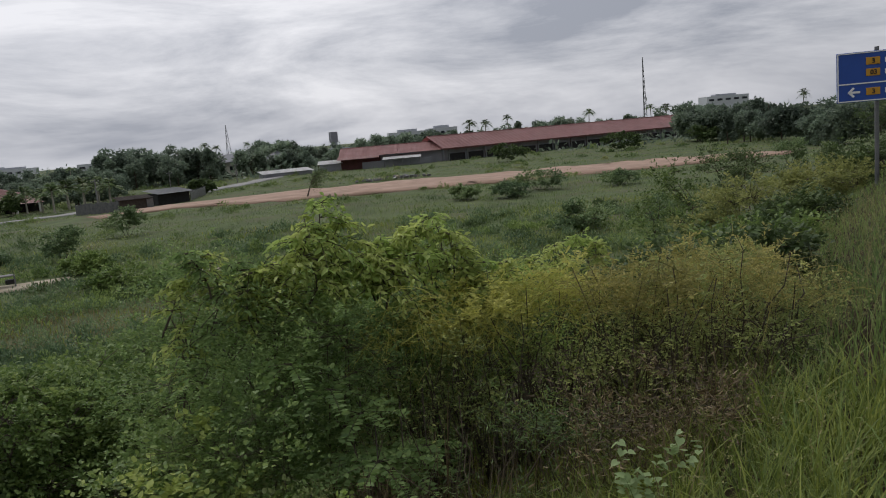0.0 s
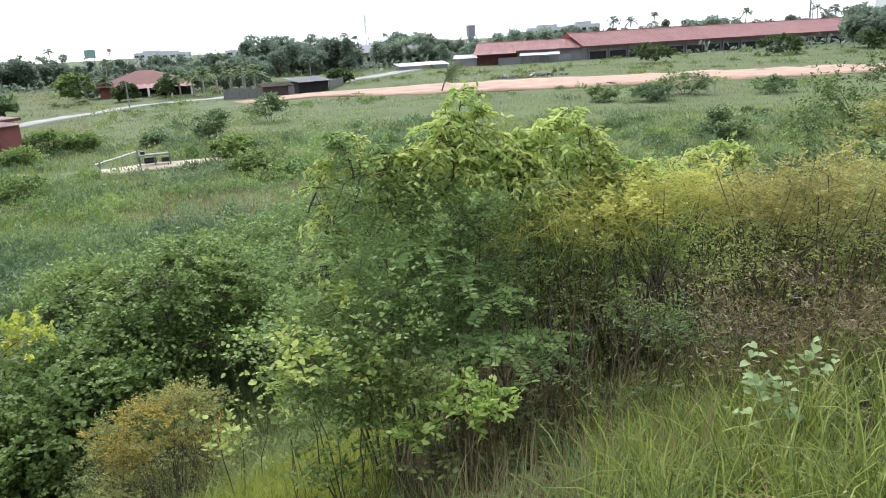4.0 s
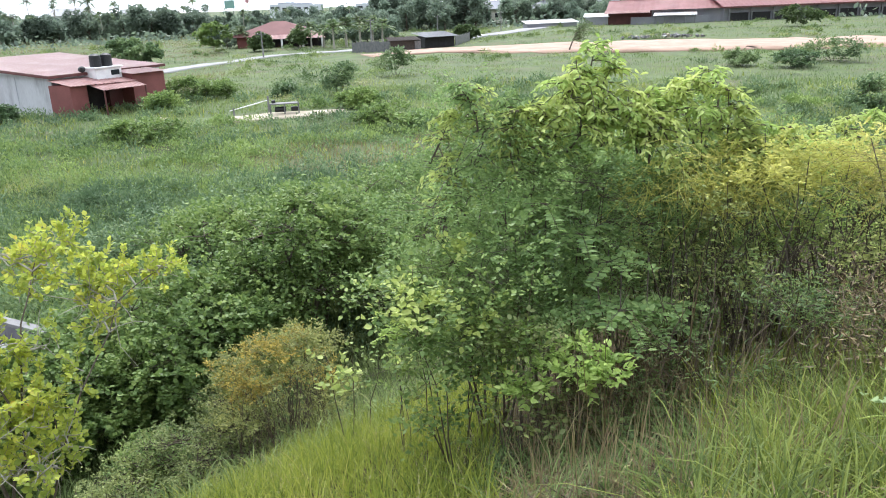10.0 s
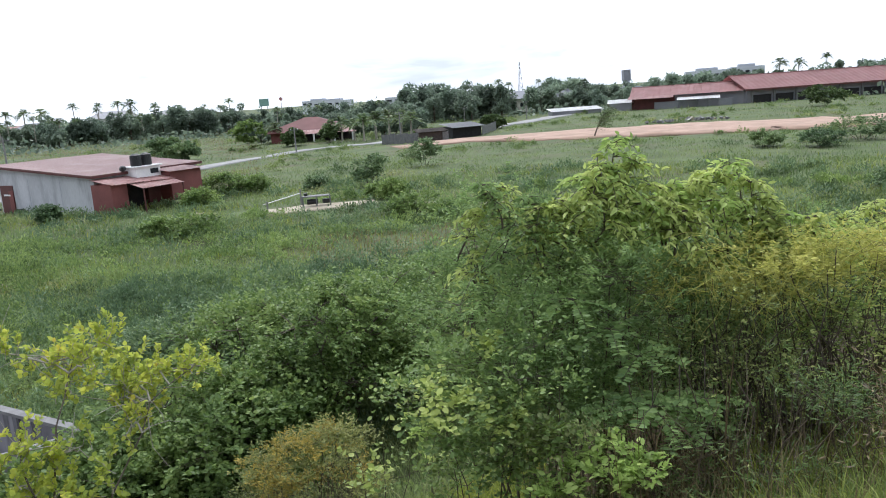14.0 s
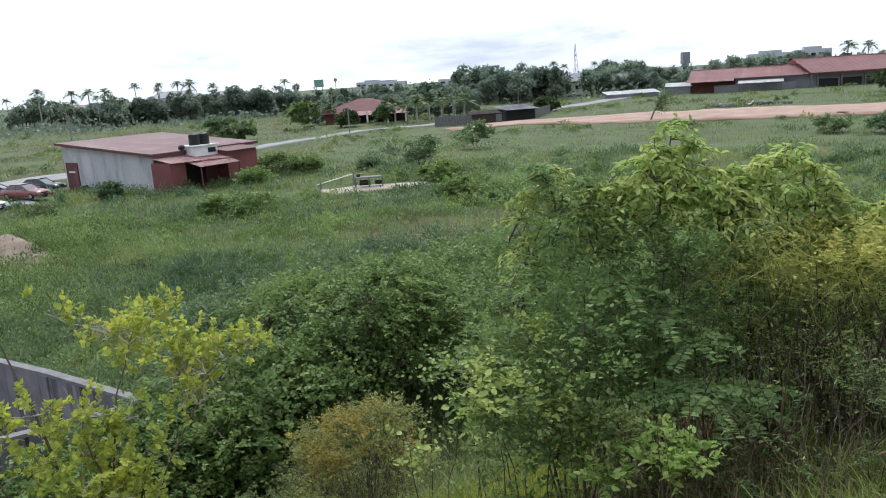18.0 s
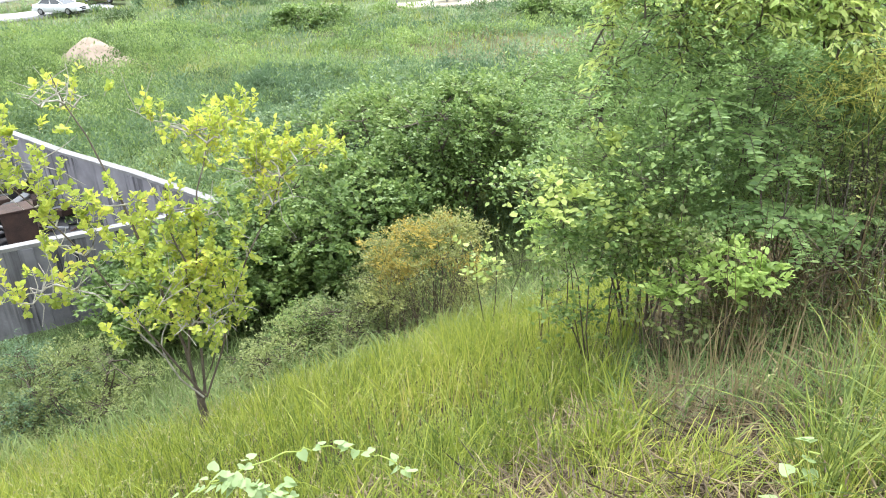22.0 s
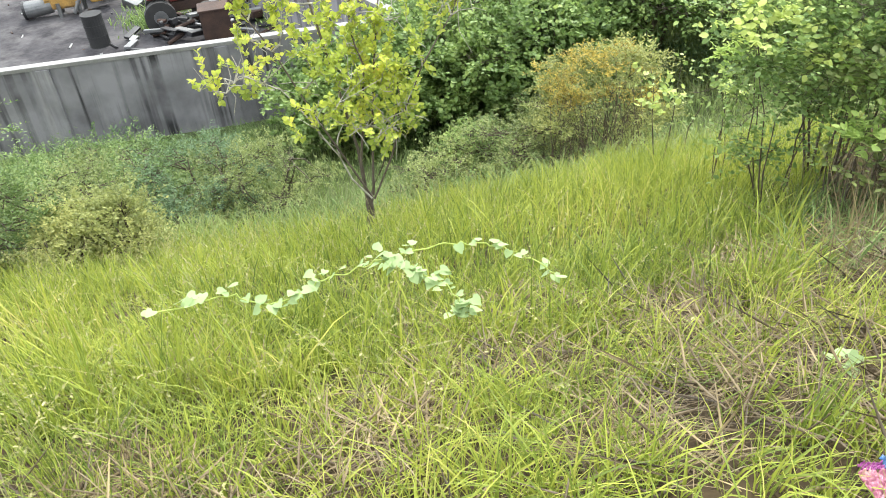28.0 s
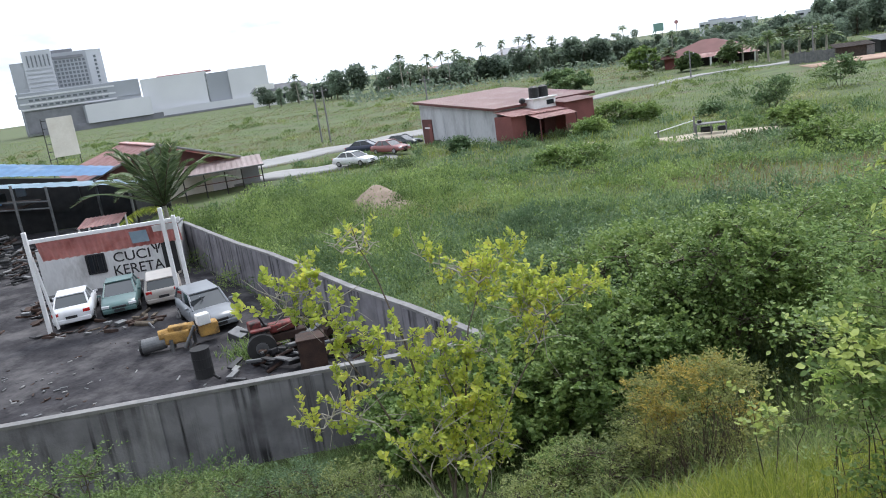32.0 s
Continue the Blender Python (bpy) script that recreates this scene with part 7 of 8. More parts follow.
part("fascia_sheet", ribbed([(0.1, 0.78, 2.56), (5.2, 0.78, 2.56), (5.2, 0.45, 3.36), (0.1, 0.45, 3.36)], 0.015, 20, 0.045), M_PINKROOF, cp, "faded red corrugated fascia")
part("fascia_patch", box(bmesh.new(), (0, 0, 0), (0.62, 0.02, 0.5), m=pose(3.75, 0.50, 2.98, 22, 0, 0)), M_PALEBLUE, cp, "pale blue patch")
part("fascia_patch", box(bmesh.new(), (0, 0, 0), (0.9, 0.02, 0.26), m=pose(4.75, 0.40, 3.2, 22, 0, 0)), M_WHITE, cp)

# ---- blue-roofed workshop behind ----
bw = thing("open_workshop", "open-sided scrap workshop under blue zinc roofs", "workshop", at_us(-24.2, 50.0, 0), rz=30)
part("front_roof", ribbed([(-6, -0.5, 4.98), (9.8, 2.2, 2.80), (10.2, 6.5, 2.60), (-6, 4.5, 4.62)], 0.04, 20), M_PALEBLUE, bw, "pale blue zinc lean-to roof")
part("upper_roof", ribbed([(-8, 6.0, 5.45), (6.0, 8.0, 3.25), (5.6, 13, 3.45), (-8, 12, 5.9)], 0.05, 20), M_BLUEROOF, bw, "blue zinc upper roof")
# walls and screen near-black: shade under the roofs put into their colour
part("back_wall", B((1, 7.2, 1.35), (19, 0.2, 2.8)), M_DARK, bw)
part("gable_screen", slab(bmesh.new(), [(-8, 7.0, 5.3), (4.5, 7.0, 3.4), (4.5, 7.25, 3.4), (-8, 7.25, 5.3)], 2.4), M_DARK, bw)
part("side_wall", B((9.3, 5.4, 1.2), (0.15, 5.5, 2.5)), M_DARK, bw)
for x, y, h in ((-3.5, 0.2, 5.0), (0.3, 0.4, 4.35), (2.6, 0.9, 4.0), (4.5, 1.3, 3.6), (9.2, 2.4, 2.85), (-1.5, 4, 4.8), (6.5, 4.5, 3.3)):
    part("post", cyl(bmesh.new(), (x, y, -0.1), (x, y, h), 0.09, n=8), M_STEEL, bw)
for z0, z1 in ((3.35, 1.75), (2.75, 1.3)):
    part("rail", cyl(bmesh.new(), (-5, 0.1, z0 + 0.5), (4.5, 1.25, z1 + 0.9), 0.05, n=6), M_STEEL, bw)
part("loft_floor", slab(bmesh.new(), [(-6, 0.3, 3.3), (2.6, 1.0, 2.5), (2.6, 5, 2.5), (-6, 4.5, 3.3)], 0.12), M_RUST, bw)
for k in range(40):
    part("stored_item", B((-5 + R.uniform(0, 7.2), R.uniform(0.8, 3.5), 3.2 - 0.0 + R.uniform(-0.35, 0.15)), (R.uniform(0.3, 0.7), 0.4, R.uniform(0.4, 0.95)), R.uniform(0, 60), 0.03), (M_BLUEROOF, M_STEEL, M_WHITE, M_GREYCLAD, M_DARK)[k % 5], bw)

# ---- pink-roofed house and veranda ----
ph = thing("pink_roof_house", "bungalow with a faded red metal roof and shade-darkened gable", "house", (-41.9, 52.4, 0), rz=144.4)
part("wall", B((8.2, 5.8, 1.1), (15.4, 10.4, 2.6)), M_CREAM, ph)
gable_roof(ph, 16.0, 11.6, 2.45, 4.5, M_PINKROOF, 0.5, 30)
# gable face in dark red, which carries the shadow on it
gb = bmesh.new()
slab(gb, [(0.42, 0.2, 2.45), (0.42, 11.4, 2.45), (0.42, 5.8, 4.38), (0.42, 5.79, 4.38)], 0.02)
for v in gb.verts:
    v.co.x += 0.1 if v.co.z < 2.44 else 0
part("gable_wall", gb, M_DARKRED, ph, "gable wall darkened for its shade")
part("barge_board", cyl(bmesh.new(), (-0.55, -0.5, 2.48), (-0.55, 5.8, 4.56), 0.10, n=6), M_CAP, ph)
part("barge_board", cyl(bmesh.new(), (-0.55, 12.1, 2.48), (-0.55, 5.8, 4.56), 0.10, n=6), M_CAP, ph)
vr = thing("veranda", "open veranda with a pale pink roof and thin posts", "veranda", (-42.6, 46.6, 0), rz=39)
part("roof", ribbed([(-0.3, -0.3, 1.95), (6.4, -0.3, 1.85), (6.4, 4.3, 2.4), (-0.3, 4.3, 2.4)], 0.05, 16), M_VERANDA, vr)
part("fascia", B((3.0, -0.3, 1.88), (6.8, 0.06, 0.12)), M_STEEL, vr)
for x in (0.1, 1.7, 3.3, 4.6, 6.2):
    part("post", cyl(bmesh.new(), (x, 0, -0.2), (x, 0, 1.9), 0.05, n=8), M_BLACK, vr)
part("rail", cyl(bmesh.new(), (0.1, 0, 1.0), (6.2, 0, 1.0), 0.035, n=6), M_DARKRED, vr)
part("back_wall", B((3, 4.1, 1.0), (6.2, 0.15, 2.3)), M_WHITE, vr)
part("dark_screen", B((5.3, 1.6, 1.2), (1.4, 0.1, 1.5)), M_GREYCLAD, vr)
hd = thing("hoarding", "tall cream hoarding board on a steel ladder frame", "hoarding", (-71.8, 62.1, 0), rz=49)
part("board", B((0, 0, 5.75), (2.6, 0.2, 4.3), 0, 0.02), M_CREAM, hd)
for x in (-1.85, -1.2, 1.2):
    part("leg", cyl(bmesh.new(), (x, 0.1, -0.2), (x, 0.1, 7.9), 0.05, n=6), M_BLACK, hd)
for k in range(6):
    part("rung", cyl(bmesh.new(), (-1.85, 0.1, 3.4 + k * 0.85), (-1.2, 0.1, 3.4 + k * 0.85), 0.04, n=5), M_BLACK, hd)

# small roofs in the yard
for nm, lb, c, w, d, h0, h1, mt in (("lean_to", "small grey lean-to roof on white posts", at_us(-21.5, 37.6, 0), 2.6, 2.0, 2.0, 2.3, M_CAP), ("low_shelter", "low pink zinc shelter", at_us(-15.6, 43.2, 0), 2.3, 1.8, 1.65, 1.95, M_PINKROOF)):
    t = thing(nm, lb, "shelter", c, rz=30)
    part("roof", ribbed([(0, 0, h0), (w, 0, h0), (w, d, h1), (0, d, h1)], 0.03, 10), mt, t)
    for x in (0.1, w - 0.1):
        for y in (0.1, d - 0.1):
            part("post", cyl(bmesh.new(), (x, y, 0), (x, y, h0 + (h1 - h0) * y / d), 0.06, n=6), M_WHITE, t)

# ---- machines and scrap ----
eng = thing("engine_unit", "worn yellow road machine engine lying in the yard", "machine", at_us(-7.7, 24.1), rz=36)
part("exhaust_drum", cyl(bmesh.new(), (0, 0, 0.28), (0.75, 0.05, 0.32), 0.25, 0.22, 18), M_STEEL, eng)
part("drum_mouth", cyl(bmesh.new(), (-0.03, 0, 0.28), (0.05, 0, 0.28), 0.26, 0.26, 18), M_BLACK, eng)
part("engine_block", B((1.15, 0.05, 0.42), (0.80, 0.5, 0.40), 0, 0.07), M_ORANGE, eng)
part("gearbox", cyl(bmesh.new(), (0.6, 0.05, 0.5), (1.7, 0.1, 0.62), 0.21, 0.17, 12), M_ORANGE, eng)
part("cylinder_head", B((1.2, 0.05, 0.68), (0.6, 0.30, 0.2), 0, 0.04), M_ORANGE, eng)
part("tank", B((2.1, 0.2, 0.45), (0.62, 0.5, 0.42), 12, 0.05), M_ORANGE, eng)
part("white_cover", B((2.0, 0.05, 0.82), (0.42, 0.35, 0.36), 20, 0.04), M_WHITE, eng)
for x, y in ((0.95, -0.2), (1.5, -0.25), (0.95, 0.3), (1.6, 0.3)):
    part("stand_leg", cyl(bmesh.new(), (x, y, -0.1), (x, y, 0.4), 0.06, n=8), M_STEEL, eng)
part("pipe", cyl(bmesh.new(), (1.35, -0.35, 0.1), (1.75, -0.3, 0.75), 0.05, n=8), M_STEEL, eng)
od = thing("oil_drum", "blackened oil drum standing by the wall", "drum", at_us(-5.25, 21.2))
part("barrel", cyl(bmesh.new(), (0, 0, -0.03), (0, 0, 0.86), 0.265, n=22), M_DARK, od)
for z in (0.0, 0.29, 0.58, 0.85):
    part("hoop", cyl(bmesh.new(), (0, 0, z - 0.015), (0, 0, z + 0.015), 0.278, n=22), M_DARK, od)
tr = thing("tractor_wreck", "wrecked red tractor half buried in rusty scrap", "tractor", at_us(-3.6, 21.6), rz=40)
for (x, y), r in (((0, 0), 0.42), ((0.1, 0.95), 0.42), ((1.25, 0.0), 0.30)):
    wh = part("wheel", cyl(bmesh.new(), (x, y - 0.12, r), (x, y + 0.12, r), r, n=20), M_TYRE, tr)
    part("hub", cyl(bmesh.new(), (x, y - 0.14, r), (x, y + 0.14, r), r * 0.45, n=12), M_WHITE if r < 0.4 else M_STEEL, wh)
part("bonnet", B((0.72, 0.5, 0.80), (0.85, 0.42, 0.26), 6, 0.06), M_REDPAINT, tr, "red bonnet")
part("mudguard", B((0.05, 0.1, 0.92), (0.6, 0.22, 0.07), 0, 0.03), M_REDPAINT, tr)
part("seat_bracket", B((-0.1, 0.5, 0.95), (0.35, 0.4, 0.3), 10, 0.04), M_REDPAINT, tr)
part("chassis", B((0.6, 0.5, 0.5), (1.5, 0.35, 0.25), 0, 0.03), M_RUST, tr)
part("steering_post", cyl(bmesh.new(), (0.2, 0.5, 0.9), (0.0, 0.5, 1.4), 0.03, n=6), M_BLACK, tr)
rb = thing("rusty_box", "rusty brown steel box among the scrap", "box", at_us(-2.1, 20.6), rz=34)
part("shell", B((0, 0, 0.4), (0.75, 0.65, 0.85), 0, 0.03), M_RUST, rb)
part("rim", B((0, 0, 0.84), (0.80, 0.70, 0.05), 0, 0.01), M_RUST, rb)
bk = thing("loader_bucket", "grey steel loader bucket lying in the yard", "bucket", at_us(-13.6, 21.9), rz=34)
part("back_plate", B((0, 0.7, 0.5), (2.6, 0.06, 1.0)), M_STEEL, bk)
part("floor_plate", B((0, 0.05, 0.04), (2.6, 1.3, 0.06)), M_STEEL, bk)
part("top_lip", B((0, 0.45, 1.0), (2.6, 0.55, 0.06)), M_STEEL, bk)
for x in (-1.3, 1.3):
    sp = bmesh.new()
    slab(sp, [(x - 0.03, -0.6, 0.05), (x + 0.03, -0.6, 0.05), (x + 0.03, 0.7, 1.0), (x - 0.03, 0.7, 1.0)], 0.02)
    for v in sp.verts:
        if v.co.z < 0.98 and v.co.y > 0:
            v.co.z = 0.0
    part("cheek_plate", B((x, 0.1, 0.45), (0.06, 1.25, 0.85), 0, 0.02), M_STEEL, bk)
part("cutting_edge", B((0, -0.62, 0.05), (2.64, 0.14, 0.05)), M_RUST, bk)
M_SACK = surface("grey_sackcloth", (0.42, 0.41, 0.39), (0.62, 0.61, 0.58), 3.0, 0.9, 0, 0.4)
for k, (du, ds, dz) in enumerate(((0, 0, 0.1), (-0.75, 0.1, 0.1), (-0.35, 0.15, 0.3), (0.35, 0.35, 0.1), (-1.4, -0.1, 0.1), (0.2, 0.3, 0.28))):
    sk = bmesh.new()
    bmesh.ops.create_icosphere(sk, subdivisions=2, radius=0.5)
    for v in sk.verts:
        n3 = noise.noise(v.co * 2.2 + Vector((k, 0, 0))) * 0.12
        v.co = Vector((v.co.x * 0.80, v.co.y * 0.55, max(-0.11, v.co.z * 0.26))) * (1 + n3)
    me = bpy.data.meshes.new("sack")
    sk.to_mesh(me)
    sk.free()
    me.materials.append(M_SACK)
    o = new("sack", me)
    o.matrix_world = pose(*at_us(-11.5 + du, 19.9 + ds, YARD_Z + dz), 0, 0, 30 + k * 25)
    tagged(o, "pale filled sack heaped by the yard wall", "sack", "sacks by the wall")


def heap(name, label, c, spread, n, mats, size, seed, high=0.25, category="scrap"):
    """Loose pieces of scrap, each its own part."""
    g = np.random.default_rng(seed)
    t = thing(name, label, category, at_us(*c), rz=30)
    for k in range(n):
        x, y = g.normal(0, spread[0] / 2), g.normal(0, spread[1] / 2)
        r = math.hypot(x / spread[0], y / spread[1])
        z = max(0.0, high * (1 - r)) * g.random()
        sx, sy, sz = g.uniform(*size), g.uniform(*size) * 0.4, g.uniform(*size) * 0.22
        bm = bmesh.new()
        m = pose(x, y, z + sz * 0.3, g.uniform(-14, 14), g.uniform(-14, 14), g.uniform(0, 180))
        if k % 4 == 3:
            cyl(bm, m @ Vector((-sx * 0.7, 0, 0)), m @ Vector((sx * 0.7, 0, 0)), sz * 0.35 + 0.015, n=7)
        else:
            box(bm, (0, 0, 0), (sx, sy, sz), m=m, bevel=min(0.02, sz * 0.2))
        part("scrap_piece", bm, mats[int(g.integers(len(mats)))], t)
    return t


MX = (M_RUST, M_STEEL, M_BLACK, M_DARK, M_RUST)
heap("timber_debris", "broken boards and branches in front of the cars", (-9.2, 28.3), (2.6, 1.1), 34, (M_BARK, M_RUST, M_STEEL, M_RUST), (0.08, 0.7), 1, 0.15, "debris")
heap("scrap_heap", "heap of rusty car scrap beside the shed", (-13.6, 32.6), (1.2, 2.2), 44, MX, (0.2, 0.7), 2, 0.7)
heap("scrap_heap", "heap of rusty bars and steel by the side wall", (-1.6, 23.4), (2.0, 2.2), 70, (M_RUST, M_STEEL, M_BLACK, M_RUST), (0.3, 1.3), 3, 0.9)
heap("scrap_heap", "heap of rusty scrap round the tractor", (-2.9, 21.4), (2.0, 1.3), 56, (M_RUST, M_BLACK, M_RUST, M_STEEL), (0.15, 0.7), 4, 0.6)
heap("scrap_heap", "large dark heap of car parts", (-20.0, 44.0), (5.5, 3.8), 210, (M_STEEL, M_BLACK, M_DARK, M_RUST, M_RUST, M_CAP, M_DARK), (0.15, 0.8), 5, 1.3)
heap("scrap_heap", "mixed heap of bright and dark car parts", (-16.9, 41.0), (3.4, 1.8), 120, (M_STEEL, M_BLACK, M_DARK, M_RUST, M_CAP, M_DARK), (0.12, 0.6), 15, 1.0)
heap("scrap_heap", "dark heap of engines under the blue roof", (-23.5, 49.0), (6.0, 2.4), 110, (M_STEEL, M_BLACK, M_DARK, M_RUST, M_DARK), (0.3, 1.1), 6, 1.6)
heap("scrap_heap", "dark scrap under the workshop roof", (-16.5, 50.5), (5.0, 2.0), 60, (M_STEEL, M_BLACK, M_DARK, M_RUST), (0.3, 1.0), 7, 1.2)
heap("yard_litter", "scattered stones and scraps over the yard", (-8.5, 25.5), (8.0, 6.5), 90, (M_STEEL, M_RUST, M_RUST, M_BLACK, M_BLACK), (0.03, 0.16), 8, 0.02, "litter")
heap("yard_litter", "scattered stones and scraps by the wall", (-4.5, 19.0), (5.0, 2.0), 60, (M_STEEL, M_STEEL, M_RUST, M_BLACK), (0.05, 0.24), 9, 0.04, "litter")
heap("yard_litter", "broken pale rubble by the loader bucket", (-10.6, 21.8), (2.6, 2.4), 46, (M_STEEL, M_RUST, M_CAP), (0.06, 0.24), 10, 0.05, "litter")
heap("timber_debris", "rags and boards at the foot of the carport post", (-11.8, 28.2), (1.0, 0.5), 14, (M_CAP, M_BLACK, M_RUST), (0.1, 0.5), 12, 0.1, "debris")
heap("yard_litter", "dark bicycles, tyres and oddments along the hall wall", (8.4, 74.7), (0.5, 2.6), 40, (M_BLACK, M_STEEL, M_DARK, M_RUST), (0.15, 0.75), 13, 0.7, "clutter")
t = thing("leaning_plank", "grey plank leaning on the yard wall", "plank", at_us(-11.0, 16.6), rz=20)
part("plank", box(bmesh.new(), (0, 0, 0.3), (0.16, 0.05, 0.8), m=pose(0, 0, 0, 18, 25, 0)), M_STEEL, t)

g = np.random.default_rng(31)
for nm, n, cu, cs, ru, rs, lb in (("yard_grass", 1500, -3.9, 22.9, 0.9, 1.0, "green weeds growing beside the tractor"), ("yard_grass", 900, -12.5, 17.2, 2.6, 0.6, "weeds along the foot of the yard wall"), ("yard_grass", 700, -5.2, 16.6, 3.5, 0.5, "thin weeds along the inside of the wall")):
    gu, gs = cu + g.normal(0, ru / 2, n), np.maximum(cs + g.normal(0, rs / 2, n), 15.6)
    stuff(nm, blade_arrays(np.stack([gu * UX + gs * NX, gu * UY + gs * NY, np.full(n, -0.1)], 1), g.uniform(0.12, 0.34, n), g.uniform(0.012, 0.03, n), g.uniform(0.3, 1.0, n)), L_MID, lb, "grass")

# ---- meadow things ----
pm = thing("pump_stand", "low white slab stand with dark pump gear beneath", "pump stand", (-4.1, 56.9, float(height(-4.1, 56.9)) + 0.15), rz=4)
part("slab", B((0, 0, 0.62), (1.9, 0.9, 0.07), 0, 0.01), M_CAP, pm)
for x in (-1.0, 0.0, 1.0):
    for y in (-0.45, 0.45):
        part("leg", B((x, y, 0.2), (0.09, 0.09, 0.8)), M_STEEL, pm)
part("pump", cyl(bmesh.new(), (-0.7, 0, 0.2), (0.1, 0, 0.2), 0.2, n=12), M_BLACK, pm)
part("pump_box", B((-0.75, 0.1, 0.76), (0.28, 0.28, 0.22), 0, 0.03), M_BLACK, pm)
part("gear", B((0.7, 0.0, 0.2), (0.5, 0.4, 0.3), 10, 0.05), M_BLACK, pm)
br = thing("barrier_bar", "white-painted bar leaning on two short posts", "barrier", (-6.6, 58.4, float(height(-6.6, 58.4))), rz=12)
part("bar", cyl(bmesh.new(), (-1.6, 0, 0.35), (1.3, 0, 0.95), 0.04, n=8), M_WHITE, br)
for x, h in ((-1.3, 0.55), (1.25, 1.25)):
    part("post", B((x, 0, h / 2 - 0.15), (0.12, 0.12, h + 0.3)), M_CAP, br)
sb = bmesh.new()
bmesh.ops.create_grid(sb, x_segments=44, y_segments=30, size=1.0)
for v in sb.verts:
    x, y = v.co.x * 4.4, v.co.y * 2.9
    h = 1.30 * math.exp(-((x + 0.6) / 1.55) ** 2 - (y / 1.25) ** 2) + 0.50 * math.exp(-((x - 2.0) / 1.2) ** 2 - ((y + 0.2) / 1.0) ** 2) + 0.25 * math.exp(-((x + 2.6) / 0.9) ** 2 - (y / 0.9) ** 2)
    v.co = (x, y, h * (0.88 + 0.24 * noise.noise(Vector((x, y, 0)) * 1.3)) + 0.03 * noise.noise(Vector((x, y, 3)) * 5) - 0.22)
me = bpy.data.meshes.new("sand_mound")
sb.to_mesh(me)
sb.free()
me.materials.append(surface("heaped_sand", (0.20, 0.15, 0.11), (0.33, 0.26, 0.20), 1.2, 0.95, 0, 0.4, 14.0))
o = new("sand_mound", me)
o.matrix_world = pose(-21.0, 39.0, 0.10, 0, 0, -27) @ Matrix.Diagonal((1.1, 1.1, 1.2, 1))
for pg in me.polygons:
    pg.use_smooth = True
tagged(o, "heap of brown building sand in the tall grass", "sand pile")
rbm = thing("rubble_heap", "white and grey rubble dumped on the dirt lot", "rubble", (58.5, 136, 0.2), rz=-14)
g = np.random.default_rng(5)
for k in range(80):
    x = g.normal(0, 3.6)
    part("rubble_block", box(bmesh.new(), (0, 0, 0), tuple(g.uniform(0.15, 0.6, 3)), m=pose(x, g.normal(0, 0.9), 0.05 + 0.4 * g.random() * max(0.1, 1 - abs(x) / 6), *g.uniform(-30, 30, 3))), (M_SAND, M_CAP, M_STEEL, M_CAP)[k % 4], rbm)


# ---- trees on the skyline ----
def tree_meshes(seed, h, r, n=420, conic=0.0):
    """A tapered trunk with limbs, and a ragged crown of leaf clumps with gaps."""
    g = np.random.default_rng(seed)
    paths = [(np.array([[0, 0, -0.5], [0.1, 0, h * 0.3], [0.0, 0.15, h * 0.62], [0.1, 0.1, h * 0.9]]), [h * 0.028, h * 0.022, h * 0.013, h * 0.004])]
    lobes = []
    for k in range(11):
        a, f = g.uniform(0, 6.28), g.uniform(0.22, 0.95)
        rr = r * g.uniform(0.35, 0.85) * (1 - conic * f)
        c = np.array([math.cos(a) * rr, math.sin(a) * rr, h * f])
        lobes.append((c, r * g.uniform(0.32, 0.55) * (1 - 0.5 * conic * f)))
        b = np.array([0.05, 0.05, h * f * 0.62])
        paths.append((np.array([b, (b + c) / 2 + [0, 0, 0.2], c]), [h * 0.010, h * 0.006, h * 0.002]))
    C, D = [], []
    for c, lr in lobes:
        v = unit(g.normal(size=(n // 9 * 2, 3)))
        C.append(c + v * lr * g.uniform(0.45, 1.05, (len(v), 1)) * [1, 1, 0.8])
        D.append(v * 0.6 + g.normal(0, 0.5, v.shape))
    C, D = np.concatenate(C), np.concatenate(D)
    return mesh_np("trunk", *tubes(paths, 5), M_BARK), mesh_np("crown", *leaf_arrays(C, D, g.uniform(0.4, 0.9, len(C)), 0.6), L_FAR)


def tree_proto(seed, h, r, label, conic=0.0, n=420, mat=None):
    t = thing("tree", label, "tree", (0, 0, -500))
    a, b = tree_meshes(seed, h, r, n, conic)
    if mat:
        b.materials[0] = mat
    joined("trunk", a, t)
    joined("crown", b, t)
    return t


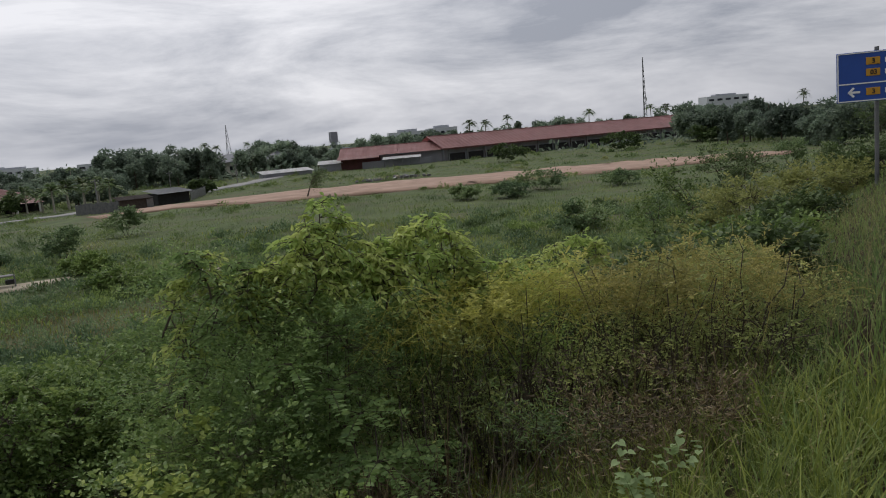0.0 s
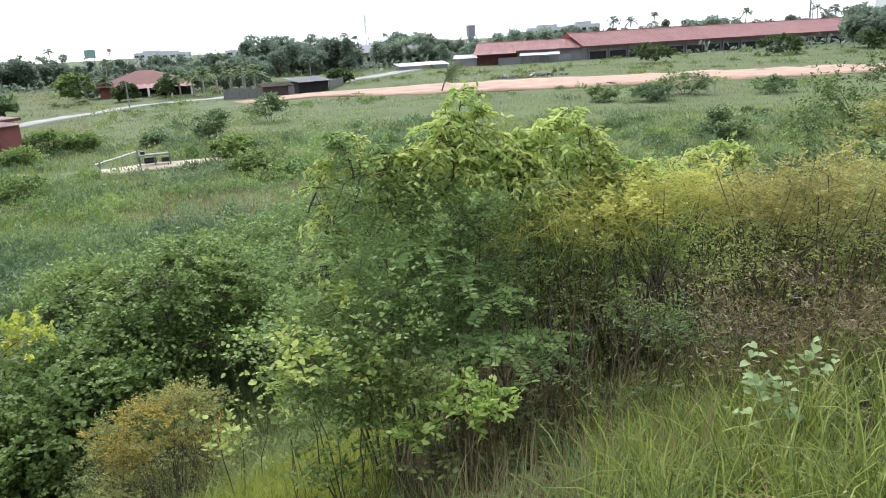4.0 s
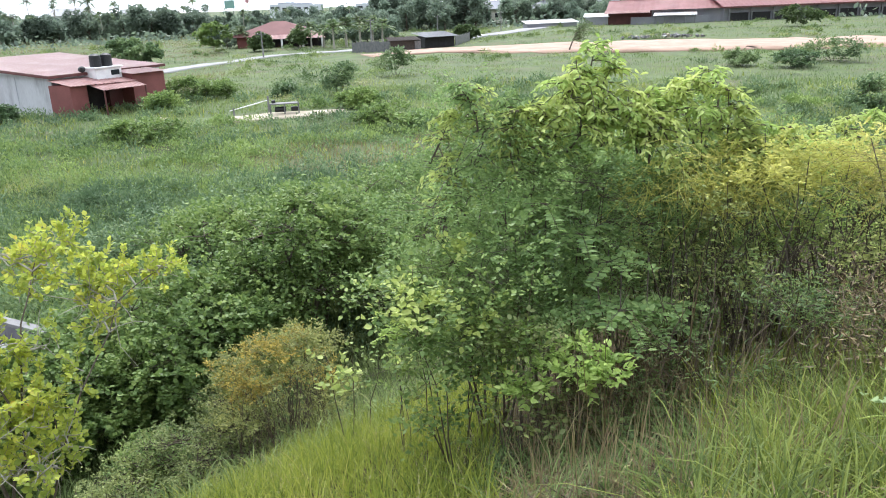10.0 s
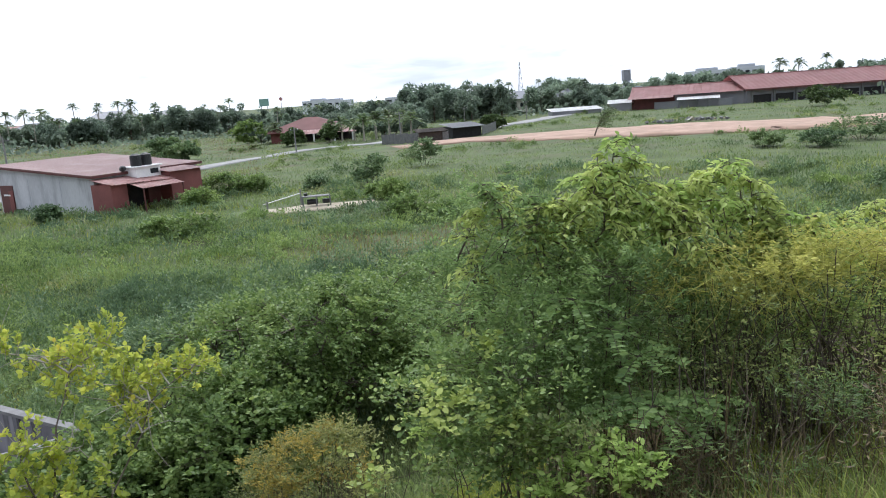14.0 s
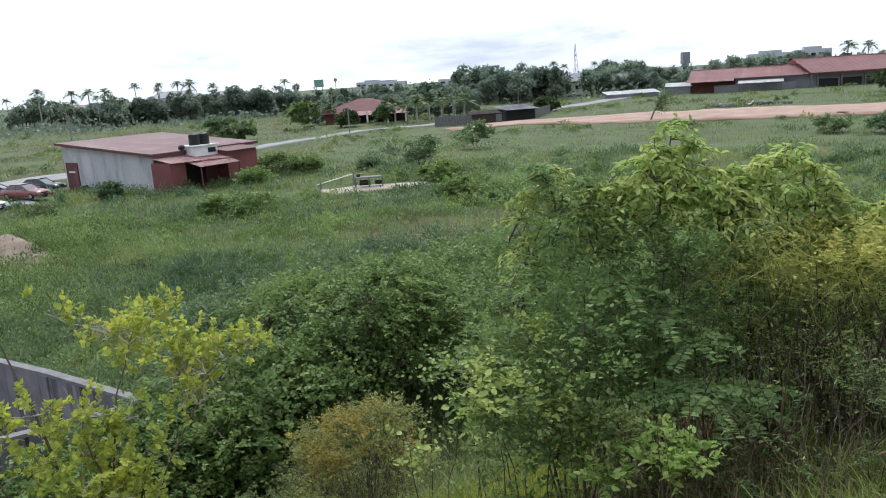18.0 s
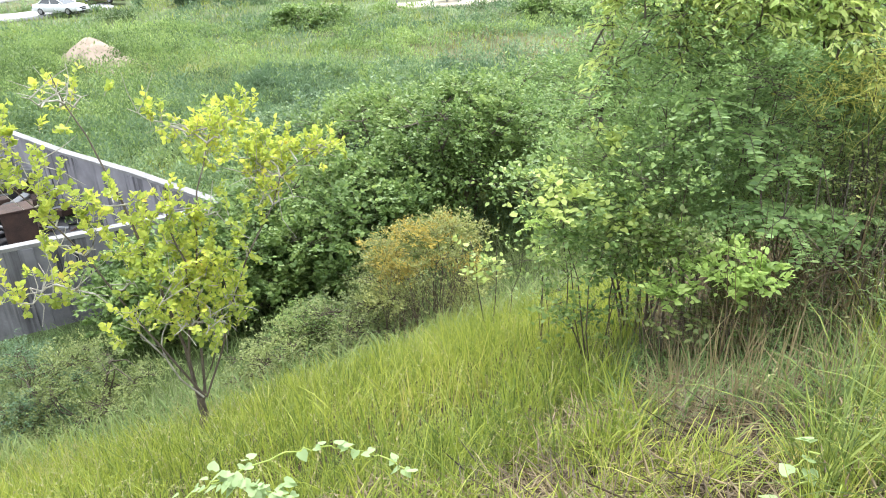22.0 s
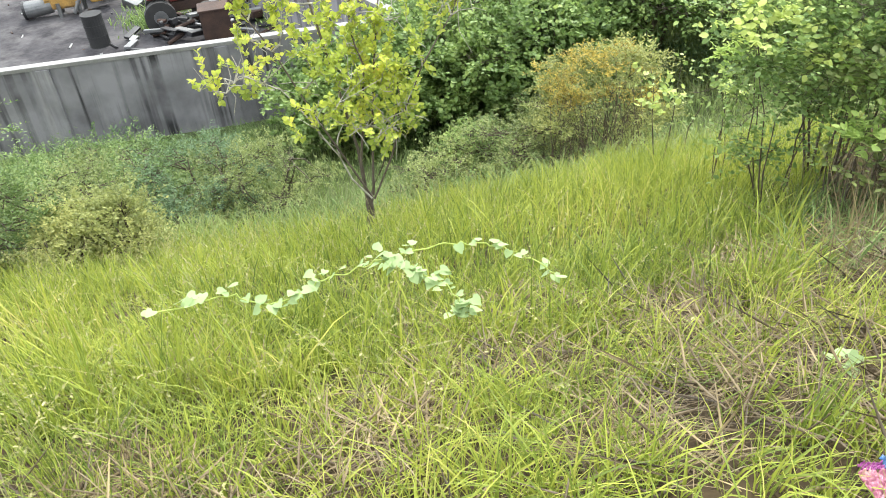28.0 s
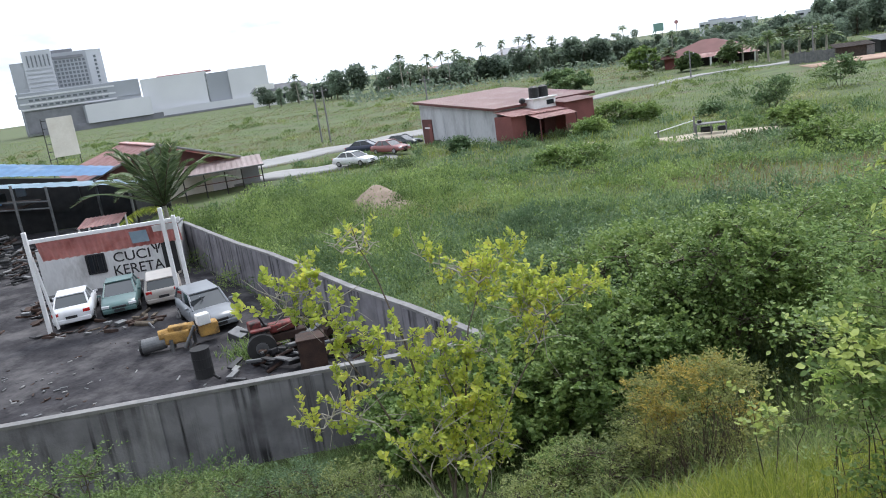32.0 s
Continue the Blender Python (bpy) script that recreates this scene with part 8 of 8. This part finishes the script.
def palm_meshes(seed, h, fr=3.0, nf=18, leaflets=16, droop=1.0, wide=0.2, low=-0.1, blade=0.30, arch=2.0, sweep=0.6):
    g = np.random.default_rng(seed)
    lean = g.normal(0, 0.06, 2) * h
    t = np.linspace(0, 1, 7)[:, None]
    P = np.concatenate([lean[None] * t ** 1.6, t * h], 1)
    P[0, 2] = -0.5
    top = P[-1]
    trunk = mesh_np("trunk", *tubes([(P, np.linspace(0.2, 0.12, 7))], 7), M_PALEBARK)
    C, D, S, rach = [], [], [], []
    for k in range(nf):
        a, e = 2 * math.pi * (k + g.random() * 0.6) / nf, g.uniform(low, 1.42)
        d = np.array([math.cos(a) * math.cos(e), math.sin(a) * math.cos(e), math.sin(e)])
        ff = fr * g.uniform(0.8, 1.1)
        u = np.linspace(0.0, 1, leaflets)[:, None]
        Q = top + d * u * ff + np.array([[0, 0, -1.0]]) * u ** arch * ff * 0.55 * droop
        rach.append((Q[::3], np.linspace(0.035, 0.008, len(Q[::3]))))
        side = unit(np.cross(d, [0, 0, 1.0]) + 1e-6)
        for sg in (-1, 1):
            C.append(Q[1:])
            D.append(np.broadcast_to(side * sg, (leaflets - 1, 3)) + d * sweep + [0, 0, -0.45])
            S.append(ff * blade * np.sin(np.pi * (0.12 + 0.85 * u[1:, 0])) + 0.1)
    C, D, S = np.concatenate(C), np.concatenate(D), np.concatenate(S)
    return trunk, mesh_np("frond_ribs", *tubes(rach, 4), M_STEM), mesh_np("frond_crown", *leaf_arrays(C, D, S, wide, 0.1), L_PALM)


def palm_proto(seed, h, label, at=(0, 0, -500), **kw):
    t = thing("palm_tree", label, "palm tree", at)
    for nm, me in zip(("trunk", "frond_ribs", "frond_crown"), palm_meshes(seed, h, **kw)):
        joined(nm, me, t)
    return t


yp = palm_proto(3, 1.6, "young coconut palm with tall arching fronds behind the carport", (-34.1, 35.4, 0.1), fr=5.9, nf=24, leaflets=60, droop=0.62, wide=0.12, low=0.38, blade=0.13, arch=3.0, sweep=1.4)
yv = np.linspace(0, 1, 30)[:, None]
yq = np.array([[-0.3, -0.2, 1.6]]) + yv * [[-2.3, -1.3, 0.9]] - yv ** 2 * [[0, 0, 1.9]]
joined("yellow_frond", mesh_np("yellow_frond", *leaf_arrays(np.concatenate([yq, yq]), np.concatenate([np.tile([-0.2, 0.6, -0.7], (30, 1)), np.tile([-0.6, -0.5, -0.7], (30, 1))]) + 0.0, 0.75, 0.12, 0.1), L_YEL), yp, "yellowed dying frond")

protos = [tree_proto(200 + k, h, r, lab, con, 1150) for k, (h, r, lab, con) in enumerate(((9, 4.2, "broad dark tree in the far tree line", 0), (11, 4.0, "tall dark tree in the far tree line", 0.2), (8, 3.4, "bushy tree in the far tree line", 0), (10.5, 3.0, "narrow casuarina in the far tree line", 0.55), (6.5, 3.8, "low spreading tree in the far tree line", 0)))]
palms = [palm_proto(220 + k, h, "coconut palm in the far tree line", leaflets=12, nf=20, fr=2.5, wide=0.20, droop=1.3, low=-0.5) for k, h in enumerate((9.5, 11.0, 8.0))]
low_palm = palm_proto(230, 3.4, "short palm beside the red-roofed house", leaflets=12, nf=20, fr=2.7, wide=0.28)
g = np.random.default_rng(9)


def plant(proto, az, d, scale=1.0):
    x, y = d * math.sin(radians(az)), d * math.cos(radians(az))
    return copy_thing(proto, Matrix.Translation((x, y, float(height(x, y)) - 0.1)) @ Matrix.Rotation(g.uniform(0, 6.28), 4, "Z") @ Matrix.Diagonal((scale * g.uniform(0.85, 1.2), scale * g.uniform(0.85, 1.2), scale, 1)))


# rows by bearing: from, to, distance, crown height, count
for a0, a1, d, h, n in ((-36, -29.5, 330, 9, 8), (-31.5, -28.5, 300, 13, 2), (-27, -24.5, 300, 12, 2), (-28, -21, 320, 7, 6), (-24, -9, 290, 7.2, 20), (-22, -9, 275, 9.2, 24), (-10, 3.5, 290, 7.4, 20), (-9, 4, 240, 6.0, 14), (-3, 3.5, 205, 5.5, 9), (-8.5, -5.2, 176, 4.6, 5), (-1.5, 3.2, 178, 4.8, 7), (2.6, 10.3, 240, 10.6, 16), (3.0, 9.5, 260, 11.5, 10), (1.0, 4.5, 190, 6.5, 6),
                        (9.5, 19.5, 265, 7.8, 15), (12.5, 16.5, 280, 10.0, 6), (19, 24, 290, 9.0, 7), (24, 47, 300, 10.5, 26), (45.2, 50.5, 225, 9.6, 11), (47, 58, 190, 8.4, 16), (52, 62, 150, 7.0, 14), (44.8, 48, 215, 10.0, 5)):
    for k in range(n):
        az, dd = a0 + (a1 - a0) * (k + g.uniform(0.1, 0.9)) / n, d * g.uniform(0.95, 1.06)
        i = int(g.integers(len(protos)))
        ph_ = (9, 11, 8, 10.5, 6.5)[i]
        plant(protos[i], az, dd, h / ph_ * g.uniform(0.72, 1.06))
for az, d, z in ((-19.6, 285, 14.0), (-18.2, 285, 13.8), (-16.9, 290, 14.0), (-16.0, 290, 14.2), (-14.6, 285, 12.5), (-23.6, 290, 12.6), (-22.6, 290, 13.0), (-21.7, 295, 12.8), (-12.9, 290, 11.2), (-11.2, 290, 10.8), (-10.2, 288, 10.2), (-27.4, 310, 11.5), (9.9, 285, 12.6), (12.9, 285, 11.8), (10.6, 290, 11.6), 
                 (29.0, 300, 13.0), (30.2, 300, 12.6), (32.0, 305, 14.0), (37.8, 300, 13.2), (42.2, 310, 13.0), (43.3, 310, 12.6), (52.0, 260, 12.6), (-33.2, 320, 12.5), (-25.6, 300, 14.0)):
    i = int(g.integers(3))
    plant(palms[i], az, d, z / ((9.5, 11.0, 8.0)[i] + 1.2))
for k in range(30):
    i = int(g.integers(3))
    plant(palms[i], g.uniform(-24.5, -9.0) if k < 20 else g.uniform(-9, 4), g.uniform(262, 300), g.uniform(0.65, 1.05) * (1.0 if k < 20 else 0.8))
for az, d, sc in ((-2.6, 157, 1.0), (-1.8, 153, 1.1), (-0.9, 156, 0.95), (-0.2, 151, 1.15), (0.7, 158, 1.2), (1.7, 165, 1.3), (2.6, 170, 1.2), (-6.6, 168, 1.0), (3.3, 160, 1.1)):
    plant(low_palm, az, d, sc)
for o in protos + palms + [low_palm]:
    for c in list(o.children_recursive) + [o]:
        bpy.data.objects.remove(c)

# far woods and brush behind the tree line
N = 15000
az = np.radians(g.uniform(-64, 64, N))
d = g.uniform(300, 520, N)
x, y = d * np.sin(az), d * np.cos(az)
hz = 3.5 + 5.5 * nz(np.degrees(az) * 3, d * 0.02, 1.7, 8)
C = np.stack([x, y, height(x, y) + g.random(N) * hz], 1)
left = np.degrees(az) < -33
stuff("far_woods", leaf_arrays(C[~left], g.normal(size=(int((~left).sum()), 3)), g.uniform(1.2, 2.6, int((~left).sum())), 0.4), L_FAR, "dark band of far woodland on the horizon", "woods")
N = 7000
az = np.radians(g.uniform(-30, 60, N))
d = g.uniform(225, 300, N)
x, y = d * np.sin(az), d * np.cos(az)
C = np.stack([x, y, height(x, y) + g.random(N) ** 1.5 * 4.2 * nz(x, y, 12, 9)], 1)
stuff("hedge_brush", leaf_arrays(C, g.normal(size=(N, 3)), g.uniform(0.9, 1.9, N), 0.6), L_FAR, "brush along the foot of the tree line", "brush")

# bare leaning tree on the dirt lot
dt = thing("leaning_tree", "small dark leaning tree, nearly bare", "tree", (34.2, 114.2, 0.1))
paths = [(np.array([[0, 0, -0.3], [0.5, 0, 1.0], [1.0, 0, 2.2], [1.6, 0, 3.2]]), [0.14, 0.11, 0.08, 0.05])]
tips = []
for k in range(14):
    b = np.array([0.6 + 0.07 * k, 0, 1.3 + 0.13 * k])
    e = b + [g.uniform(0.3, 2.4), g.normal(0, 0.8), g.uniform(0.0, 1.0)]
    paths.append((np.array([b, (b + e) / 2 + [0, 0, 0.15], e]), [0.035, 0.025, 0.012]))
    tips += [e, (b + e) / 2]
tips = np.repeat(np.array(tips), 60, 0)
joined("branchwork", mesh_np("branchwork", *tubes(paths, 5), M_BARK), dt)
joined("foliage", mesh_np("foliage", *leaf_arrays(tips + g.normal(0, 0.32, tips.shape), g.normal(size=tips.shape), g.uniform(0.16, 0.32, len(tips)), 0.4), L_DARK), dt)

# ---- trailing vines and litter on the shoulder ----
HEART = [(0, 0, 0), (0.30, -0.16, 0.05), (0.52, 0.08, 0.08), (0.44, 0.46, 0.04), (0.0, 1.0, -0.10), (-0.44, 0.46, 0.04), (-0.52, 0.08, 0.08), (-0.30, -0.16, 0.05), (0, 0.45, -0.04)]


def heart(name, mat):
    V = np.array(HEART) * [0.9, 0.9, 1.0]
    F = [(8, i, i + 1) for i in range(7)] + [(8, 7, 0)]
    return mesh_np(name, V, F, mat)


leaf_me = heart("vine_leaf", L_VINE)


def vine(label, lines, size, n, seed, lift=0.03):
    g = np.random.default_rng(seed)
    t = thing("trailing_vine", label, "vine")
    for line in lines:
        P = np.array(line, float)
        k = np.linspace(0, len(P) - 1, len(P) * 5)
        Q = np.stack([np.interp(k, np.arange(len(P)), P[:, i]) for i in range(3)], 1) + g.normal(0, 0.006, (len(k), 3))
        joined("runner", mesh_np("runner", *tubes([(Q, np.full(len(Q), 0.0032))], 5), L_LIGHT), t)
        for j in range(n):
            q = Q[int(g.integers(len(Q)))] if j >= len(P) else P[j]
            s = g.uniform(*size)
            o = new("vine_leaf", leaf_me)
            o.parent = t
            o.matrix_world = Matrix.Translation(Vector(q) + Vector((g.normal(0, 0.025), g.normal(0, 0.025), lift * g.random()))) @ Euler((g.uniform(-0.75, 0.35), g.uniform(-0.45, 0.45), g.uniform(0, 6.28))).to_matrix().to_4x4() @ Matrix.Diagonal((s, s, s, 1))


vine("pale heart-leaved vine trailing over the grass", [[(-1.93, 1.75, 5.36), (-1.82, 1.85, 5.35), (-1.69, 1.96, 5.35), (-1.55, 2.0, 5.28), (-1.46, 2.08, 5.29), (-1.38, 2.16, 5.33), (-1.28, 2.23, 5.33), (-1.18, 2.3, 5.36), (-1.07, 2.36, 5.37), (-0.92, 2.44, 5.4), (-0.78, 2.48, 5.39), (-0.67, 2.5, 5.37), (-0.57, 2.5, 5.35), (-0.43, 2.48, 5.29)],
                                                       [(-1.14, 2.23, 5.42), (-0.96, 2.27, 5.37), (-0.86, 2.27, 5.33), (-0.74, 2.21, 5.22)]], (0.036, 0.062), 58, 1)
vine("pale vine climbing in the verge grass", [[(0.97, 2.01, 5.79), (0.88, 2.0, 5.73), (0.96, 1.96, 5.73), (0.62, 1.95, 5.54), (0.54, 1.95, 5.52)], [(0.68, 1.91, 5.52), (0.78, 1.8, 5.46), (0.77, 1.74, 5.4), (0.87, 1.63, 5.35), (0.96, 1.59, 5.36)]], (0.035, 0.06), 12, 2)
vine("cluster of pale vine leaves in the tall grass", [[(2.08, 2.57, 6.1), (2.16, 2.46, 6.02), (2.25, 2.41, 6.07), (2.34, 2.36, 6.13)], [(2.06, 2.52, 5.98), (2.18, 2.38, 5.93), (1.95, 2.51, 5.85)]], (0.030, 0.050), 46, 3, 0.12)

vine("green heart-leaved vine creeping past the plastic bag", [[(0.60, 1.62, 5.74), (0.64, 1.55, 5.76), (0.66, 1.50, 5.80), (0.66, 1.44, 5.84), (0.72, 1.38, 5.84), (0.76, 1.32, 5.86), (0.80, 1.26, 5.87), (0.86, 1.24, 5.87)]], (0.030, 0.052), 11, 4, 0.02)
bag = thing("plastic_bag", "torn blue and pink printed plastic bag in the grass", "bag", (0.545, 1.235, 5.865), rz=18)
bag.scale = (0.60, 0.62, 0.8)
g = np.random.default_rng(12)


def film_sheet(w, d, cx, cy, fold, seed):
    """A crumpled sheet of film with creases and ragged edges."""
    bm = bmesh.new()
    bmesh.ops.create_grid(bm, x_segments=26, y_segments=26, size=0.5)
    for v in bm.verts:
        x, y = v.co.x, v.co.y
        q = Vector((x * 5 + seed, y * 3, seed))
        z = abs(noise.noise(q)) * fold + abs(noise.noise(q * 2.7)) * fold * 0.45 + noise.noise(q * 6) * fold * 0.15
        v.co = (cx + x * w * (1 + 0.25 * noise.noise(Vector((y * 4, seed, 0)))), cy + y * d * (1 + 0.25 * noise.noise(Vector((x * 4, 0, seed)))), z)
    bmesh.ops.solidify(bm, geom=list(bm.faces), thickness=0.0012)
    for f in bm.faces:
        f.smooth = True
    return bm


part("blue_film", film_sheet(0.13, 0.17, 0.065, 0.0, 0.05, 3.0), surface("blue_film", (0.022, 0.065, 0.20), (0.06, 0.15, 0.33), 14.0, 0.3, 0, 0.1, 60.0, stain=(0.30, 0.38, 0.50), stain_scale=18.0, stain_at=(0.60, 0.68)), bag, "shiny blue film")
part("pink_print", film_sheet(0.11, 0.12, -0.045, -0.03, 0.03, 7.0), surface("pink_print", (0.19, 0.045, 0.09), (0.32, 0.11, 0.15), 18.0, 0.35, 0, 0.1, 60.0, stain=(0.46, 0.28, 0.24), stain_scale=14.0, stain_at=(0.52, 0.60)), bag, "pink printed film")
part("dark_print", film_sheet(0.09, 0.035, -0.045, 0.045, 0.03, 11.0), surface("dark_print", (0.16, 0.03, 0.16), (0.30, 0.06, 0.22), 18.0, 0.35, 0, 0.1, 60.0), bag, "purple printed strip")
